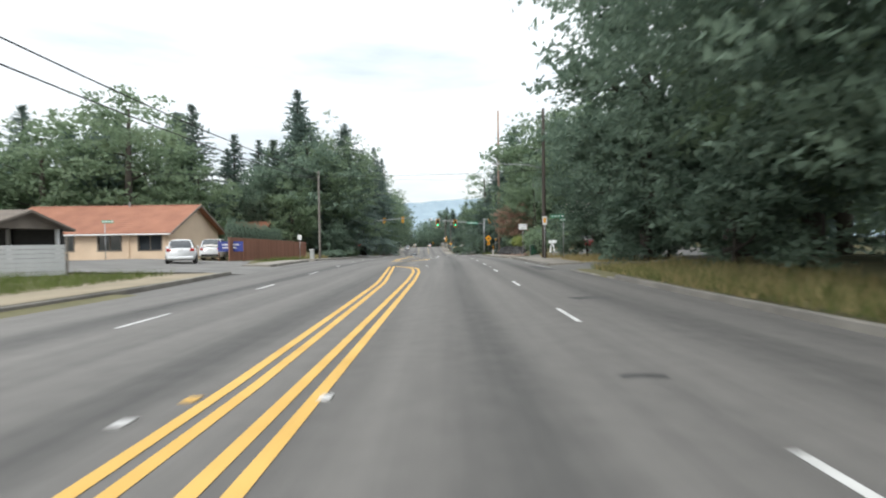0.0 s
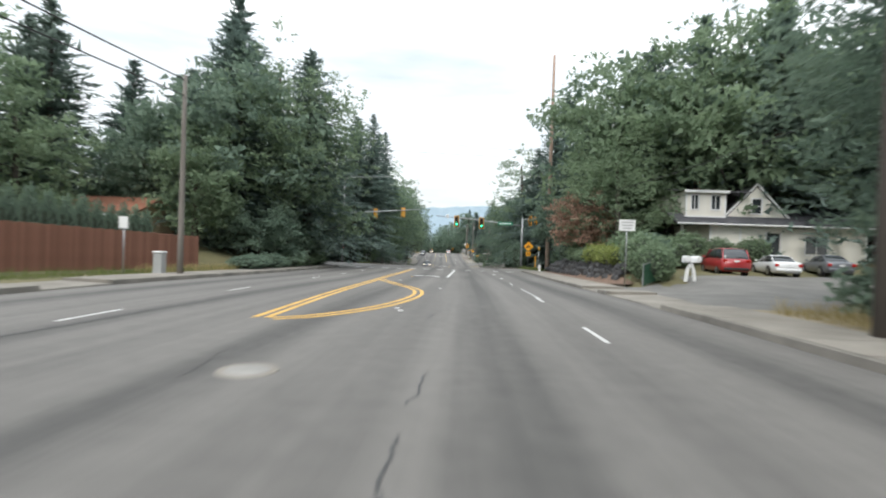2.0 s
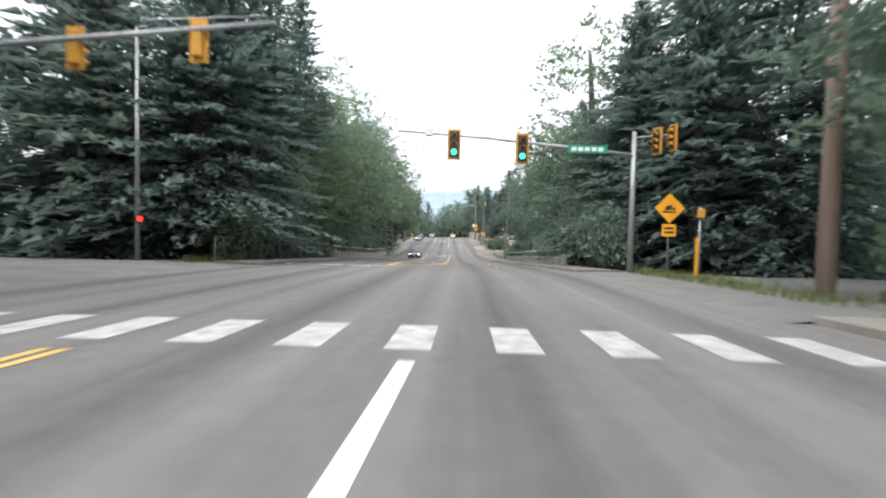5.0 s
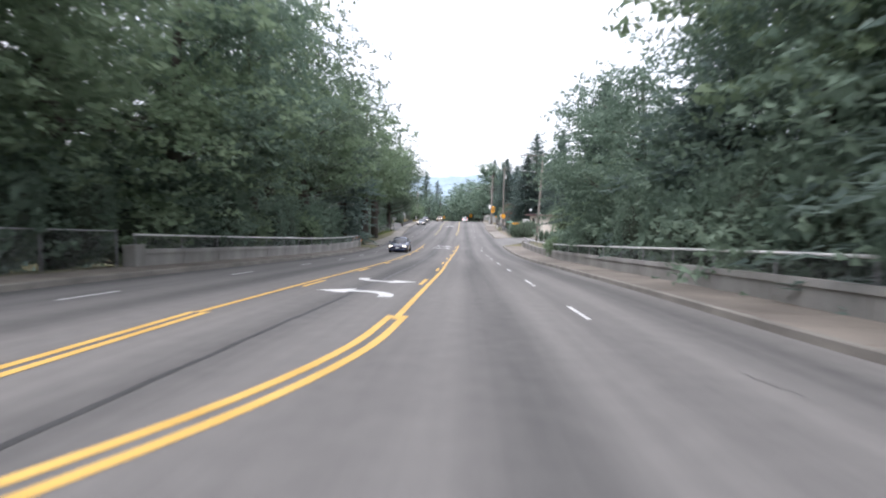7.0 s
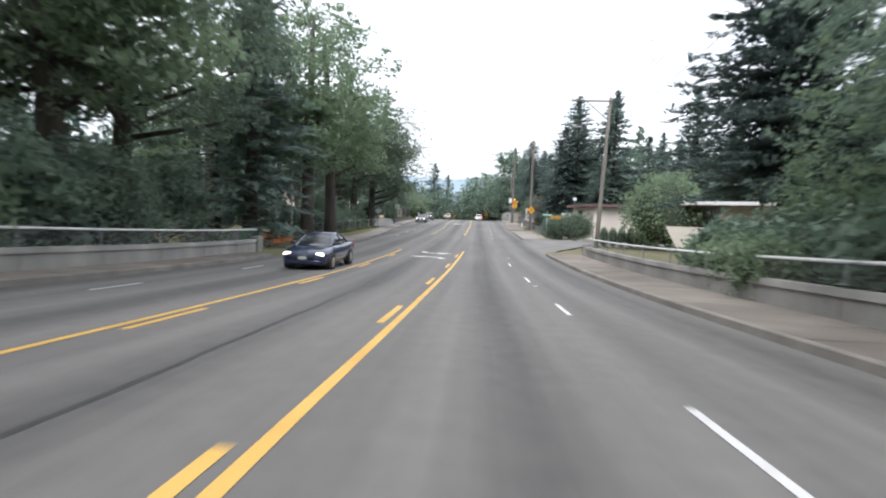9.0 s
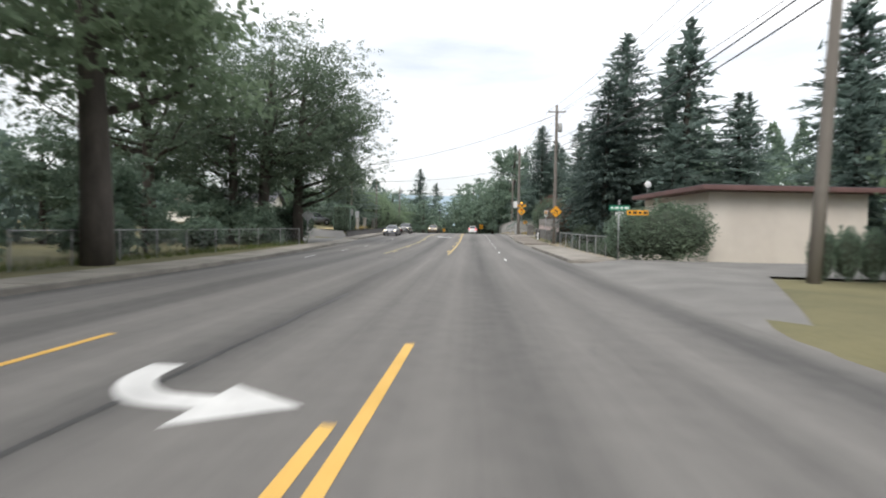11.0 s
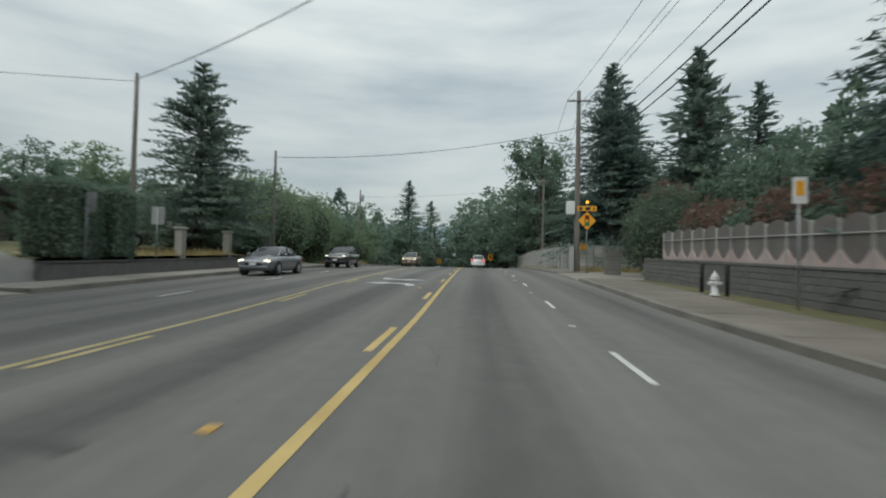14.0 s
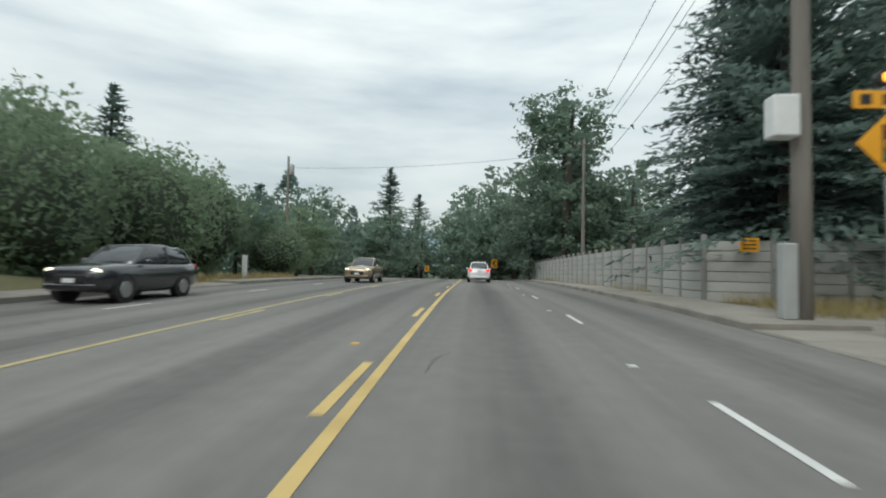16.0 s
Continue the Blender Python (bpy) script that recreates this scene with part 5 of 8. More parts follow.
def signal_head(root, x, z, s=1.0, lit="green_on", away=False, y=-0.2, turn=0.0):
    """A three-lamp signal with its backplate, facing back along the road, or away from it."""
    h = part("signal_head", Shape().box(-0.17 * s, 0.17 * s, -0.11, 0.13, -0.52 * s, 0.52 * s, 0.03), M["signal"], root, "amber three-lamp signal housing")
    h.matrix_local = pose(x, y, z, 0, 0, turn + (180 if away else 0))
    b = part("backplate", Shape().box(-0.29 * s, 0.29 * s, -0.04, -0.02, -0.68 * s, 0.68 * s, 0.005), M["signal"], h)
    f = part("black_face", Shape().box(-0.21 * s, 0.21 * s, -0.125, -0.112, -0.58 * s, 0.58 * s, 0.003), M["black"], h)
    for k, e in enumerate((0.34, 0.0, -0.34)):
        on = lit and k == 2 and lit == "green_on"
        part("lens", Shape().tube([(0, -0.14, e * s), (0, -0.128, e * s)], [0.125 * s, 0.125 * s], 16), M[lit if on else "lens_dark"], h)
        visor = Shape()
        ring = [(0.14 * s * math.cos(a), 0.14 * s * math.sin(a)) for a in np.linspace(radians(-20), radians(200), 12)]
        vs = [(u, yy, e * s + w) for yy in (-0.125, -0.33) for u, w in ring] + [(u * 0.93, yy, e * s + w * 0.93) for yy in (-0.125, -0.33) for u, w in ring]
        fs = [(i, i + 1, 13 + i, 12 + i) for i in range(11)] + [(24 + i, 36 + i, 37 + i, 25 + i) for i in range(11)] + [(12 + i, 13 + i, 37 + i, 36 + i) for i in range(11)]
        part("visor", visor.add(vs, fs), M["signal"], h)
    return h


def mast_arm_signal():
    root = thing("traffic_signal", stand(9.9, 101), "grey steel signal pole with long mast arm and green lamps", "traffic signal")
    part("pole", Shape().tube([(0, 0, -0.3), (0, 0, 3.5), (0, 0, 7.2)], [0.16, 0.14, 0.11], 14), M["steel"], root, "", True)
    part("mast_arm", Shape().tube([(0, 0, 6.0), (-3.5, 0, 6.35), (-7.5, 0, 6.75), (-12.2, 0, 7.05)], [0.11, 0.09, 0.07, 0.05], 10), M["steel"], root, "", True)
    signal_head(root, -9.25, 6.35, 1.15)
    signal_head(root, -5.75, 6.2, 1.15)
    signal_head(root, 1.1, 6.7, 1.0, None, turn=-60)
    signal_head(root, 1.9, 6.9, 1.0, None, turn=-75)
    part("side_arm", Shape().tube([(0, 0, 6.9), (2.1, -0.1, 7.1)], [0.04, 0.04], 8), M["steel"], root)
    plate(root, "name_panel", 2.0, 0.42, 6.25, "sign_green", x=-2.4, y=-0.16, label="green street name panel", c=0.04)
    for k in range(5):
        bar(root, -3.1 + 0.34 * k, 6.25, 0.26, 0.2, "sign_white", y=-0.168)
    part("camera_box", Shape().box(-10.75, -10.35, -0.2, 0.1, 6.8, 7.25, 0.03), M["sign_white"], root)
    # the far arm over the oncoming lanes
    root = thing("traffic_signal", stand(-14.9, 86.5), "galvanised mast arm with two amber signal heads seen from behind", "traffic signal")
    part("pole", Shape().tube([(0, 0, -0.3), (0, 0, 6.4)], [0.16, 0.11], 14), M["steel"], root, "", True)
    part("mast_arm", Shape().tube([(0, 0, 5.5), (6, 0, 6.0), (11.4, 0, 6.45)], [0.11, 0.08, 0.05], 10), M["steel"], root, "", True)
    signal_head(root, 6.3, 5.85, 0.8, None, away=True, y=0.1)
    signal_head(root, 9.45, 6.05, 0.8, None, away=True, y=0.1)
    root = thing("street_lamp", stand(-14.9, 98.6), "slim galvanised street lamp with a straight arm over the road", "street lamp")
    part("pole", Shape().tube([(0, 0, -0.3), (0, 0, 11.4)], [0.12, 0.07], 12), M["steel"], root, "", True)
    part("lamp_arm", Shape().tube([(0, 0, 11.3), (0.5, 0, 11.75), (5.6, 0, 11.95)], [0.05, 0.045, 0.035], 8), M["steel"], root, "", True)
    hd = part("lamp_head", cobra_head(1), M["paint_grey"], root, "", True)
    hd.location = (5.5, 0, 11.95)
    pd = part("walk_signal", Shape().box(0.08, 0.42, -0.2, 0.05, 1.85, 2.3, 0.03), M["black"], root, "black walk signal box with a lit red lamp")
    part("lamp", Shape().box(0.15, 0.36, -0.215, -0.202, 1.95, 2.2), M["red_on"], pd)
    for d in np.arange(-18.6, -11.6, 1.1):
        s = Shape()
        vs = [at(d + e, y, 0.165) for y in (78.6, 81.4) for e in (0, 0.45)]
        s.add(vs, [(0, 1, 3, 2)])
        tagged(part("crosswalk_bar", s, M["white_worn"]), "broad white bar of a crosswalk", "road marking", "crosswalk bars", "structure")


def hydrant(d, y):
    root = thing("fire_hydrant", stand(d, y), "white painted fire hydrant with a domed top", "fire hydrant", "fire hydrants")
    part("barrel", Shape().tube([(0, 0, 0), (0, 0, 0.05), (0, 0, 0.06), (0, 0, 0.5), (0, 0, 0.52), (0, 0, 0.56)], [0.16, 0.16, 0.11, 0.11, 0.15, 0.15], 14), M["sign_white"], root, "", True)
    part("bonnet", Shape().tube([(0, 0, 0.56), (0, 0, 0.62), (0, 0, 0.70), (0, 0, 0.74), (0, 0, 0.79)], [0.13, 0.12, 0.07, 0.03, 0.03], 14), M["sign_white"], root, "", True)
    for a in ((0.0, -1), (1, 0), (-1, 0)):
        part("nozzle", Shape().tube([(0, 0, 0.4), (a[0] * 0.2, a[1] * 0.2, 0.4)], [0.07, 0.06], 10), M["sign_white"], root)
    return root


def corner_pole():
    """A leaning pole with one long arm braced from below, and a small lamp under it."""
    root = thing("utility_pole", stand(11.75, 178.2), "leaning grey wooden pole with one long braced arm", "utility pole", "utility poles")
    part("pole", Shape().tube([(0.55 * t, 0, 12.7 * t) for t in (-0.05, 0.25, 0.5, 0.75, 1.0)], [0.19, 0.18, 0.16, 0.14, 0.12], 12), M["pole_wood"], root, "", True)
    part("crossarm", Shape().box(-2.75, 0.7, -0.2, -0.1, 12.3, 12.43, 0.015), M["pole_wood"], root)
    part("brace", Shape().tube([(-1.45, -0.15, 12.3), (0.46, -0.15, 10.7)], [0.035, 0.035], 6), M["pole_wood"], root)
    for x in (-2.65, -1.9, 0.6):
        part("insulator", Shape().tube([(x, -0.15, 12.43), (x, -0.15, 12.52), (x, -0.15, 12.6)], [0.02, 0.05, 0.03], 8), M["sign_white"], root)
    part("lamp_arm", Shape().tube([(0.42, 0, 9.9), (-0.6, 0, 10.15), (-1.7, 0, 10.2)], [0.03, 0.028, 0.025], 8), M["steel"], root, "", True)
    part("lamp_head", cobra_head(-1), M["paint_grey"], root, "", True).location = (-1.7, 0, 10.2)


# poles
utility_pole(-11.6, 52, 9.0, r=0.13, label="plain grey weathered pole by the wooden fence")
utility_pole(8.9, 39.0, 11.5, mat="pole_dark", lamp=(6.9, 3.2, 0.4), label="dark wooden utility pole with a street lamp arm")
utility_pole(11.3, 88.9, 25.0, r=0.24, mat="pole_fresh", lamp=(10.6, 2.6, 0.35), label="very tall reddish wooden utility pole with a lamp arm")
corner_pole()
utility_pole(9.6, 212.4, 13.4, arm=(12.7,), can=11.2, r=0.19, label="wooden utility pole with crossarm and transformer")
utility_pole(8.75, 241.2, 13.2, arm=(12.4,), box=(4.6, -0.52), lamp=(8.9, 4.0, 0.55), r=0.22, label="grey-brown wooden utility pole with an equipment box")
utility_pole(10.1, 271, 11.8, arm=(11.3,), label="slim wooden utility pole with a crossarm")
utility_pole(10.6, 235.5 + 62, 9.5, arm=(9.0,), label="distant wooden utility pole")
utility_pole(-13.2, 238.9, 7.7, r=0.13, label="short brown wooden service pole")
utility_pole(-13.8, 268, 9.7, r=0.14, can=8.6, label="wooden service pole with a small transformer")
utility_pole(-13.4, 172.6, 10.2, r=0.1, mat="paint_grey", label="thin grey pole before the roadside trees")
utility_pole(-6.0, 318, 7.5, r=0.11, label="distant wooden pole among the trees")
utility_pole(-13.6, 224.4, 8.1, r=0.12, label="dark wooden service pole beside the hedge")

# overhead cables
T_ = {"a": at(8.9, 39.0, 11.2), "b": at(11.9, 91.8, 16.0), "c": at(12.3, 178.2, 12.4), "d": at(9.6, 212.4, 12.9), "e": at(8.75, 241.2, 12.6), "f": at(10.1, 271, 11.5), "g": at(10.6, 297.5, 9.2)}
for k, (u, v) in enumerate((("b", "c"), ("c", "d"), ("d", "e"), ("e", "f"), ("f", "g"))):
    for e, dz in ((-0.78, 0.1), (0.4, 0.1), (0.78, 0.1), (0.1, -2.6)):
        wire(T_[u] + Vector((e, 0, dz)), T_[v] + Vector((e, 0, dz)), 0.5, 0.014)
wire(T_["d"] + Vector((0, 0, -0.3)), at(-13.6, 224.4, 8.7), 0.9, 0.02)
wire(at(8.75, 241.2, 10.6), at(-13.2, 238.9, 8.0), 0.7, 0.02)
wire(T_["f"] + Vector((0, 0, -0.5)), at(-13.8, 268, 8.9), 0.5)
wire(at(-13.6, 224.4, 8.6), at(-60, 205, 9.5), 0.8)
wire(T_["b"] + Vector((0, 0, -1.5)), at(-44, 72, 15.2), 0.8)
wire(T_["b"] + Vector((0, 0, -2.2)), at(-44, 72, 14.2), 1.2)
wire(at(-11.6, 52, 8.9), at(-12.2, -14, 8.9), 1.2, 0.03)
wire(at(-11.6, 52, 8.2), at(-12.2, -14, 8.0), 1.2, 0.03)
wire(at(9.6, 212.4, 9.4), at(8.75, 241.2, 8.9), 0.5, 0.03)
wire(at(9.6, 212.4, 8.9), at(8.75, 241.2, 8.4), 0.5, 0.03)
wire(at(9.6, 212.4, 9.4), at(12.1, 178.2, 9.4), 0.6, 0.03)
wire(at(9.6, 212.4, 8.9), at(12.1, 178.2, 8.8), 0.6, 0.03)
wire(at(8.9, 39.0, 6.9), at(-24, 41, 7.4), 0.4, 0.012)
wire(at(11.9, 91.8, 8.6), at(16.0, 52, 7.6), 0.7, 0.016)
wire(at(12.0, 178.2, 7.4), at(27, 170, 7.6), 0.5, 0.016)
wire(at(12.0, 178.2, 6.9), at(27, 170, 7.1), 0.5, 0.016)

mast_arm_signal()
hydrant(9.5, 83.0)
hydrant(9.15, 220.8)


def guard_post(d, y):
    root = thing("guard_post", stand(d, y), "short black steel guard post beside a fire hydrant", "bollard", "guard posts")
    part("pole", Shape().tube([(0, 0, -0.15), (0, 0, 0.98), (0, 0, 1.02), (0, 0, 1.04)], [0.065, 0.065, 0.05, 0.015], 12), M["black"], root, "", True)
    part("collar", Shape().tube([(0, 0, -0.02), (0, 0, 0.03), (0, 0, 0.045)], [0.11, 0.11, 0.068], 12), M["kerb"], root, "concrete collar", True)


guard_post(9.08, 221.55)
guard_post(9.2, 220.1)

merge_art = [[(0.12, -0.3), (0.2, -0.3), (0.2, 0.02), (0.02, 0.2), (-0.08, 0.1), (0.12, -0.05)], [(-0.02, 0.26), (-0.2, 0.24), (-0.05, 0.07)], [(-0.22, -0.2), (-0.05, -0.2), (-0.05, -0.1), (-0.22, -0.1)]]
truck_art = [[(-0.3, -0.12), (0.3, -0.16), (0.3, -0.2), (-0.3, -0.2)], [(-0.22, -0.09), (0.06, -0.10), (0.10, 0.14), (-0.17, 0.08)], [(0.08, -0.10), (0.22, -0.11), (0.24, 0.02), (0.12, 0.04)]]
diamond_sign(10.3, 97.3, 3.0, 1.0, truck_art, "amber diamond hill warning sign with a black truck symbol", plaque=1.0)
diamond_sign(9.6, 211.7, 3.05, 0.86, merge_art, "amber diamond sign with a bent black arrow beside a pole")


def signal_ahead_sign():
    d, y = 9.0, 239.1
    root = thing("warning_sign", stand(d, y), "amber signal-ahead diamond with a name plate and flashing beacon", "road sign", "warning signs")
    sign_post(root, 4.9, 0.035)
    z = 3.55
    plate(root, "border", 0.92, 0.92, z, "black", rot=45)
    plate(root, "panel", 0.86, 0.86, z, "sign_yellow", rot=45, y=-0.06, label="amber diamond-shaped panel")
    part("symbol", Shape().box(-0.14, 0.14, -0.072, -0.066, z - 0.36, z + 0.36, 0.001), M["black"], root)
    for e, c in ((0.23, "tail"), (0.0, "sign_yellow"), (-0.23, "sign_green")):
        part("symbol_dot", Shape().tube([(0, -0.078, z + e), (0, -0.072, z + e)], [0.105, 0.105], 14), M[c], root)
    plate(root, "name_plate", 1.3, 0.34, 4.38, "sign_yellow", label="amber street name plate")
    for k, w in enumerate((0.2, 0.34, 0.1)):
        bar(root, (-0.42, 0.05, 0.45)[k], 4.38, w, 0.2, "black")
    b = part("beacon", Shape().tube([(0, -0.05, 4.82), (0, 0.15, 4.82)], [0.17, 0.15], 14), M["black"], root, "black beacon with a lit amber lamp")
    part("lamp", Shape().tube([(0, -0.07, 4.82), (0, -0.052, 4.82)], [0.1, 0.1], 14), M["amber_on"], b)


signal_ahead_sign()


def chevron(d, y, z, s=0.6):
    root = thing("chevron_sign", stand(d, y), "small amber sign with a black chevron on a post", "road sign", "chevron signs")
    sign_post(root, z + s * 0.7, 0.03, "pole_wood")
    plate(root, "panel", s, s * 1.3, z, "sign_yellow")
    part("symbol", Shape().prism([(u * s, z + v * s) for u, v in ((0.28, 0.45), (0.02, 0.45), (-0.3, 0.0), (0.02, -0.45), (0.28, -0.45), (-0.04, 0.0))], -0.07, -0.066, "y"), M["black"], root)


chevron(4.9, 300, 2.6, 0.9)
chevron(-4.6, 318, 2.2, 0.8)

street_name_sign(9.9, 36.9, 3.1, [(-0.45, 3.12, 1.0, 0.22, "sign_green", "sign_white"), (-0.05, 2.86, 0.42, 0.2, "sign_green", "sign_white")], "green street name plates on a grey post under trees", 3.2)
root = thing("bus_stop_sign", stand(8.55, 37.0), "white and yellow bus stop plate on a thin post", "bus stop sign")
sign_post(root, 3.15)
plate(root, "panel", 0.34, 0.62, 2.82, "sign_white")
plate(root, "symbol", 0.2, 0.36, 2.84, "sign_yellow", y=-0.06)
root = thing("bus_stop_sign", stand(9.45, 217.1), "white and yellow bus stop plate on a thin post", "bus stop sign")
sign_post(root, 3.2)
plate(root, "panel", 0.36, 0.66, 2.95, "sign_white")
plate(root, "symbol", 0.2, 0.36, 3.0, "sign_yellow", y=-0.06)
root = thing("notice_sign", stand(10.2, 58), "white rectangular sign with dark lines of writing", "sign")
sign_post(root, 3.6)
plate(root, "panel", 0.9, 0.62, 3.36, "sign_white")
for k in range(3):
    bar(root, 0, 3.52 - 0.16 * k, 0.66 - 0.08 * k, 0.05, "paint_grey")
street_name_sign(8.8, 188.1, 2.6, [(0.0, 2.63, 1.0, 0.24, "sign_green", "sign_white"), (0.9, 2.40, 1.05, 0.24, "sign_yellow", "black")], "green and amber street name plates above a hedge", 3.05)
street_name_sign(-24.5, 38.5, 3.1, [(0.25, 2.95, 0.9, 0.2, "sign_green", "sign_white")], "green street name plate on a white post", 3.0)
root = thing("post_sign", stand(-13.2, 50.5), "small white sign on a thin post before the fence", "sign")
sign_post(root, 2.4)
plate(root, "panel", 0.4, 0.5, 2.2, "sign_white")
root = thing("road_sign", stand(-12.5, 203.9, 180), "bare grey back of a diamond road sign", "road sign")
sign_post(root, 2.5)
plate(root, "panel", 0.75, 0.75, 2.35, "sign_back", rot=45)
root = thing("road_sign", stand(-12.9, 221, 180), "bare grey back of a rectangular road sign", "road sign")
sign_post(root, 2.9)
plate(root, "panel", 0.62, 0.76, 2.55, "sign_back")
root = thing("marker_post", stand(11.1, 96.3), "slim orange marker post by the crossing", "marker post")
part("post", Shape().box(-0.06, 0.06, -0.03, 0.03, -0.2, 1.7, 0.01), M["sign_yellow"], root)
root = thing("walk_signal_post", stand(11.7, 97.4), "grey post with a small amber walk signal", "walk signal")
part("post", Shape().tube([(0, 0, -0.3), (0, 0, 3.1)], [0.05, 0.05], 10), M["steel"], root, "", True)
part("signal_box", Shape().box(-0.13, 0.13, -0.22, 0.04, 2.6, 3.0, 0.03), M["signal"], root)
root = thing("utility_box", stand(-12.3, 51.6), "pale green steel cabinet at the foot of a pole", "utility box")
part("cabinet", Shape().box(-0.2, 0.2, -0.2, 0.2, 0, 0.95, 0.03), M["paint_grey"], root)
part("cap", Shape().box(-0.23, 0.23, -0.23, 0.23, 0.95, 1.02, 0.02), M["sign_white"], root)
root = thing("utility_marker", stand(-13.4, 260), "short pale utility marker post in the grass", "marker post")
part("post", Shape().box(-0.14, 0.14, -0.1, 0.1, -0.1, 1.5, 0.02), M["sign_white"], root)


def mailboxes(d, y):
    root = thing("mailbox_stand", stand(d, y), "two white mailboxes on a splayed white timber stand", "mailbox")
    for q in (-1, 1):
        part("leg", Shape().tube([(0.03 * q, 0, 0.95), (0.16 * q, 0, 0.5), (0.24 * q, 0, -0.1)], [0.07, 0.1, 0.1], 8), M["trim"], root)
    part("crosspiece", Shape().box(-0.42, 0.42, -0.12, 0.12, 0.93, 1.0, 0.01), M["trim"], root)
    for x, t in ((-0.24, 0), (0.26, 25)):
        out = [(math.cos(a) * 0.14, 1.16 + math.sin(a) * 0.14) for a in np.linspace(0, math.pi, 9)] + [(-0.14, 1.0), (0.14, 1.0)]
        b = part("mailbox", Shape().prism(out, -0.24, 0.24, "y"), M["trim"], root, "white domed sheet-metal mailbox")
        b.matrix_local = pose(x, 0, 0, 0, 0, t)
        part("door", Shape().prism([(u * 1.04, 1.0 + (w - 1.0) * 1.04) for u, w in out], -0.262, -0.242, "y"), M["trim"], b)


mailboxes(13.4, 57.2)


# ---- buildings and fences ----
def wall_slab(root, name, x0, x1, z0, z1, y, mat, holes=(), thick=0.18, label=""):
    """A wall facing -y with real openings (x0, x1, z0, z1)."""
    xs = sorted({x0, x1, *[h[0] for h in holes], *[h[1] for h in holes]})
    zs = sorted({z0, z1, *[h[2] for h in holes], *[h[3] for h in holes]})
    nx, nz = len(xs), len(zs)
    solid = {(i, k): not any(h[0] <= xs[i] and xs[i + 1] <= h[1] and h[2] <= zs[k] and zs[k + 1] <= h[3] for h in holes) for i in range(nx - 1) for k in range(nz - 1)}
    vs = [(x, yy, z) for yy in (y, y + thick) for z in zs for x in xs]
    fs = []
    b = nx * nz
    for (i, k), full in solid.items():
        if not full:
            continue
        p, q, r, u = k * nx + i, k * nx + i + 1, (k + 1) * nx + i + 1, (k + 1) * nx + i
        fs += [(p, q, r, u), (u + b, r + b, q + b, p + b)]
        for e, f, nb in ((p, q, (i, k - 1)), (q, r, (i + 1, k)), (r, u, (i, k + 1)), (u, p, (i - 1, k))):
            if not solid.get(nb, False):
                fs.append((f, e, e + b, f + b))
    s = Shape().add(vs, fs)
    return part(name, s, M[mat], root, label)


def window(root, x0, x1, z0, z1, y, mullions=1, sash=False, trim="trim"):
    w = part("window", Shape().box(x0, x1, y + 0.08, y + 0.1, z0, z1), M["glass"], root, "dark window pane")
    for name, a in (("window_sill", (x0 - 0.1, x1 + 0.1, y - 0.05, y + 0.1, z0 - 0.09, z0)), ("lintel", (x0 - 0.1, x1 + 0.1, y - 0.03, y + 0.06, z1, z1 + 0.1))):
        part(name, Shape().box(*a, 0.008), M[trim], w)
    for a in (x0 - 0.1, x1):
        part("jamb", Shape().box(a, a + 0.1, y - 0.03, y + 0.06, z0, z1, 0.008), M[trim], w)
    for k in range(mullions):
        x = x0 + (x1 - x0) * (k + 1) / (mullions + 1)
        part("mullion", Shape().box(x - 0.03, x + 0.03, y + 0.04, y + 0.09, z0, z1), M[trim], w)
    if sash:
        z = (z0 + z1) / 2
        part("sash_rail", Shape().box(x0, x1, y + 0.04, y + 0.09, z - 0.03, z + 0.03), M[trim], w)


def siding(root, x0, x1, z0, z1, y, mat, lap=0.2, holes=(), axis="y", q=-1):
    """Lapped boards over a wall that faces -y, or sideways."""
    made = {}
    z = z0
    while z < z1 - 0.02:
        runs = [(x0, x1)]
        for h in holes:
            if h[2] - 0.1 < z < h[3] + 0.05:
                runs = [r for a, b in runs for r in ((a, min(b, h[0] - 0.1)), (max(a, h[1] + 0.1), b)) if r[1] - r[0] > 0.05]
        for a, b in runs:
            key = (round(a, 2), round(b, 2))
            if key not in made:
                top = lap + 0.015
                s = Shape()
                if axis == "y":
                    s.prism([(q * 0.036, 0), (0, 0), (0, top), (q * 0.004, top)], a, b, "x")
                else:
                    s.prism([(q * 0.042, 0), (0, 0), (0, top), (q * 0.002, top)], a, b, "y")
                me = s.mesh("siding_board", M[mat])
                fix_normals(me)
                made[key] = me
            ob = part("siding_board", made[key], None, root)
            ob.location = (0, y, z) if axis == "y" else (y, 0, z)
        z += lap


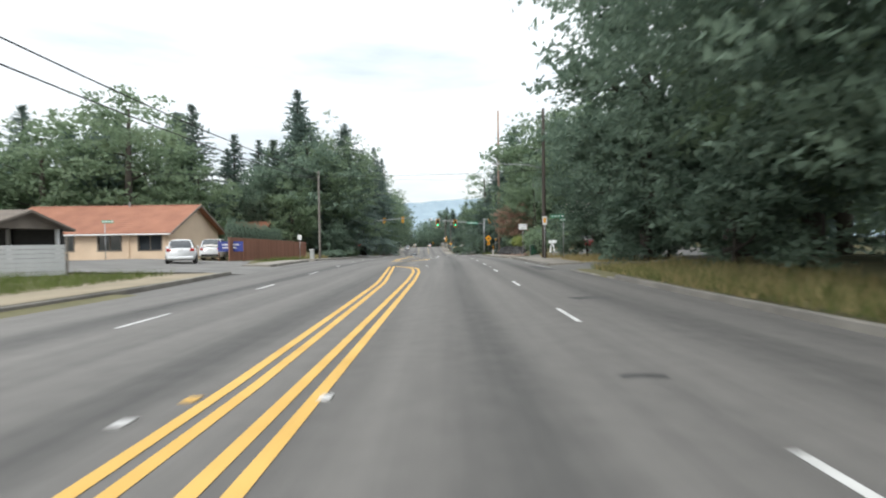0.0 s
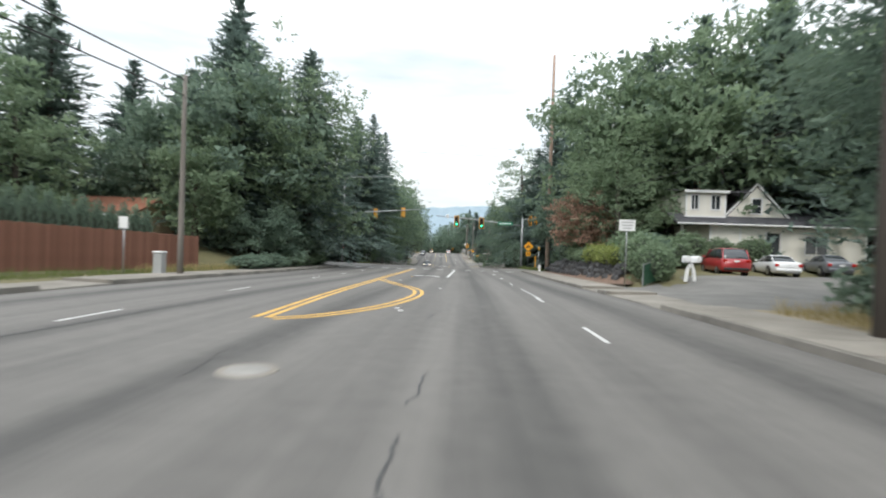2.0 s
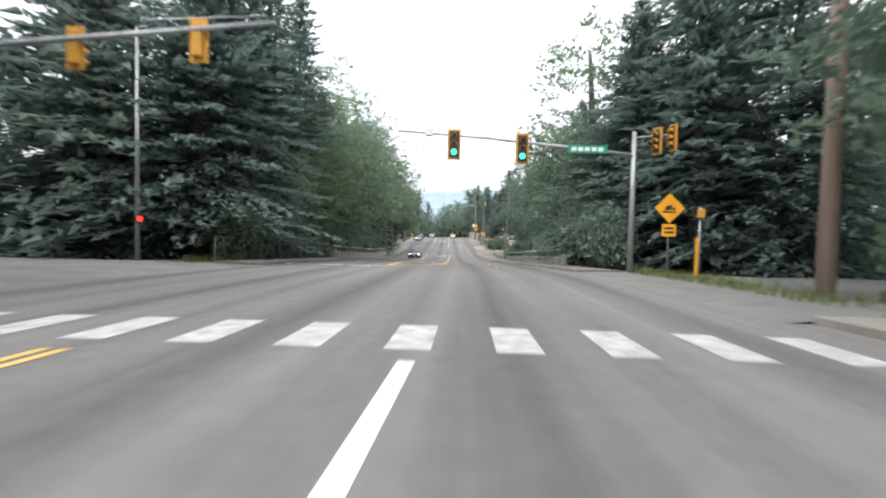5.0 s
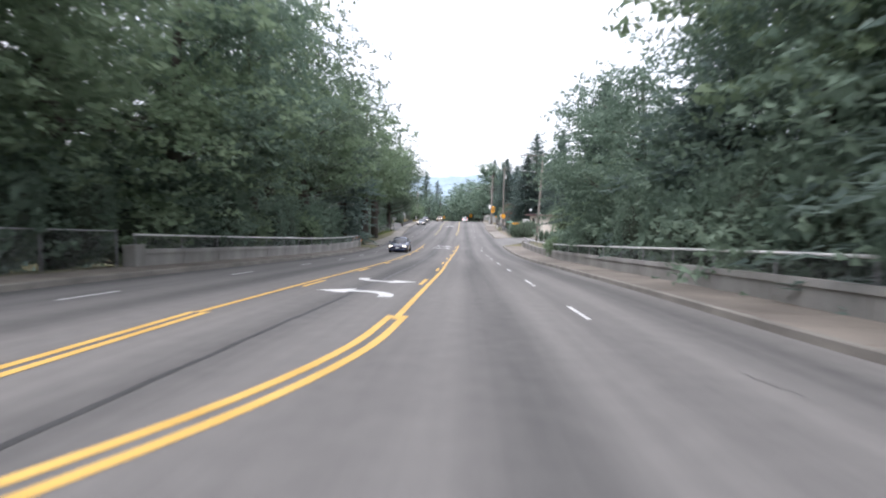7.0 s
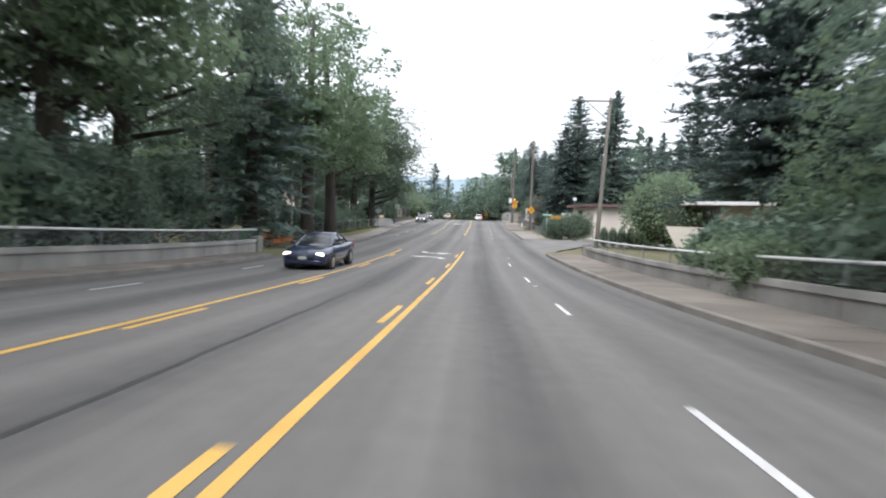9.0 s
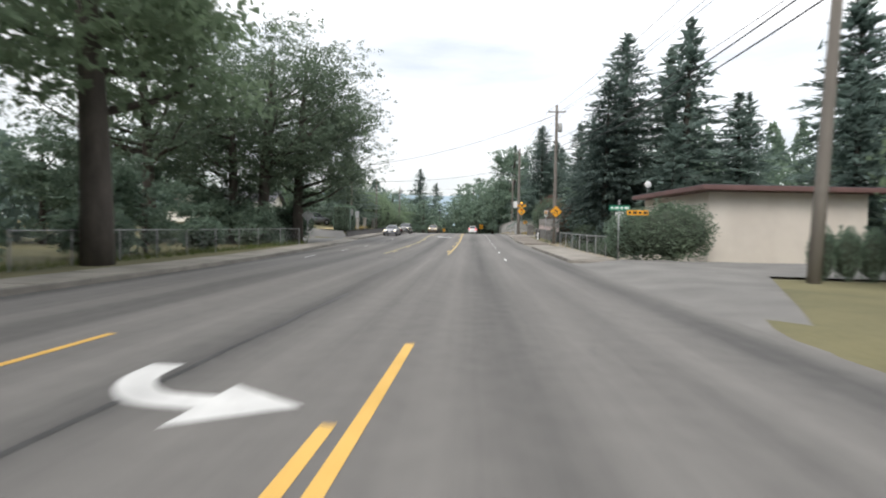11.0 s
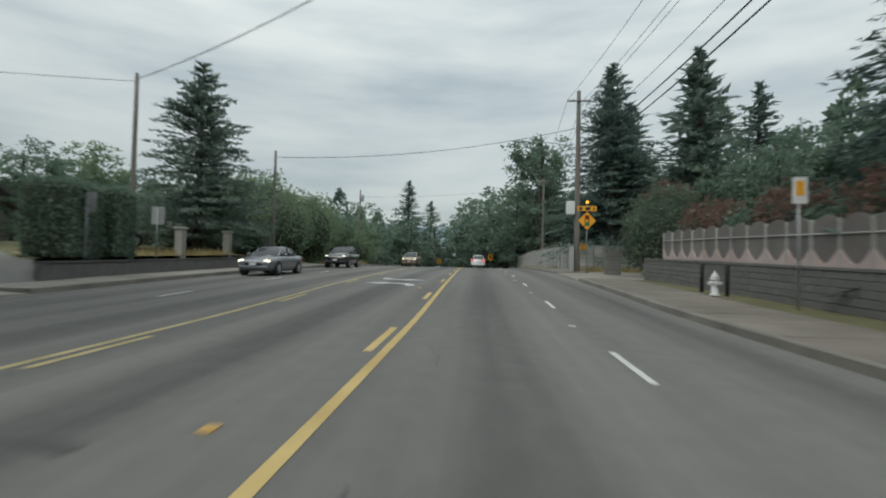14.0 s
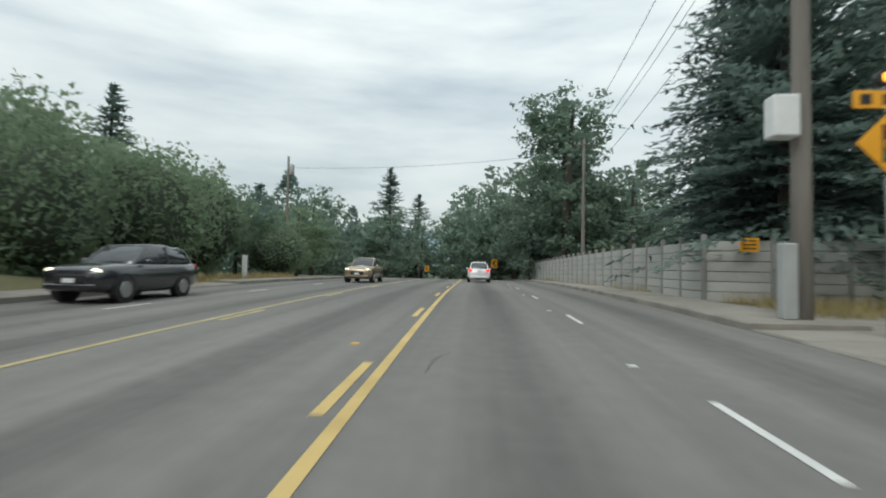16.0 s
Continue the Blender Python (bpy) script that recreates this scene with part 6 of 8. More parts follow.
def gable_roof(root, x0, x1, y0, y1, z, rise, mat, along="x", over=0.4, thick=0.12, fascia="trim", rows=14):
    """A ridge cap with two slopes of shingle courses that step down from it."""
    flip = along != "x"
    a0, a1, b0, b1 = (y0, y1, x0, x1) if flip else (x0, x1, y0, y1)
    half, mid = (b1 - b0) / 2 + over, (b0 + b1) / 2
    drop = -rise * over / ((b1 - b0) / 2)

    def put(run):
        return [(q, p, h) if flip else (p, q, h) for p, q, h in run]

    lo, hi = a0 - over, a1 + over
    ridge = z + rise + 0.05
    roof = part("roof", Shape().add(put([(p, mid + e, ridge - g) for p in (lo, hi) for e, g in ((-0.14, 0.06), (0, 0), (0.14, 0.06), (0, 0.12))]), [(0, 1, 5, 4), (1, 2, 6, 5), (2, 3, 7, 6), (3, 0, 4, 7), (3, 2, 1, 0), (4, 5, 6, 7)]), M[mat], root)
    for sgn in (-1, 1):
        for k in range(rows):
            t0, t1 = k / rows, (k + 1) / rows
            ba, bb = mid + sgn * half * (1 - t0), mid + sgn * half * (1 - t1)
            za, zb = z + drop + (rise - drop) * t0, z + drop + (rise - drop) * t1
            vs = [(lo, ba, za + 0.035), (hi, ba, za + 0.035), (hi, bb, zb + 0.012), (lo, bb, zb + 0.012), (lo, ba, za - thick), (hi, ba, za - thick), (hi, bb, zb - thick), (lo, bb, zb - thick)]
            part("shingle_course", Shape().add(put(vs), [(0, 1, 2, 3), (4, 7, 6, 5), (0, 4, 5, 1), (1, 5, 6, 2), (2, 6, 7, 3), (3, 7, 4, 0)]), M[mat], roof)
    return roof


def orange_roof_house():
    d, y = -28.2, 47.4
    root = thing("bungalow", stand(d, y), "single-storey beige bungalow with an orange shingle roof", "house")
    w = [(-7.4, -5.8, 0.85, 2.05), (-3.6, -1.8, 0.85, 2.05), (0.3, 2.2, 0.85, 2.05), (3.7, 5.6, 0.85, 2.05)]
    x0, x1, y0, y1 = -8.5, 6.2, -4.7, 4.7
    wall_slab(root, "wall", x0, x1, -0.4, 2.55, y0, "beige", w)
    part("wall", Shape().box(x0, x1, y1 - 0.18, y1, -0.4, 2.55), M["beige"], root)
    part("wall", Shape().box(x0, x0 + 0.18, y0 + 0.18, y1 - 0.18, -0.4, 2.55), M["beige"], root)
    g = Shape().prism([(y0 + 0.18, -0.4), (y1 - 0.18, -0.4), (y1 - 0.18, 2.55), (0, 4.75), (y0 + 0.18, 2.55)], x1 - 0.18, x1, "x")
    part("gable_wall", g, M["beige"], root)
    for a in w:
        window(root, *a, y0, 1, trim="roof_brown")
    gable_roof(root, x0, x1, y0, y1, 2.55, 2.35, "roof_red", "x", 0.55)
    part("gutter", Shape().box(x0 - 0.5, x1 + 0.5, y0 - 0.62, y0 - 0.5, 2.1, 2.22, 0.02), M["trim"], root)
    for x in (2.9, 5.98):
        part("downpipe", Shape().box(x - 0.05, x + 0.05, y0 - 0.1, y0 - 0.02, -0.2, 2.3, 0.01), M["beige"], root)
    part("band", Shape().box(x0 - 0.01, x1 + 0.01, y0 - 0.03, y0 - 0.003, -0.2, 0.05), M["roof_brown"], root)
    for q in (-1, 1):
        part("bargeboard", Shape().prism([(q * 5.3, 2.1), (q * 5.3, 2.3), (0, 4.95), (0, 4.75)], x1 + 0.56, x1 + 0.62, "x"), M["roof_brown"], root)
    part("vent", Shape().tube([(0.3, -0.3, 4.7), (0.3, -0.3, 5.2)], [0.07, 0.07], 8), M["steel"], root)


def brown_roof_shed():
    root = thing("carport", stand(-26.6, 29.5), "low open carport with a brown-grey shingle roof on posts", "carport")
    for x in (-5.5, -2.6, 0.3, 3.4):
        for yy in (-2.6, 2.6):
            part("post", Shape().box(x - 0.09, x + 0.09, yy - 0.09, yy + 0.09, -0.4, 2.1, 0.01), M["trim"], root)
    part("beam", Shape().box(-6.2, 3.9, -2.7, -2.5, 1.95, 2.15, 0.01), M["trim"], root)
    part("back_wall", Shape().box(-6.0, 3.6, 2.72, 2.86, -0.4, 2.05), M["black"], root, "dark board back wall")
    for x in (-6.0, 3.5):
        part("gable_board", Shape().prism([(-3.0, 2.05), (3.0, 2.05), (0, 3.0)], x, x + 0.1, "x"), M["roof_brown"], root)
    gable_roof(root, -6.0, 3.6, -3.0, 3.0, 2.15, 0.95, "roof_brown", "x", 0.4, rows=8)


def metal_fence():
    root = thing("metal_fence", stand(-14.6, 21.3, 25), "pale grey corrugated metal fence with a steel post", "fence")
    z = 0.1
    made = None
    for k in range(7):
        s = Shape().prism([(-0.03, 0), (0.03, 0.05), (0.03, 0.13), (-0.03, 0.175)][:4], -7.5, -0.05, "x")
        ob = part("panel", made or s.mesh("panel", M["sign_back"]), None, root)
        made = ob.data
        ob.location = (0, 0, z)
        z += 0.185
    for x in (-7.5, -5.0, -2.5, 0.0):
        part("post", Shape().tube([(x, 0.05, -0.3), (x, 0.05, 1.75)], [0.045, 0.045], 10), M["pole_wood"], root)


def wood_fence(d0, y0, d1, y1, h, name_label):
    a, b = on_ground(d0, y0), on_ground(d1, y1)
    v = b - a
    ln = v.xy.length
    root = thing("wood_fence", pose(*a, 0, 0, math.degrees(math.atan2(v.y, v.x))), name_label, "fence")
    rise = v.z / ln
    n = int(ln / 0.16)
    boards = []
    for k in range(4):
        boards.append(Shape().box(0.004, 0.148, -0.012, 0.012, 0, h + (-0.02, 0, 0.015, 0.005)[k], 0.004).mesh("board", M["fence_red"]))
    for i in range(n):
        ob = part("board", boards[(i * 7) % 4], None, root)
        ob.location = (i * ln / n, 0, rise * i * ln / n + 0.03)
    for i in range(int(ln / 2.4) + 1):
        x = min(i * 2.4, ln - 0.1)
        part("post", Shape().box(x, x + 0.1, 0.015, 0.115, rise * x - 0.3, rise * x + h + 0.05, 0.008), M["fence_red"], root)
    for z in (0.35, h - 0.3):
        part("rail", Shape().add([(0, 0.014, z), (ln, 0.014, z + rise * ln), (ln, 0.014, z + 0.09 + rise * ln), (0, 0.014, z + 0.09), (0, 0.06, z), (ln, 0.06, z + rise * ln), (ln, 0.06, z + 0.09 + rise * ln), (0, 0.06, z + 0.09)], [(0, 1, 2, 3), (4, 7, 6, 5), (0, 4, 5, 1), (3, 2, 6, 7), (0, 3, 7, 4), (1, 5, 6, 2)]), M["fence_red"], root)
    return root


def gable_house():
    root = thing("gabled_house", stand(24.8, 74.2), "pale grey clapboard house with dormer, gable and dark roof", "house")
    x0, x1, y0 = -5.8, 9.5, -2.0
    holes = [(1.4, 2.5, 0.05, 2.1), (4.6, 6.4, 0.4, 1.9)]
    wall_slab(root, "wall", x0 + 2.6, x1, -0.5, 2.75, y0, "greige", holes)
    part("wall", Shape().box(x0 + 2.6, x0 + 2.78, y0 + 0.18, 7.0, -0.5, 2.75), M["greige"], root)
    part("wall", Shape().box(x0, x1, 7.0, 7.18, -0.5, 2.75), M["greige"], root)
    part("wall", Shape().box(x1 - 0.18, x1, y0 + 0.18, 7.0, -0.5, 2.75), M["greige"], root)
    part("porch_post", Shape().box(x0 + 0.3, x0 + 0.45, y0 + 0.1, y0 + 0.25, -0.5, 2.6, 0.01), M["trim"], root)
    siding(root, x0 + 2.6, x1, -0.3, 2.6, y0, "greige", 0.19, holes)
    part("door", Shape().box(1.4, 2.5, y0 + 0.08, y0 + 0.12, 0.05, 2.1, 0.01), M["glass"], root, "dark front door with a white surround")
    for a in (1.28, 2.5):
        part("door_casing", Shape().box(a, a + 0.12, y0 - 0.04, y0 + 0.1, 0.0, 2.2, 0.008), M["trim"], root)
    window(root, *holes[1], y0, 1)
    for x in (x0 + 2.55, x0 + 5.0, x1 - 0.1):
        part("corner_board", Shape().box(x, x + 0.14, y0 - 0.045, y0 - 0.005, -0.3, 2.6, 0.006), M["trim"], root)
    # low dark skirt roof along the front
    s = Shape()
    rows = 7
    for k in range(rows):
        ya, yb = y0 - 0.7 + 2.0 * k / rows, y0 - 0.7 + 2.0 * (k + 1) / rows
        za, zb = 2.72 + 0.9 * k / rows, 2.72 + 0.9 * (k + 1) / rows
        n = 18
        for i in range(n):
            a, b = x0 - 0.4 + 16.1 * i / n, x0 - 0.4 + 16.1 * (i + 1) / n
            s.add([(a, ya, za + 0.03), (b - 0.006, ya, za + 0.03), (b - 0.006, yb, zb + 0.01), (a, yb, zb + 0.01), (a, ya, za - 0.1), (b - 0.006, ya, za - 0.1), (b - 0.006, yb, zb - 0.1), (a, yb, zb - 0.1)], [(0, 1, 2, 3), (4, 7, 6, 5), (0, 4, 5, 1), (1, 5, 6, 2), (2, 6, 7, 3), (3, 7, 4, 0)])
    part("skirt_roof", s, M["roof_grey"], root)
    part("gutter", Shape().box(x0 - 0.4, x1 + 0.8, y0 - 0.82, y0 - 0.71, 2.62, 2.74, 0.02), M["trim"], root)
    # upper gable facing the yard
    gy = y0 + 0.9
    out = [(1.0 - 2.6, 3.4), (1.0 + 2.6, 3.4), (1.0, 6.1)]
    part("gable_wall", Shape().prism(out, gy, gy + 0.18, "y"), M["greige"], root)
    for k in range(12):
        z = 3.45 + k * 0.2
        hw = 2.6 * (6.05 - z - 0.2) / 2.7
        if hw > 0.25:
            for a, b in ([(-hw, -0.5), (0.5, hw)] if 3.5 < z < 5.0 and hw > 0.7 else [(-hw, hw)]):
                part("siding_board", Shape().prism([(gy - 0.03, z), (gy, z), (gy, z + 0.205), (gy - 0.008, z + 0.205)], 1.0 + a, 1.0 + b, "x"), M["greige"], root)
    window(root, 0.62, 1.38, 3.75, 4.95, gy - 0.1, 0, True)
    gable_roof(root, 1.0 - 2.6, 1.0 + 2.6, gy, 7.0, 3.4, 2.7, "roof_grey", "y", 0.06, rows=10)
    for q in (-1, 1):
        part("bargeboard", Shape().prism([(1 + q * 3.0, 2.98), (1 + q * 3.0, 3.2), (1, 6.32), (1, 6.1)], gy - 0.12, gy - 0.06, "y"), M["trim"], root)
    # box dormer beside the gable
    dy = y0 + 0.55
    dh = [(-4.55, -4.0, 3.95, 5.1), (-2.9, -2.2, 3.95, 5.1)]
    wall_slab(root, "dormer_wall", -5.0, -1.75, 3.35, 5.45, dy, "greige", dh)
    part("dormer_side", Shape().box(-1.93, -1.75, dy + 0.18, 5.0, 3.35, 5.45), M["greige"], root)
    part("dormer_side", Shape().box(-5.0, -4.82, dy + 0.18, 5.0, 3.35, 5.45), M["greige"], root)
    siding(root, -5.0, -1.75, 3.35, 5.4, dy, "greige", 0.2, dh)
    for a in dh:
        window(root, *a, dy - 0.05, 1)
    part("dormer_roof", Shape().prism([(dy - 0.35, 5.38), (dy - 0.35, 5.5), (5.0, 6.35), (5.0, 6.2)], -5.3, 0.2, "x"), M["roof_grey"], root)
    part("dormer_fascia", Shape().box(-5.3, -1.6, dy - 0.4, dy - 0.34, 5.3, 5.52, 0.01), M["trim"], root)
    part("dormer_trim", Shape().box(-5.1, -1.7, dy - 0.06, dy - 0.035, 3.28, 3.4, 0.01), M["trim"], root)
    for x in (-5.06, -1.83):
        part("dormer_trim", Shape().box(x, x + 0.13, dy - 0.07, dy - 0.034, 3.4, 5.3, 0.01), M["trim"], root)
    gable_roof(root, 4.6, x1, y0 + 0.7, 7.0, 3.4, 1.6, "roof_grey", "x", 0.3, rows=8)
    c = part("chimney", Shape().box(-1.5, -0.5, 4.0, 5.0, 5.2, 7.0, 0.02), M["brick_red"], root, "red brick chimney")
    part("cap", Shape().box(-1.58, -0.42, 3.92, 5.08, 7.0, 7.1, 0.01), M["concrete"], c)


def balcony_house():
    root = thing("balcony_house", stand(14.75, 202.7, 6, 0.1), "cream lap-sided house with a white balustrade balcony", "house")
    # the low wing stands along the sidewalk
    x0, x1, y0, y1, top = -2.0, 4.5, -4.5, 0.0, 1.84
    part("wall", Shape().box(x0, x1, y0 + 0.02, y1, -1.7, top - 0.06), M["cream"], root)
    siding(root, y0, y1, -1.6, top - 0.1, x0, "cream", 0.14, (), "x")
    part("corner_board", Shape().box(x0 - 0.05, x0 + 0.06, y1 - 0.08, y1 + 0.03, -1.6, top - 0.08, 0.006), M["trim"], root)
    part("corner_board", Shape().box(x0 - 0.05, x0 + 0.06, y0 - 0.05, y0 + 0.06, -1.6, top - 0.08, 0.006), M["trim"], root)
    part("balcony_deck", Shape().box(x0 - 0.25, x1, y0 + 0.02, y1 + 0.2, top - 0.06, top + 0.06, 0.01), M["trim"], root)
    rail_h = 0.98
    for z in (top + 0.12, top + rail_h):
        part("rail", Shape().box(x0 - 0.12, x0 - 0.05, y0, y1 + 0.08, z - 0.03, z + 0.03, 0.008), M["trim"], root)
        part("rail", Shape().box(x0 - 0.05, x1 - 2.0, y1 + 0.02, y1 + 0.09, z - 0.03, z + 0.03, 0.008), M["trim"], root)
    bal = Shape().box(-0.015, 0.015, -0.015, 0.015, 0, rail_h - 0.16).mesh("baluster", M["trim"])
    for k in range(42):
        ob = part("baluster", bal, None, root)
        ob.location = (x0 - 0.085, y0 + 0.06 + k * 0.107, top + 0.14)
    for k in range(38):
        ob = part("baluster", bal, None, root)
        ob.location = (x0 + k * 0.12, y1 + 0.055, top + 0.14)
    for y in (y0 + 0.1, y0 + 1.5, y0 + 3.0, y1 + 0.05):
        part("baluster_post", Shape().box(x0 - 0.13, x0 - 0.03, y - 0.05, y + 0.05, top + 0.06, top + rail_h + 0.06, 0.008), M["trim"], root)
    # upper storey set back, with a flat maroon-edged roof
    ux, uy0, uy1 = -1.9, -12.2, -4.55
    part("upper_wall", Shape().box(ux, 7.0, uy0, uy1, -1.7, 3.5), M["cream"], root)
    part("roof", Shape().box(ux - 0.8, 8.0, uy0 - 0.8, uy1 + 0.3, 3.53, 3.78, 0.02), M["fascia"], root, "flat roof with a maroon fascia")
    part("roof_sheet", Shape().box(ux - 0.7, 7.9, uy0 - 0.7, uy1 + 0.2, 3.784, 3.83), M["roof_grey"], root)
    window_side = part("window", Shape().box(ux - 0.045, ux - 0.035, -8.4, -6.6, 1.9, 3.1), M["glass"], root)
    part("window_casing", Shape().box(ux - 0.06, ux - 0.03, -8.52, -8.4, 1.8, 3.2, 0.005), M["trim"], window_side)
    siding(root, uy0, uy1, -1.2, 3.4, ux, "cream", 0.14, (), "x")
    low = part("window", Shape().box(ux - 0.045, ux - 0.035, -6.6, -5.0, -0.1, 0.35), M["glass"], root)
    part("awning", Shape().prism([(ux - 0.05, 0.42), (ux - 0.05, 0.5), (ux - 0.55, 0.36), (ux - 0.55, 0.3)], -6.8, -4.8, "y"), M["trim"], low)
    dish = part("satellite_dish", Shape().ball((-1.9, -4.9, 4.55), 0.24, 8, (1, 0.25, 1)), M["sign_white"], root, "pale grey satellite dish", True)
    part("mount", Shape().tube([(-1.9, -4.8, 3.75), (-1.9, -4.85, 4.45)], [0.03, 0.03], 8), M["steel"], dish)


def simple_house(d, y, w, dp, h, rise, wallm, roofm, label, turn=0.0, along="x", lift=0.0, wins=()):
    root = thing("house", stand(d, y, turn), label, "house", "roadside houses")
    x0, x1, y0, y1 = -w / 2, w / 2, -dp / 2, dp / 2
    wall_slab(root, "wall", x0, x1, -0.6, h, y0, wallm, wins)
    part("wall", Shape().box(x0, x1, y1 - 0.18, y1, -0.6, h), M[wallm], root)
    for x in (x0, x1 - 0.18):
        part("wall", Shape().box(x, x + 0.18, y0 + 0.18, y1 - 0.18, -0.6, h), M[wallm], root)
    for a in wins:
        window(root, *a, y0, 1)
    if along == "y":
        part("gable_wall", Shape().prism([(x0, h), (x1, h), (0, h + rise)], y0, y0 + 0.18, "y"), M[wallm], root)
    else:
        for x in (x0, x1 - 0.18):
            part("gable_wall", Shape().prism([(y0, h), (y1, h), (0, h + rise)], x, x + 0.18, "x"), M[wallm], root)
    gable_roof(root, x0, x1, y0, y1, h, rise, roofm, along, 0.45, rows=8)
    part("gutter", Shape().box(x0 - 0.4, x1 + 0.4, y0 - 0.56, y0 - 0.46, h - 0.45, h - 0.35, 0.02), M["trim"], root)
    return root


def chain_fence(run, h, label, slats=None, top_rail=True, weave=0.14):
    """Posts, a top rail and woven wire along points (d, y)."""
    pts = [on_ground(*p) for p in run]
    root = thing("chain_link_fence", Matrix.Translation(pts[0]), label, "fence", "chain-link fences")
    o = pts[0]
    for a, b in zip(pts, pts[1:]):
        ln = (b - a).length
        n = max(1, round(ln / 2.6))
        for k in range(n + (b == pts[-1])):
            p = a.lerp(b, k / n) - o
            part("post", Shape().tube([p + Vector((0, 0, -0.3)), p + Vector((0, 0, h + 0.06))], [0.032, 0.032], 8), M["steel"], root)
        if top_rail:
            part("top_rail", Shape().tube([a - o + Vector((0, 0, h)), b - o + Vector((0, 0, h))], [0.022, 0.022], 8), M["steel"], root)
        dirv = (b - a) / ln
        s = Shape()
        side = Vector((-dirv.y, dirv.x, 0)).normalized() * 0.004
        up = Vector((0, 0, 1))
        c = -h
        w = 0.004
        while c < ln:
            for q in (1, -1):
                x_a, x_b = max(0.0, c), min(ln, c + h)
                if x_b - x_a > 0.05:
                    z_a, z_b = (x_a - c), (x_b - c)
                    if q < 0:
                        z_a, z_b = h - z_a, h - z_b
                    p1 = a - o + dirv * x_a + up * z_a
                    p2 = a - o + dirv * x_b + up * z_b
                    off = up * w
                    s.add([p1 - off, p2 - off, p2 + off, p1 + off], [(0, 1, 2, 3)])
            c += weave
        part("wire_mesh", s.mesh("wire_mesh", M["steel"]), None, root)
        if slats:
            n = int(ln / 0.11)
            me = None
            for k in range(n):
                if me is None:
                    me = Shape().box(-0.045, 0.045, -0.004, 0.004, 0.05, h - 0.05).mesh("slat", M[slats])
                ob = part("slat", me, None, root)
                ob.matrix_local = Matrix.Translation(a - o + dirv * (k + 0.5) * ln / n) @ Matrix.Rotation(math.atan2(dirv.y, dirv.x), 4, "Z")
    return root


def parapet(side, a, b, d, label):
    """Bridge side wall: concrete bays between piers, a coping, and a steel rail on posts."""
    root = thing("bridge_parapet", stand(d, a, 0, 0.0), label, "parapet", "bridge parapets")
    o = at(d, a, 0.0)
    y = a
    while y < b:
        y2 = min(y + 3.0, b)
        p, q = at(d, y, 0) - o, at(d, y2, 0) - o
        v = q - p
        rot = Matrix.Rotation(math.atan2(v.y, v.x) - heading(a), 4, "Z")
        base = root.matrix_world.to_3x3().inverted() @ p
        rise = v.z / v.xy.length
        ln = v.xy.length
        s = Shape()
        for x0, x1, w, z0, z1 in ((0.012, ln - 0.012, 0.12, -0.3, 0.62),):
            s.add([(x0, -w, z0 + rise * x0), (x1, -w, z0 + rise * x1), (x1, w, z0 + rise * x1), (x0, w, z0 + rise * x0), (x0, -w, z1 + rise * x0), (x1, -w, z1 + rise * x1), (x1, w, z1 + rise * x1), (x0, w, z1 + rise * x0)], [(0, 1, 2, 3), (4, 7, 6, 5), (0, 4, 5, 1), (1, 5, 6, 2), (2, 6, 7, 3), (3, 7, 4, 0)])
        ob = part("bay", s, M["concrete"], root)
        ob.matrix_local = Matrix.Translation(base) @ rot
        s = Shape()
        s.add([(0.0, -0.17, 0.62), (ln, -0.17, 0.62 + rise * ln), (ln, 0.17, 0.62 + rise * ln), (0, 0.17, 0.62), (0, -0.15, 0.78), (ln, -0.15, 0.78 + rise * ln), (ln, 0.15, 0.78 + rise * ln), (0, 0.15, 0.78)], [(0, 1, 2, 3), (4, 7, 6, 5), (0, 4, 5, 1), (1, 5, 6, 2), (2, 6, 7, 3), (3, 7, 4, 0)])
        ob = part("coping", s, M["concrete"], root)
        ob.matrix_local = Matrix.Translation(base) @ rot
        ob = part("rail_post", Shape().tube([(0.05, 0, 0.75), (0.05, 0, 1.3)], [0.03, 0.03], 8), M["steel"], root)
        ob.matrix_local = Matrix.Translation(base) @ rot
        for z in (1.3,):
            ob = part("rail", Shape().tube([(0, 0, z), (ln, 0, z + rise * ln)], [0.038, 0.038], 8), M["sign_white"], root)
            ob.matrix_local = Matrix.Translation(base) @ rot
        s = Shape()
        for k in range(int(ln / 0.12)):
            x = k * 0.12
            for q2 in (0.5, -0.5):
                z0_, z1_ = (0.79, 1.27) if q2 > 0 else (1.27, 0.79)
                s.add([(x, 0.01, z0_ + rise * x), (x + 0.5, 0.01, z1_ + rise * x), (x + 0.5, 0.01, z1_ + 0.008 + rise * x), (x, 0.01, z0_ + 0.008 + rise * x)], [(0, 1, 2, 3)])
        ob = part("wire_mesh", s.mesh("wire_mesh", M["steel"]), None, root)
        ob.matrix_local = Matrix.Translation(base) @ rot
        y = y2
    for yy in (a, b):
        p = root.matrix_world.to_3x3().inverted() @ (at(d, yy, 0) - o)
        part("end_pier", Shape().box(p.x - 0.25, p.x + 0.25, p.y - 0.3, p.y + 0.3, p.z - 0.3, p.z + 0.95, 0.03), M["concrete"], root)


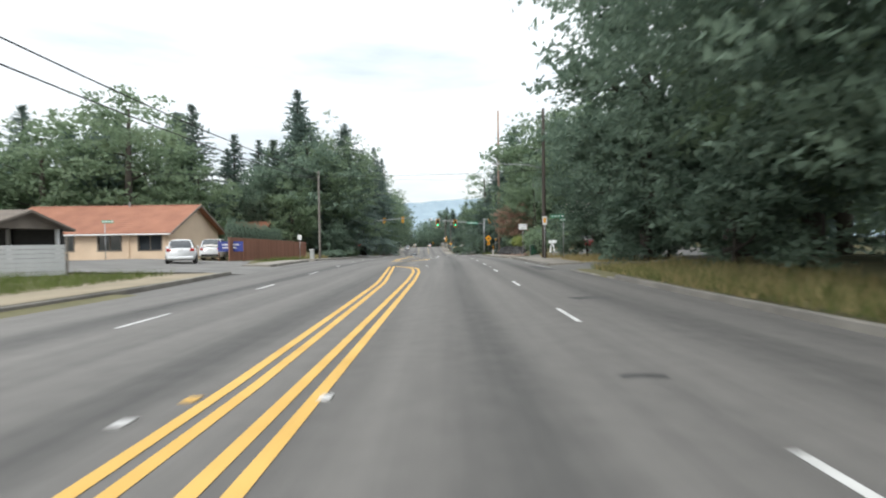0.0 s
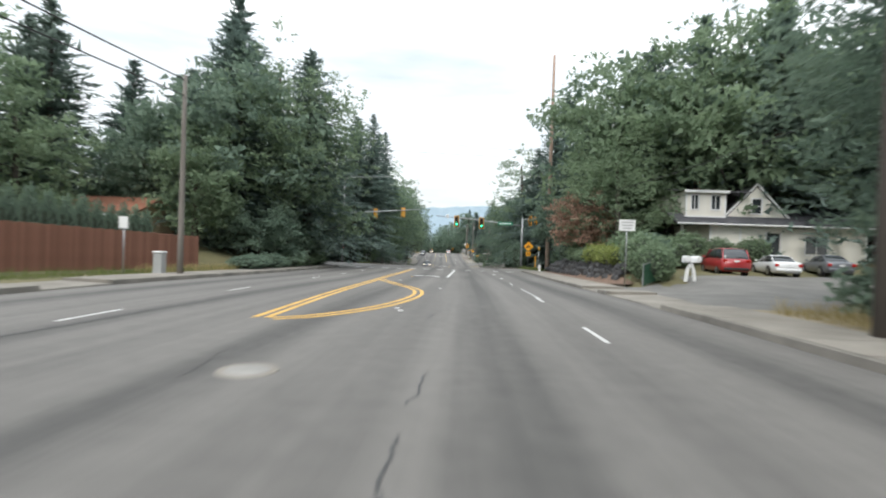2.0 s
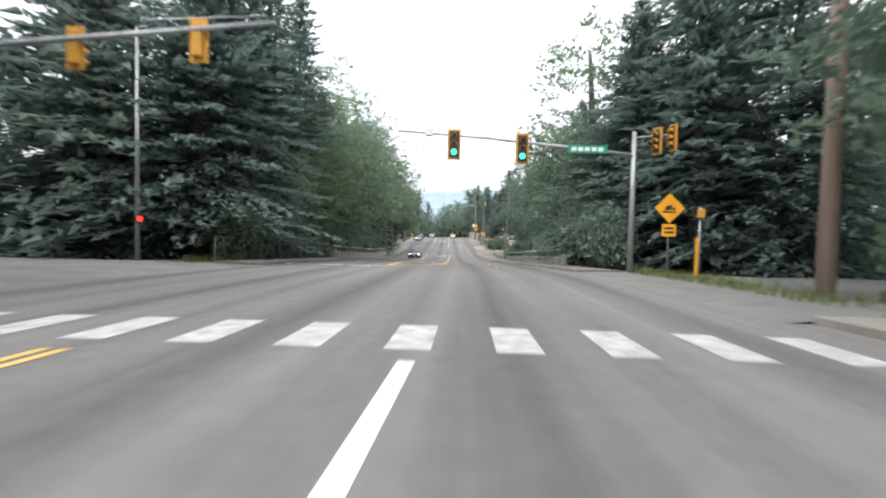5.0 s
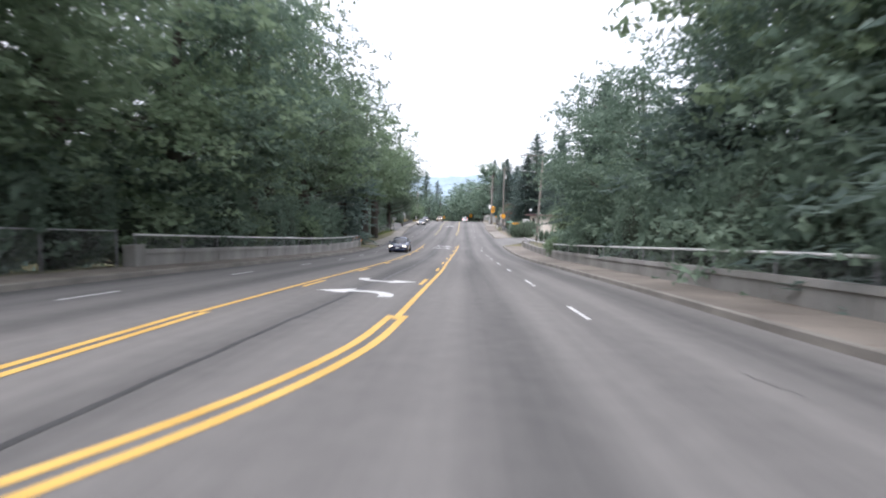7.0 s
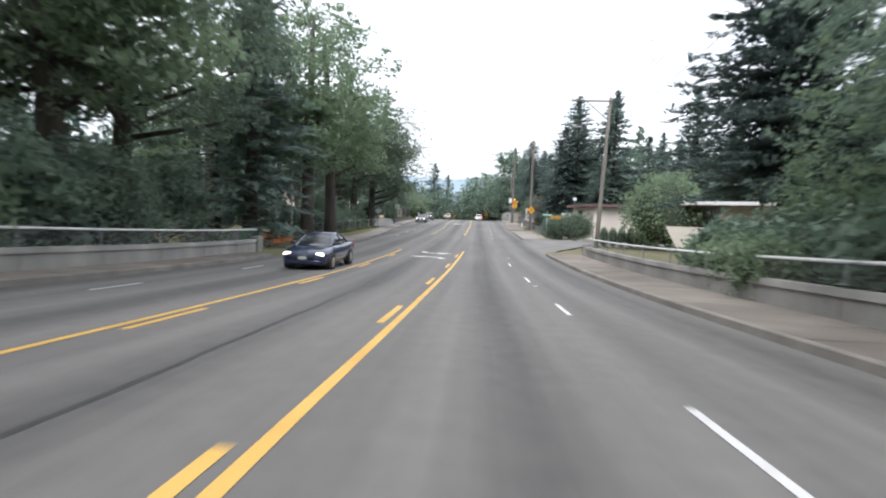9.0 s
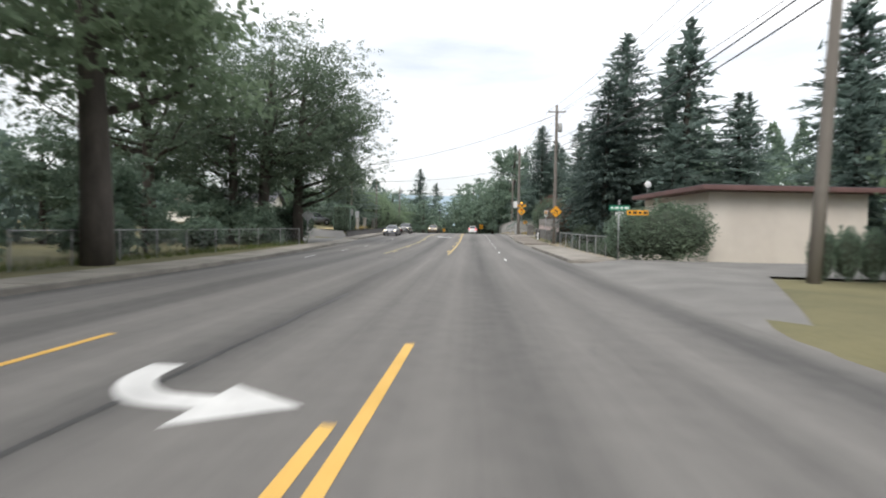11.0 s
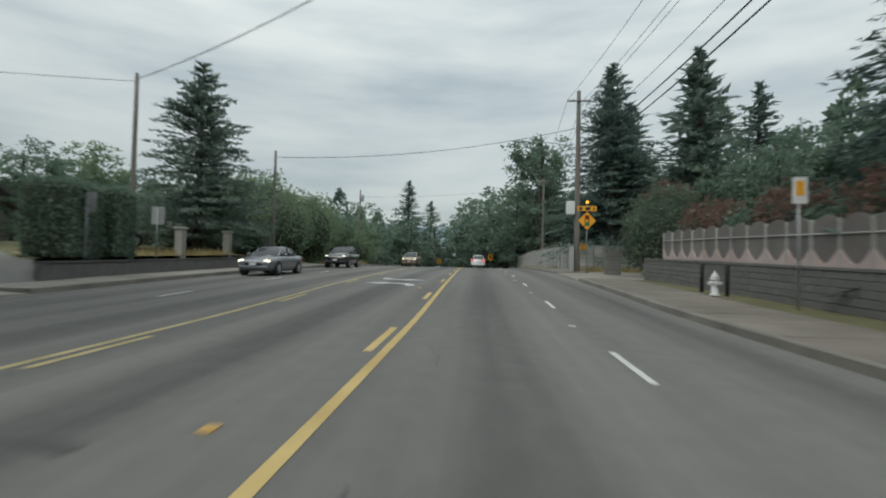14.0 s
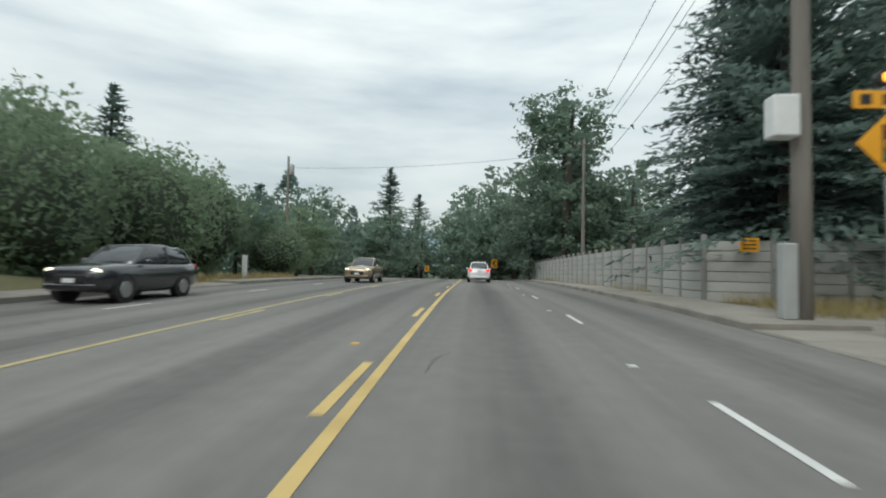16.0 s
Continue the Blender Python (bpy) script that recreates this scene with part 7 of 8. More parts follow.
def panel_fence(run, h, mat, post_mat, label, bay=1.9, slab=0.35, cap=None, base=None):
    """Precast fence: posts with stacked slabs between them."""
    root = None
    for (d0, y0), (d1, y1) in zip(run, run[1:]):
        a, b = (on_ground(d0, y0), on_ground(d1, y1)) if base is None else (at(d0, y0, base), at(d1, y1, base))
        if root is None:
            o = a
            root = thing("panel_fence", Matrix.Translation(a), label, "fence", "panel fences")
        ln = (b - a).xy.length
        n = max(1, round(ln / bay))
        dirv = (b - a) / n
        rot = Matrix.Rotation(math.atan2(dirv.y, dirv.x), 4, "Z")
        step_l = dirv.xy.length
        slab_me = Shape().box(0.05, step_l - 0.05, -0.03, 0.03, 0.01, slab - 0.01, 0.012).mesh("slab", M[mat])
        post_me = Shape().box(-0.07, 0.07, -0.08, 0.08, -0.3, h + 0.08, 0.015).mesh("post", M[post_mat])
        for k in range(n):
            p = a + dirv * k - o
            ob = part("post", post_me, None, root)
            ob.matrix_local = Matrix.Translation(p) @ rot
            for j in range(int(h / slab + 0.5)):
                ob = part("slab", slab_me, None, root)
                ob.matrix_local = Matrix.Translation(p + Vector((0, 0, j * slab + min(0, dirv.z)))) @ rot
            if cap:
                v = Shape().add([(0.06 + (step_l - 0.12) * t, -0.02, h - 0.32 * math.sin(math.pi * t) ** 2) for t in np.linspace(0, 1, 9)] + [(0.06 + (step_l - 0.12) * t, -0.02, h + 0.04) for t in np.linspace(0, 1, 9)] + [(0.06 + (step_l - 0.12) * t, -0.05, h - 0.32 * math.sin(math.pi * t) ** 2) for t in np.linspace(0, 1, 9)] + [(0.06 + (step_l - 0.12) * t, -0.05, h + 0.04) for t in np.linspace(0, 1, 9)], [(18 + i, 19 + i, 28 + i, 27 + i) for i in range(8)] + [(i, i + 1, 19 + i, 18 + i) for i in range(8)])
                ob = part("scalloped_cap", v, M[cap], root)
                ob.matrix_local = Matrix.Translation(p) @ rot
        ob = part("post", post_me, None, root)
        ob.matrix_local = Matrix.Translation(b - o) @ rot
    return root


def block_wall(d, y0, y1, h, label, mat="block"):
    a, b = at(d, y0, 0.12), at(d, y1, 0.12)
    v = b - a
    ln = v.xy.length
    root = thing("block_wall", pose(*a, 0, 0, math.degrees(math.atan2(v.y, v.x))), label, "retaining wall")
    rise = v.z / ln
    core = Shape().add([(0, -0.26, -0.3), (ln, -0.26, -0.3 + rise * ln), (ln, -0.02, -0.3 + rise * ln), (0, -0.02, -0.3), (0, -0.26, h - 0.02), (ln, -0.26, h - 0.02 + rise * ln), (ln, -0.02, h - 0.02 + rise * ln), (0, -0.02, h - 0.02)], [(0, 1, 2, 3), (4, 7, 6, 5), (0, 4, 5, 1), (1, 5, 6, 2), (2, 6, 7, 3), (3, 7, 4, 0)])
    part("mortar_core", core, M["mortar"], root)
    blk = Shape().box(0.006, 0.40, -0.04, 0.012, 0.006, 0.194, 0.01).mesh("block", M[mat])
    rows = int(h / 0.2)
    rng = random.Random(3)
    for j in range(rows):
        x = -0.2 * (j % 2)
        while x < ln - 0.1:
            ob = part("block", blk, None, root)
            ob.location = (max(x, 0), rng.uniform(-0.004, 0.004), j * 0.2 + rise * max(x, 0))
            x += 0.406
    part("cap_course", Shape().add([(0, -0.3, h), (ln, -0.3, h + rise * ln), (ln, 0.04, h + rise * ln), (0, 0.04, h), (0, -0.3, h + 0.07), (ln, -0.3, h + 0.07 + rise * ln), (ln, 0.04, h + 0.07 + rise * ln), (0, 0.04, h + 0.07)], [(0, 1, 2, 3), (4, 7, 6, 5), (0, 4, 5, 1), (1, 5, 6, 2), (2, 6, 7, 3), (3, 7, 4, 0)]), M[mat], root)
    return root


def rock_wall(y0, y1, d):
    root = thing("rock_wall", Matrix.Translation(at(d, y0, 0)), "retaining wall of large dark basalt boulders", "retaining wall")
    o = at(d, y0, 0)
    meshes = []
    for k in range(7):
        bm = bmesh.new()
        bmesh.ops.create_icosphere(bm, subdivisions=2, radius=1)
        for v in bm.verts:
            c = v.co.copy()
            m = max(abs(c.x), abs(c.y), abs(c.z))
            c = c * (0.72 / m * 0.75 + 0.25)
            c *= 1 + 0.34 * noise.noise(c * 1.1 + Vector((k * 7.0, 0, 0))) + 0.10 * noise.noise(c * 3.1 + Vector((k * 3.0, 5, 0)))
            v.co = c
        me = bpy.data.meshes.new("boulder")
        bm.to_mesh(me)
        bm.free()
        me.materials.append(M["basalt"])
        meshes.append(me)
    rng = random.Random(11)
    y = y0
    while y < y1:
        z = 0.0
        hgt = 1.0 if y < 80 else 1.0 - 0.16 * (y - 80)
        x = 0.0
        w = rng.uniform(0.4, 0.95)
        while z < hgt:
            r = rng.uniform(0.2, 0.46)
            p = at(d + x, y + rng.uniform(-0.2, 0.2), 0.1 + z + r * 0.6) - o
            ob = part("boulder", meshes[rng.randrange(7)], None, root)
            ob.matrix_local = Matrix.LocRotScale(p, Euler((rng.uniform(-0.5, 0.5), rng.uniform(-0.5, 0.5), rng.uniform(-0.5, 0.5))), (r * 0.8, w * rng.uniform(0.5, 0.8), r * 1.05))
            z += r * 1.15
            x += 0.16
        y += w * 0.86


orange_roof_house()
brown_roof_shed()
metal_fence()
wood_fence(-16.6, 42.0, -15.3, 60.5, 1.95, "red-brown vertical board fence beside the sidewalk")
banner = thing("banner", stand(-17.7, 42.6), "blue banner with white writing on the fence", "banner")
part("cloth", Shape().box(-0.1, 2.0, -0.02, 0.0, 0.75, 1.6, 0.005), M["sign_blue"], banner)
for k in range(2):
    part("lettering", Shape().box(0.25, 1.65 - 0.2 * k, -0.026, -0.021, 1.28 - 0.26 * k, 1.38 - 0.26 * k), M["sign_white"], banner)
for x in (-0.12, 2.0):
    part("post", Shape().box(x, x + 0.07, 0.003, 0.07, -0.2, 1.7, 0.005), M["fence_red"], banner)
simple_house(-24.0, 66, 5, 5, 2.4, 1.0, "beige", "roof_red", "small beige outbuilding with an orange roof")
gable_house()
balcony_house()
chain_fence([(10.9, 57.2), (13.2, 59.2)], 1.2, "low green-slatted chain-link fence before shrubs", "slat_green")
chain_fence([(12.6, 61.0), (12.6, 68.5)], 1.0, "grey wire fence above the rock wall")
chain_fence([(8.85, 190.6), (8.9, 197.5), (9.0, 205.7)], 1.15, "galvanised chain-link fence along the sidewalk")
chain_fence([(-11.9, 100.5), (-11.3, 112), (-10.9, 121)], 1.3, "dark chain-link fence under the trees before the bridge")
chain_fence([(-12.6, 176), (-12.8, 186), (-13.0, 195), (-12.2, 201)], 1.25, "sagging chain-link fence under the trees")
chain_fence([(-11.9, 160.5), (-12.2, 164)], 1.2, "green chain-link gate by the bridge end", "slat_green")
parapet(1, 111, 167.2, 8.65, "stained concrete bridge parapet topped by a pale rail")
parapet(-1, 121.5, 160, -10.6, "weathered concrete bridge parapet topped by a pale rail")
panel_fence([(13.4, 230.5), (14.6, 238), (15.0, 245.3), (9.3, 247.4), (9.0, 258), (9.0, 271), (9.2, 285), (9.0, 300)], 2.25, "fence_grey", "concrete", "grey precast panel fence along the verge")
block_wall(10.1, 213.5, 230.5, 1.0, "grey concrete block retaining wall beside the sidewalk")


def scalloped_fence(d, y0, y1, base, label):
    """Pale posts; dark panels with a rail; a pink lower panel that dips between the posts."""
    root = thing("panel_fence", Matrix.Translation(at(d, y0, base)), label, "fence", "panel fences")
    o = at(d, y0, base)
    n = round((y1 - y0) / 1.06)
    for k in range(n + 1):
        p = at(d, y0 + (y1 - y0) * k / n, base) - o
        part("post", Shape().box(p.x - 0.05, p.x + 0.03, p.y - 0.035, p.y + 0.035, p.z - 0.1, p.z + 1.22, 0.008), M["fence_grey"], root)
        if k == n:
            break
        q = at(d, y0 + (y1 - y0) * (k + 1) / n, base) - o
        run = [p.lerp(q, t) for t in np.linspace(0.035, 0.965, 9)]
        for name, mat, x0, x1, top in (("backing_panel", "fence_dark", 0.0, 0.05, lambda t: 1.12 + 0.2 * math.sin(math.pi * t)), ("pink_panel", "fence_pink", -0.045, -0.003, lambda t: 0.46 - 0.36 * math.sin(math.pi * t) ** 1.1)):
            vs = []
            for i, c in enumerate(run):
                z = c.z + top(i / 8)
                vs += [(c.x + x0, c.y, c.z + 0.01), (c.x + x0, c.y, z), (c.x + x1, c.y, z), (c.x + x1, c.y, c.z + 0.01)]
            fs = [(4 * i + a, 4 * i + b, 4 * i + 4 + b, 4 * i + 4 + a) for i in range(8) for a, b in ((0, 1), (1, 2), (2, 3), (3, 0))] + [(3, 2, 1, 0), (32, 33, 34, 35)]
            part(name, Shape().add(vs, fs), M[mat], root)
        part("rail", Shape().tube([p + Vector((-0.025, 0.05, 0.84)), q + Vector((-0.025, -0.05, 0.84))], [0.025, 0.025], 6), M["fence_grey"], root)
    return root


scalloped_fence(10.3, 213.8, 228.4, 1.17, "weathered precast fence with pink dipping panels on a wall")
pier = thing("wall_pier", stand(9.95, 236.6), "grey concrete block pier at a wall's end", "pier")
for k in range(7):
    part("block", Shape().box(-0.3 + 0.012 * (k % 2), 0.62, -0.2, 0.2, 0.205 * k, 0.205 * k + 0.195, 0.012), M["block"], pier)
part("cap", Shape().box(-0.33, 0.65, -0.23, 0.23, 1.435, 1.5, 0.015), M["block"], pier)
back = thing("roadside_sign", stand(-13.2, 225.6), "back of a pale grey sign on a thin steel post", "sign")
sign_post(back, 2.3)
plate(back, "panel", 0.62, 0.82, 1.95, "sign_back", 0.0, 0.05)
note = thing("notice_sign", stand(10.35, 246.55), "small yellow notice plate on a grey panel fence", "sign")
plate(note, "panel", 0.62, 0.45, 1.95, "sign_yellow")
for k in range(3):
    bar(note, 0, 2.08 - 0.13 * k, 0.42, 0.035, "black")
part("bracket", Shape().box(-0.04, 0.04, -0.03, 0.42, 1.9, 2.0, 0.005), M["steel"], note)
rock_wall(61, 86, 10.8)
block_wall(-12.85, 218.8, 241.5, 0.6, "low dark block wall along the sidewalk", "block_dark") 


def flat_house(d, y, turn):
    """A low house with a flat roof, deep eaves and an open bay at one end."""
    root = thing("house", stand(d, y, turn), "pale house with a flat white roof and open carport", "house", "roadside houses")
    wins = [(5.6, 7.6, 0.9, 2.7), (8.3, 9.2, 0.1, 2.4)]
    wall_slab(root, "wall", 2.4, 10.6, -0.6, 3.7, 0.0, "cream", wins)
    for w in wins:
        window(root, *w, 0.0, 1)
    siding(root, 2.4, 5.4, 0.1, 3.5, 0.0, "cream", 0.22)
    part("wall", Shape().box(2.4, 2.58, 0.18, 7.0, -0.6, 3.7), M["cream"], root)
    part("wall", Shape().box(10.42, 10.6, 0.18, 7.0, -0.6, 3.7), M["cream"], root)
    part("wall", Shape().box(-0.2, 10.42, 7.0, 7.18, -0.6, 3.7), M["greige"], root)
    part("post", Shape().box(0.0, 0.14, -0.5, -0.36, -0.6, 3.7, 0.01), M["trim"], root)
    part("post", Shape().box(0.0, 0.14, 6.6, 6.74, -0.6, 3.7, 0.01), M["trim"], root)
    part("soffit", Shape().box(-0.4, 11.2, -1.1, 7.6, 3.7, 3.78), M["fascia"], root)
    part("roof", Shape().box(-0.5, 11.3, -1.2, 7.7, 3.785, 4.06, 0.03), M["trim"], root, "flat white roof with a deep edge")
    part("chimney", Shape().box(6.3, 6.75, 3.0, 3.45, 4.05, 4.6, 0.02), M["paint_grey"], root)
    return root


def porch_screen(d, y, turn):
    """Lapped boards with one edge leaning outwards."""
    root = thing("screen_wall", stand(d, y, turn), "cream lapped-board porch screen with a leaning edge", "screen wall")
    for k in range(8):
        z = 0.4 + 0.21 * k
        part("board", Shape().prism([(0.035, z), (0.0, z), (0.0, z + 0.225), (0.03, z + 0.225)], 0.95 - 0.115 * k, 3.0, "x"), M["cream"], root)
    for x in (1.15, 2.0, 2.9):
        part("post", Shape().box(x - 0.05, x + 0.05, 0.045, 0.14, -0.4, 2.0, 0.01), M["trim"], root)
    return root


def plank_fence(d, y, turn, n, h):
    root = thing("plank_fence", stand(d, y, turn), "weathered brown board fence before a pale house", "fence")
    for k in range(n):
        part("plank", Shape().box(0.2 * k, 0.2 * k + 0.185, 0, 0.025, -0.2, h - 0.12 * math.sin(math.pi * k / n) + 0.01 * (k % 3), 0.006), M["fence_dark"], root)
    for z in (0.35, h - 0.35):
        part("rail", Shape().box(0, 0.2 * n, 0.03, 0.08, z, z + 0.09), M["fence_dark"], root)
    return root


flat_house(18.2, 176.0, -40)
porch_screen(15.2, 172.4, -30)
plank_fence(18.4, 170.6, -40, 20, 1.6)
simple_house(-27.4, 223.9, 8, 7, 2.8, 1.3, "greige", "roof_grey", "white cottage with a grey roof behind trees", 10, "x", 0, [(-2.8, -1.6, 0.9, 2.0), (0.6, 2.0, 0.9, 2.0)])
simple_house(-36, 232, 9, 8, 2.6, 1.3, "greige", "roof_brown", "low pale house behind a white fence", 6, "x", 0, [(-3, -1.5, 0.9, 2)])
simple_house(-33, 176, 9, 8, 2.6, 1.3, "greige", "roof_grey", "low grey house behind the trees", 6, "x", 0, [(-3, -1.5, 0.9, 2)])


def vinyl_fence():
    for (d0, y0), (d1, y1) in (((-23.2, 220.6), (-22.6, 223.2)), ((-22.55, 223.3), (-20.4, 224.6))):
        a, b = on_ground(d0, y0), on_ground(d1, y1)
        ln = (b - a).xy.length
        root = thing("vinyl_fence", pose(*a, 0, 0, math.degrees(math.atan2(b.y - a.y, b.x - a.x))), "tall white vinyl privacy fence with capped posts", "fence")
        me = Shape().box(0.004, 0.146, -0.02, 0.02, 0.05, 2.0, 0.006).mesh("board", M["trim"])
        for k in range(int(ln / 0.15)):
            ob = part("board", me, None, root)
            ob.location = (k * 0.15, 0, 0)
        for x in np.arange(0, ln + 0.1, 2.4):
            part("post", Shape().box(x - 0.065, x + 0.065, -0.065, 0.065, -0.2, 2.13, 0.01), M["trim"], root)
        for z in (0.1, 1.9):
            part("rail", Shape().box(0, ln, -0.035, -0.022, z, z + 0.14, 0.004), M["trim"], root)


vinyl_fence()
for d, y in ((-13.7, 228.3), (-13.8, 233.4), (-13.8, 239.6)):
    root = thing("gate_pillar", stand(d, y), "square pale concrete gate pillar with a cap", "pillar", "gate pillars")
    part("shaft", Shape().box(-0.2, 0.2, -0.2, 0.2, -0.3, 1.35, 0.02), M["concrete"], root)
    part("cap", Shape().box(-0.27, 0.27, -0.27, 0.27, 1.35, 1.47, 0.03), M["concrete"], root)
barrier = thing("barrier_fence", stand(-12.2, 167.5), "low orange plastic barrier fence by the driveway", "barrier")
for k in range(8):
    part("slat", Shape().box(-0.03, 0.03, -3.2 + k * 0.8, -2.45 + k * 0.8, 0.05, 0.75, 0.01), M["orange_net"], barrier)
barrier2 = thing("tarpaulin", stand(-19.5, 152), "crumpled pale blue tarpaulin over a stack in the trees", "tarpaulin")
s = Shape()
n = 10
vs = [(-1.2 + 2.4 * i / n, -0.8 + 1.6 * j / n, 0.1 + 3.6 * math.exp(-((i - 5) ** 2 + (j - 5) ** 2) / 14.0) + 0.15 * noise.noise((i * 0.9, j * 0.9, 1))) for i in range(n + 1) for j in range(n + 1)]
s.add(vs, [(i * (n + 1) + j, (i + 1) * (n + 1) + j, (i + 1) * (n + 1) + j + 1, i * (n + 1) + j + 1) for i in range(n) for j in range(n)])
part("sheet", s, M["tarp"], barrier2)


# ---- hedges, shrubs, grass, far woods ----
SHRUBS = {
    "bush": shrub_mesh("bush_leaves", 21, M["leaf_dark"], 1500, 0.115, ragged=0.2),
    "bright": shrub_mesh("bright_leaves", 22, M["leaf_bright"], 1700, 0.10, ragged=0.2),
    "green": shrub_mesh("green_leaves", 23, M["leaf"], 1600, 0.115, ragged=0.2),
    "red": shrub_mesh("red_leaves", 24, M["leaf_rust"], 1500, 0.10, ragged=0.2),
    "box": shrub_mesh("hedge_leaves", 25, M["leaf_dark"], 3000, 0.075, power=8, ragged=0.04, inner=0.8),
    "column": shrub_mesh("column_leaves", 26, M["leaf_dark"], 1000, 0.10, ragged=0.06, inner=0.6),
}
FULL_SHRUBS = {
    "bush": shrub_mesh("bush_leaves_fine", 31, M["leaf_dark"], 5200, 0.05, ragged=0.2),
    "deep": shrub_mesh("deep_leaves_fine", 35, M["leaf_deep"], 5200, 0.05, ragged=0.2),
    "bright": shrub_mesh("bright_leaves_fine", 32, M["leaf_bright"], 5200, 0.046, ragged=0.2),
    "green": shrub_mesh("green_leaves_fine", 33, M["leaf"], 5200, 0.048, ragged=0.2),
    "red": shrub_mesh("red_leaves_fine", 34, M["leaf_rust"], 5000, 0.05, ragged=0.2),
}
# solid dark bodies added inside the leaves, their colour standing for inner shade
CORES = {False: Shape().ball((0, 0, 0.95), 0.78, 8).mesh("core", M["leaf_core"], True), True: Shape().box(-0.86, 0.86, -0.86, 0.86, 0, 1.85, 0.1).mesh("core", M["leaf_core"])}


def shrub(kind, d, y, sx, sy, h, label, category="shrub", turn=0.0, group="", fine=False):
    root = thing("hedge" if category == "hedge" else "shrub", stand(d, y, turn), label, category, group)
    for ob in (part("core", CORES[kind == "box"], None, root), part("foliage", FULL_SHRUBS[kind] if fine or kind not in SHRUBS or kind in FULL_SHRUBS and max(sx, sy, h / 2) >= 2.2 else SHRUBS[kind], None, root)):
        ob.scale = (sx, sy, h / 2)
    return root


# clipped columns behind the wooden fence, and by the bungalow
for k in range(15):
    shrub("column", -17.6 - 0.05 * k, 44.5 + 1.1 * k, 0.43, 0.43, 3.75 - 0.1 * (k % 3), "clipped dark green columnar cypress behind a fence", "shrub", 0, "cypress row")
for k, x in enumerate((0, 1.5, 3.0, 4.6)):
    shrub("column", -23.1, 43.6 + x, 0.55, 0.55, 2.6 - 0.15 * k, "dark green columnar cypress against a beige wall", "shrub", 0, "wall cypresses")
# right bank above the boulders
for k in range(9):
    y = 58.6 + 2.1 * k
    shrub("bright" if 1 < k < 6 else "green", 11.9 + 0.12 * math.sin(k * 2.0), y, 1.25, 1.35, (1.5 if k > 1 else 2.1) + 0.2 * math.sin(k * 1.7), "spreading yellow-green shrub above the boulder wall" if 1 < k < 6 else "spreading green shrub above the boulder wall", "shrub", 20 * k, "bank shrubs")
for d, y, s, h in ((12.9, 62, 1.5, 2.2), (14.0, 67.5, 1.9, 2.8), (12.3, 59.4, 1.0, 2.0), (12.8, 77, 1.6, 2.6), (12.4, 82, 1.5, 2.4), (13, 87, 1.5, 2.2)):
    shrub("green" if int(y) % 2 else "bush", d, y, s, s, h, "loose green shrub on the bank", "shrub", y * 13, "bank shrubs")
for d, y, s, h in ((21.6, 70.6, 1.1, 1.9), (24.4, 70.8, 1.2, 1.9), (18.9, 70.2, 1.5, 2.4), (17.2, 68.6, 1.5, 2.2)):
    shrub("green", d, y, s, s, h, "rounded green shrub before the house wall", "shrub", y * 7)
# left verge
for k in range(9):
    shrub("green" if k > 3 else "bush", -12.7 - 0.3 * (k % 2), 61.5 + 1.9 * k, 1.2, 1.3, 0.85 + 0.1 * (k % 3), "low dark ivy-like shrub along the sidewalk", "shrub", 31 * k, "verge shrubs")
# behind the parapets
for k in range(15):
    y = 104 + 3.4 * k
    shrub("bush", (10.5 if y > 116 else 9.9) + 0.3 * (k % 2), y, 1.5 if y > 116 else 1.2, 1.9, 3.6 + 0.5 * (k % 3) if y < 140 else 2.6, "tangled dark shrub behind the bridge parapet", "shrub", 41 * k, "parapet shrubs")
    shrub("bush" if k % 3 else "green", -12.5 - 0.3 * (k % 2), y, 1.5, 1.9, 3.2 + 0.6 * (k % 3), "tangled dark shrub behind the bridge parapet", "shrub", 53 * k, "parapet shrubs")
for k in range(4):
    shrub("green", 9.1 + 0.2 * k, 147.5 + 1.6 * k, 0.9, 1.0, 1.7, "green bramble spilling over the bridge parapet", "shrub", 37 * k, "brambles")
for k in range(6):
    shrub("column", 12.6 + 0.75 * k, 179.2, 0.42, 0.42, 1.8, "small dark cypress in a row before a house", "shrub", 0, "small cypresses")
shrub("green", 16.9, 177.0, 3.5, 2.4, 6.6, "large round green bush beside a flat-roofed house")
# corner hedge by the cream house
shrub("bush", 10.0, 189.7, 1.5, 1.0, 2.75, "large clipped green bush against the cream house", fine=True)
shrub("deep", 11.7, 189.0, 2.3, 1.1, 3.0, "large dark clipped bush at the street corner")
# left, hedges beyond the driveway
shrub("box", -13.9, 221.1, 1.0, 1.15, 2.9, "square-clipped dark green hedge block", "hedge", 8, "clipped hedges")
shrub("box", -13.8, 223.2, 0.9, 0.9, 2.9, "square-clipped dark green hedge block", "hedge", 8, "clipped hedges")
for d, y, sx, sy, h in ((-15.8, 247, 2.6, 3.4, 6.2), (-18.5, 249, 3.6, 3.8, 8.4), (-16.5, 254, 3.0, 3.8, 7.2), (-17.5, 261, 3.2, 3.8, 7.6), (-22.5, 250, 4, 4, 8.6), (-23, 258, 4, 4, 8), (-14.6, 268, 2.4, 2.6, 4.2), (-27, 248, 4, 4, 7), (-33, 246, 4, 4, 6)):
    shrub("green", d, y, sx, sy, h, "large billowing green shrub behind the sidewalk", "shrub", y * 11, "billowing shrubs")
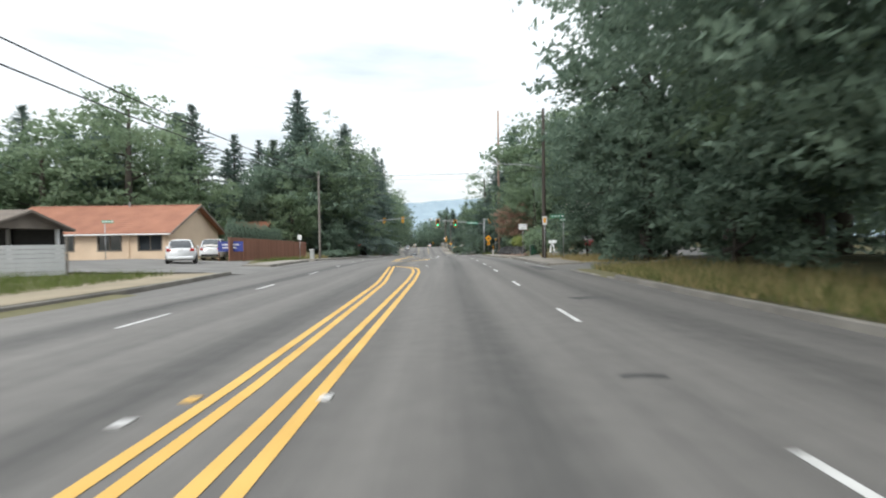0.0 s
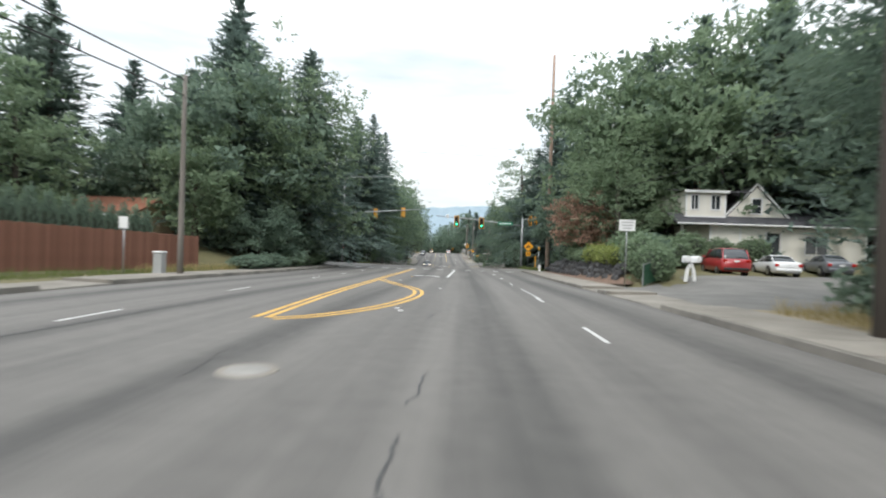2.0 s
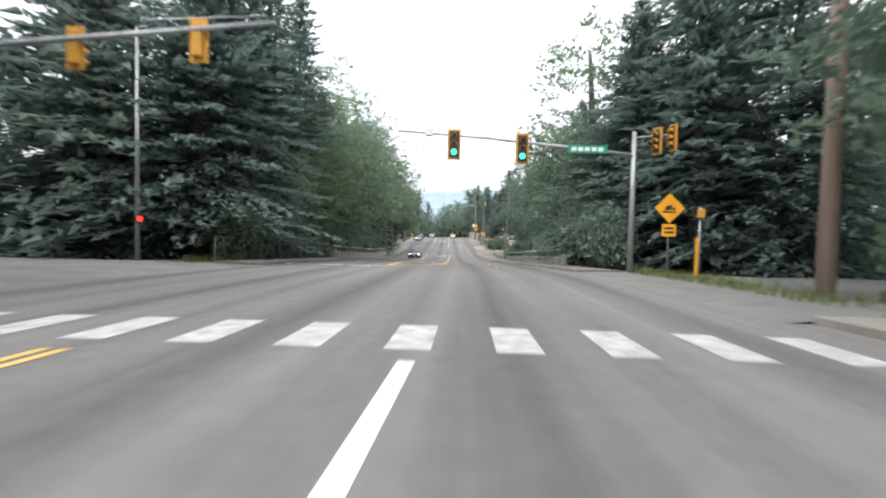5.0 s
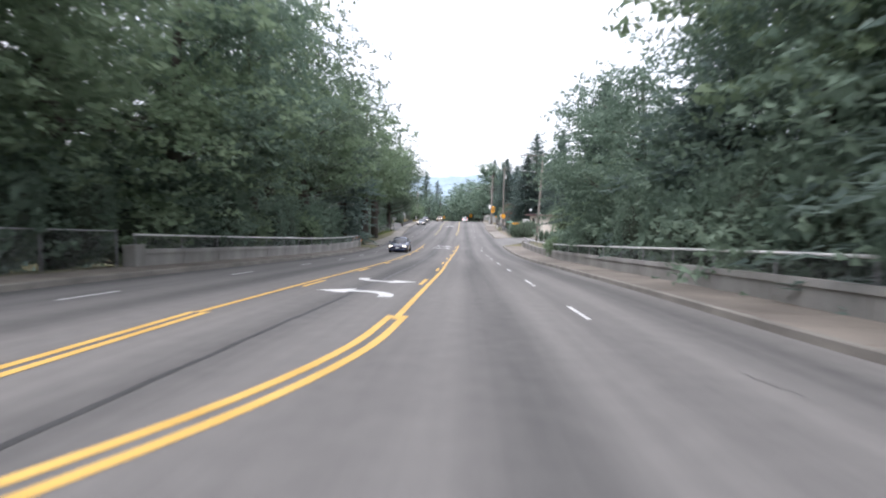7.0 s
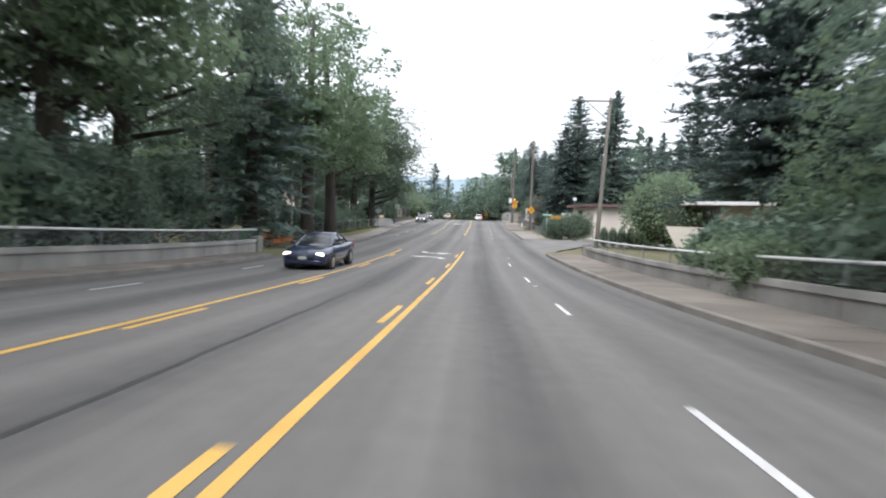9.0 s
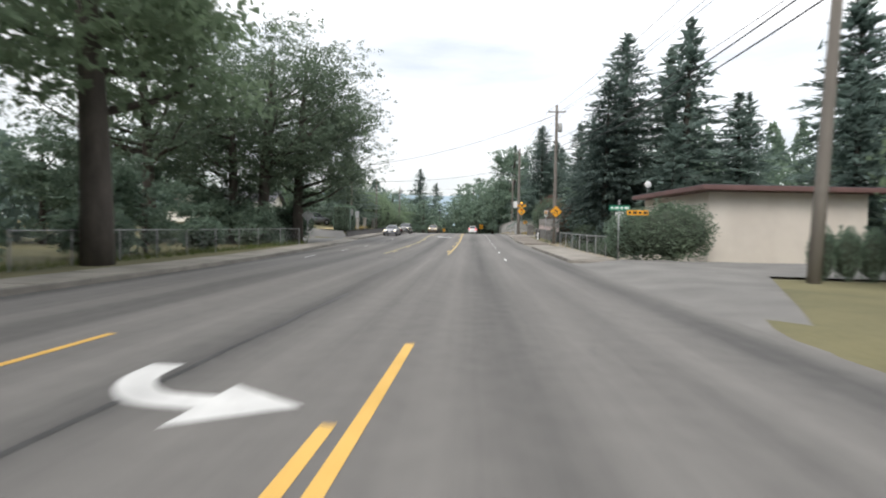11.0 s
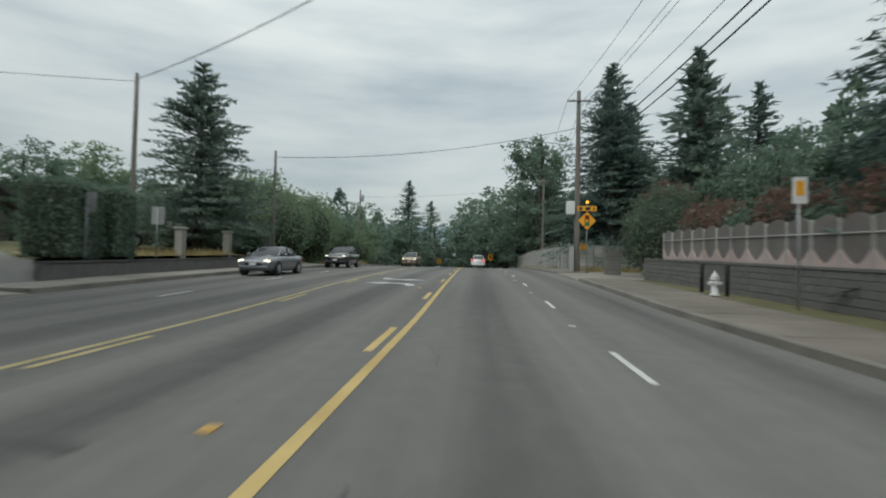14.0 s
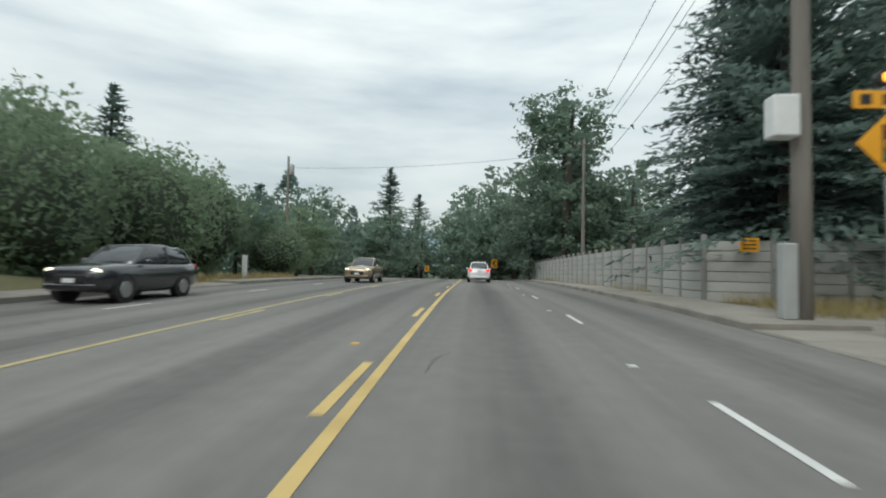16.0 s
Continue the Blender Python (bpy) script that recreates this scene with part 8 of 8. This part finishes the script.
for d, y, s in ((-19.2, 238, 1.8), (-21.5, 241, 2.0), (-16.2, 241.5, 1.6), (-15.0, 198.2, 1.3), (-15.4, 203.0, 1.2), (-19, 204.5, 1.5), (-24, 222, 1.6), (-29, 224, 1.4), (-14.2, 190, 1.3), (-14.6, 182, 1.5), (-15, 176, 1.6)):
    shrub("bush", d, y, s, s, s * 1.5, "dark shrub under the roadside trees", "shrub", y * 9, "roadside shrubs")
shrub("bush", -15.2, 207.0, 2.1, 1.5, 3.2, "dark shrub crowding a tree trunk by the driveway")
# red-leaved bank above the block wall
for k in range(10):
    y = 214.2 + 1.75 * k
    shrub("red" if k % 3 else "bush", 12.3 + 0.2 * (k % 2), y, 1.1, 1.3, 2.3 + 0.3 * (k % 3), "red-brown barberry shrub above the precast fence" if k % 3 else "dark green shrub above the precast fence", "shrub", 29 * k, "fence shrubs")
shrub("deep", 12.5, 233.9, 2.6, 1.5, 5.2, "tall dark clipped bush at the wall's end")
shrub("red", 12.9, 235.0, 2.2, 1.5, 5.5, "red-tinged bush at the wall's end")
for d, y, s, h in ((12.0, 209.5, 1.2, 2.0), (11.4, 206, 1.0, 1.6), (12.6, 203, 1.4, 2.4)):
    shrub("deep", d, y, s, s, h, "dark shrub behind the wire fence", "shrub", y * 3, "roadside shrubs")


def grass_stuff(name, zones, mat, n, hgt, label, seed):
    """Tufts of blades over rectangles of (d0, d1, y0, y1)."""
    rng = np.random.default_rng(seed)
    area = np.array([(z[1] - z[0]) * (z[3] - z[2]) for z in zones])
    C, U, V = [], [], []
    for z, k in zip(zones, (n * area / area.sum()).astype(int)):
        d, y = rng.uniform(z[0], z[1], k), rng.uniform(z[2], z[3], k)
        for a, b in zip(d, y):
            p = on_ground(float(a), float(b))
            h = hgt * rng.uniform(0.4, 1.3)
            lean = rng.normal(0, 0.35, 2)
            top = np.array([lean[0] * h, lean[1] * h, h]) / 2
            C.append(np.array(p) + top)
            U.append(top)
            ang = rng.uniform(0, math.pi)
            V.append(np.array([math.cos(ang), math.sin(ang), 0]) * rng.uniform(0.008, 0.022))
    me = leaf_mesh(name, np.array(C), np.array(U), np.array(V), M[mat])
    tagged(new(name, me), label, "grass", "", "stuff")


grass_stuff("dry_grass", [(9.4, 13.4, 40, 43.4), (7.9, 11.8, -8, 23), (9.4, 13.0, 29, 36), (9.6, 14.0, 242, 252), (8.9, 10.6, 252, 285), (-14.5, -13.4, 222, 234), (-14, -12.6, 52, 66), (-14, -12.0, 252, 266)], "straw", 22000, 0.42, "tufts of dry straw-coloured grass on the verge", 31)
grass_stuff("green_grass", [(-16.5, -10.5, 4, 22), (-14, -12.6, 40, 62), (9.2, 11.0, 84, 100), (-13.6, -12.4, 172, 204), (-12.8, -11.4, 98, 104), (7.9, 12, -8, 23), (8.2, 10.5, 0, 23)], "grass", 22000, 0.32, "tufts of green grass on the verge", 32)


def far_woods(name, zones, mat, per, seed, label):
    """Dense crowns behind the roadside trees, as one body of leaves."""
    rng = np.random.default_rng(seed)
    C, U, V = [], [], []
    for d0, d1, y0, y1, n, h0, h1 in zones:
        for _ in range(n):
            d, y = rng.uniform(d0, d1), rng.uniform(y0, y1)
            h, r = rng.uniform(h0, h1), rng.uniform(2.6, 4.4)
            p = np.array(on_ground(float(max(-85, min(85, d))), float(min(y, 590))))
            p[0] += d - max(-85, min(85, d))
            t = rng.uniform(0, 1, per) ** 0.8
            wide = r * np.clip(1.15 * (1 - t ** 2.2), 0.06, 1) * rng.uniform(0.55, 1.08, per)
            a = rng.uniform(0, 2 * math.pi, per)
            c = p + np.stack([wide * np.cos(a), wide * np.sin(a), t * h], 1) + rng.normal(0, 0.15, (per, 3))
            u = unit(rng, per)
            v = np.cross(u, unit(rng, per))
            s = rng.uniform(0.3, 0.7, (per, 1))
            C.append(c), U.append(u * s), V.append(v * s * 0.7)
    me = leaf_mesh(name, np.concatenate(C), np.concatenate(U), np.concatenate(V), M[mat])
    tagged(new(name, me), label, "woods", "", "stuff")


far_woods("far_woods", [(26, 60, -20, 34, 34, 14, 20), (36, 70, 60, 130, 60, 14, 21), (24, 50, 105, 150, 36, 14, 20), (34, 70, 150, 230, 50, 10, 16), (28, 70, 230, 330, 60, 12, 20)], "leaf_dark", 400, 41, "dense dark woods behind the roadside trees")
far_woods("far_woods", [(-90, -40, 60, 100, 50, 12, 18), (-55, -26, 100, 150, 46, 11, 17), (-60, -30, 150, 200, 34, 7, 12), (-80, -38, 205, 290, 50, 6, 10), (-60, -16, 290, 360, 46, 9, 15), (-100, -70, 20, 60, 20, 10, 15)], "needle", 400, 42, "dense dark woods behind the roadside trees")
far_woods("far_woods", [(13, 50, 320, 430, 60, 12, 18), (-60, -15, 350, 430, 30, 10, 15), (14, 140, 430, 560, 60, 10, 18)], "leaf_dark", 360, 43, "dark woods closing the road's end")


# ---- vehicles ----
def loft(sections):
    """Closed rings of equal length joined along x."""
    n = len(sections[0])
    vs = [p for r in sections for p in r]
    fs = [(i * n + k, i * n + (k + 1) % n, (i + 1) * n + (k + 1) % n, (i + 1) * n + k) for i in range(len(sections) - 1) for k in range(n)]
    fs += [tuple(range(n))[::-1], tuple((len(sections) - 1) * n + k for k in range(n))]
    return Shape().add(vs, fs)


# stations along the length: (y, half width, sill, shoulder, hood or deck height); greenhouse: (y, half width at the belt, half width at the roof, roof height)
FORMS = {
    "sedan": dict(L=4.6, body=[(-2.3, 0.68, 0.35, 0.62, 0.66), (-2.2, 0.80, 0.24, 0.68, 0.74), (-1.7, 0.88, 0.20, 0.78, 0.86), (-0.9, 0.90, 0.19, 0.86, 0.95), (0.2, 0.90, 0.19, 0.88, 0.95), (1.2, 0.90, 0.20, 0.90, 0.98), (1.8, 0.88, 0.22, 0.92, 1.02), (2.2, 0.82, 0.28, 0.92, 1.00), (2.3, 0.72, 0.40, 0.80, 0.9)],
                  cabin=[(-1.05, 0.72, 0.70, 0.96), (-0.35, 0.74, 0.56, 1.38), (0.35, 0.74, 0.57, 1.44), (0.95, 0.74, 0.56, 1.40), (1.75, 0.70, 0.66, 1.02)], wheels=(-1.42, 1.35), r=0.32),
    "suv": dict(L=4.6, body=[(-2.28, 0.72, 0.42, 0.78, 0.84), (-2.15, 0.84, 0.32, 0.86, 0.95), (-1.6, 0.91, 0.26, 0.94, 1.05), (-0.8, 0.92, 0.25, 1.0, 1.08), (0.4, 0.92, 0.25, 1.02, 1.08), (1.4, 0.92, 0.26, 1.02, 1.08), (2.0, 0.90, 0.30, 1.04, 1.12), (2.28, 0.82, 0.4, 1.0, 1.08)],
                cabin=[(-0.95, 0.76, 0.74, 1.08), (-0.25, 0.78, 0.62, 1.62), (0.7, 0.78, 0.63, 1.68), (1.7, 0.77, 0.62, 1.62), (2.15, 0.74, 0.70, 1.12)], wheels=(-1.4, 1.35), r=0.36),
    "van": dict(L=4.8, body=[(-2.4, 0.74, 0.40, 0.80, 0.86), (-2.25, 0.88, 0.28, 0.88, 0.97), (-1.7, 0.94, 0.24, 0.98, 1.10), (-1.0, 0.95, 0.23, 1.04, 1.12), (0.4, 0.95, 0.23, 1.05, 1.12), (1.6, 0.95, 0.24, 1.05, 1.12), (2.25, 0.93, 0.28, 1.05, 1.12), (2.4, 0.88, 0.38, 1.0, 1.10)],
                cabin=[(-1.55, 0.80, 0.78, 1.12), (-0.75, 0.82, 0.70, 1.74), (0.6, 0.82, 0.71, 1.80), (1.9, 0.82, 0.70, 1.78), (2.3, 0.80, 0.76, 1.16)], wheels=(-1.5, 1.45), r=0.34),
}


def car(form, paint, d, y, turn, label, lights=False, brake=False, moving=True):
    """The nose points along -y of the car's own axes; turn 0 drives towards the camera's start."""
    F = FORMS[form]
    lift = None if not moving else road_top(d, y) - ZR(y)
    root = thing("car", stand(d, y, turn, lift), label, "car", "vehicles")
    p = PAINTS[paint]

    def ring(yy, w, sill, sh, top):
        half = [(0.0, sill), (w * 0.82, sill), (w * 0.97, sill + 0.1), (w, (sill + sh) / 2), (w * 0.985, sh), (w * 0.9, sh + (top - sh) * 0.75), (w * 0.6, top), (0.0, top + 0.015)]
        return [(x, yy, z) for x, z in half] + [(-x, yy, z) for x, z in half[-2:0:-1]]

    body = part("body", loft([ring(*s) for s in F["body"]]), p, root, "", True)

    def cab(yy, wb, wr, top, belt):
        half = [(0, belt), (wb, belt), ((wb + wr) / 2 + 0.03, (belt + top) / 2), (wr, top - 0.06), (wr * 0.8, top - 0.01), (0, top)]
        return [(x, yy, z) for x, z in half] + [(-x, yy, z) for x, z in half[-2:0:-1]]

    c = F["cabin"]
    belt = c[0][3] - 0.1
    part("greenhouse", loft([cab(*s, belt) for s in c]), M["glass"], root, "dark tinted windows", True)
    mid = c[1:-1]
    roof = []
    for yy, wb, wr, top in mid:
        roof.append([(wr + 0.012, yy, top - 0.09), (wr * 0.82, yy, top + 0.004), (0, yy, top + 0.016), (-wr * 0.82, yy, top + 0.004), (-wr - 0.012, yy, top - 0.09), (0, yy, top - 0.05)])
    part("roof", loft(roof), p, root, "", True)
    for q in (-1, 1):
        for i, j in ((0, 1), (len(c) - 1, len(c) - 2)):
            a, b = c[i], c[j]
            part("pillar", Shape().tube([(q * (a[1] - 0.01), a[0], belt + 0.05), (q * (b[2] + 0.005), b[0], b[3] - 0.07)], [0.045, 0.04], 6), p, root)
        m = c[len(c) // 2]
        part("pillar", Shape().tube([(q * (m[1] + 0.005), m[0], belt + 0.05), (q * (m[2] + 0.01), m[0], m[3] - 0.07)], [0.04, 0.04], 6), M["black"], root)
        part("mirror", Shape().ball((q * 0.98, c[0][0] + 0.35, belt + 0.16), 0.11, 6, (0.9, 0.7, 0.7)), p, root, "", True)
        f0 = F["body"][1]
        lamp = "lamp_on" if lights else "chrome"
        part("headlamp", Shape().ball((q * 0.62, f0[0] - 0.01, f0[3] - 0.02), 0.16, 7, (1.15, 0.5, 0.55)), M[lamp], root, "", True)
        r0 = F["body"][-1]
        part("tail_lamp", Shape().box(q * 0.70 - 0.13, q * 0.70 + 0.13, r0[0] - 0.06, r0[0] + 0.035, r0[3] - 0.12, r0[3] + 0.08, 0.03), M["red_on" if brake else "tail"], root)
    f0, r0 = F["body"][0], F["body"][-1]
    part("grille", Shape().box(-0.42, 0.42, f0[0] - 0.03, f0[0] + 0.03, f0[2] + 0.1, f0[3] - 0.02, 0.02), M["black"], root)
    part("front_bumper", Shape().box(-0.72, 0.72, f0[0] - 0.05, f0[0] + 0.1, f0[2] - 0.06, f0[2] + 0.1, 0.04), p, root)
    part("rear_bumper", Shape().box(-0.76, 0.76, r0[0] - 0.1, r0[0] + 0.05, r0[2] - 0.02, r0[2] + 0.16, 0.04), p if form != "van" else M["black"], root)
    for yy in (f0[0] - 0.055, r0[0] + 0.053):
        part("number_plate", Shape().box(-0.16, 0.16, yy - 0.004, yy + 0.004, f0[2] + 0.12 if yy < 0 else r0[3] - 0.1, f0[2] + 0.24 if yy < 0 else r0[3] + 0.02), M["sign_white"], root)
    for yy in F["wheels"]:
        for q in (-1, 1):
            arch = part("wheel_arch", Shape().tube([(q * 0.70, yy, F["r"] + 0.02), (q * 0.925, yy, F["r"] + 0.02)], [F["r"] + 0.06] * 2, 18), M["black"], root)
            w = part("wheel", Shape().tube([(q * 0.72, yy, F["r"]), (q * 0.74, yy, F["r"]), (q * 0.92, yy, F["r"]), (q * 0.94, yy, F["r"])], [F["r"] - 0.03, F["r"], F["r"], F["r"] - 0.03], 20), M["tyre"], root, "", True)
            part("rim", Shape().tube([(q * 0.925, yy, F["r"]), (q * 0.95, yy, F["r"]), (q * 0.94, yy, F["r"])], [F["r"] * 0.66, F["r"] * 0.62, F["r"] * 0.2], 14), M["rim"], w)
    return root


car("suv", "white", -17.2, 35.6, 205, "white sport-utility car parked in the asphalt yard", moving=False)
car("van", "white", -19.0, 45.2, 190, "white van parked beside the bungalow", moving=False)
car("van", "red", 19.4, 65.5, 170, "red minivan parked on the forecourt", moving=False)
car("sedan", "white", 23.3, 66.2, 168, "white hatchback parked on the forecourt", moving=False)
car("sedan", "grey", 27.4, 67.0, 166, "grey sedan parked on the forecourt", moving=False)
car("sedan", "blue", -5.1, 154.3, 0, "dark blue sedan with lit headlamps in the oncoming lane", True)
car("sedan", "grey", -9.1, 229.2, 0, "grey sedan with lit headlamps in the oncoming lane", True)
car("suv", "gold", -6.2, 263.0, 0, "tan sport-utility car with lit headlamps in the oncoming lane", True)
car("suv", "black", -9.2, 243.4, 0, "black sport-utility car with lit headlamps", True)
car("suv", "white", 1.7, 272.0, 180, "white sport-utility car with lit brake lamps ahead", False, True)
car("suv", "grey", -20.6, 231.5, 150, "grey car parked beside the white fence", moving=False)
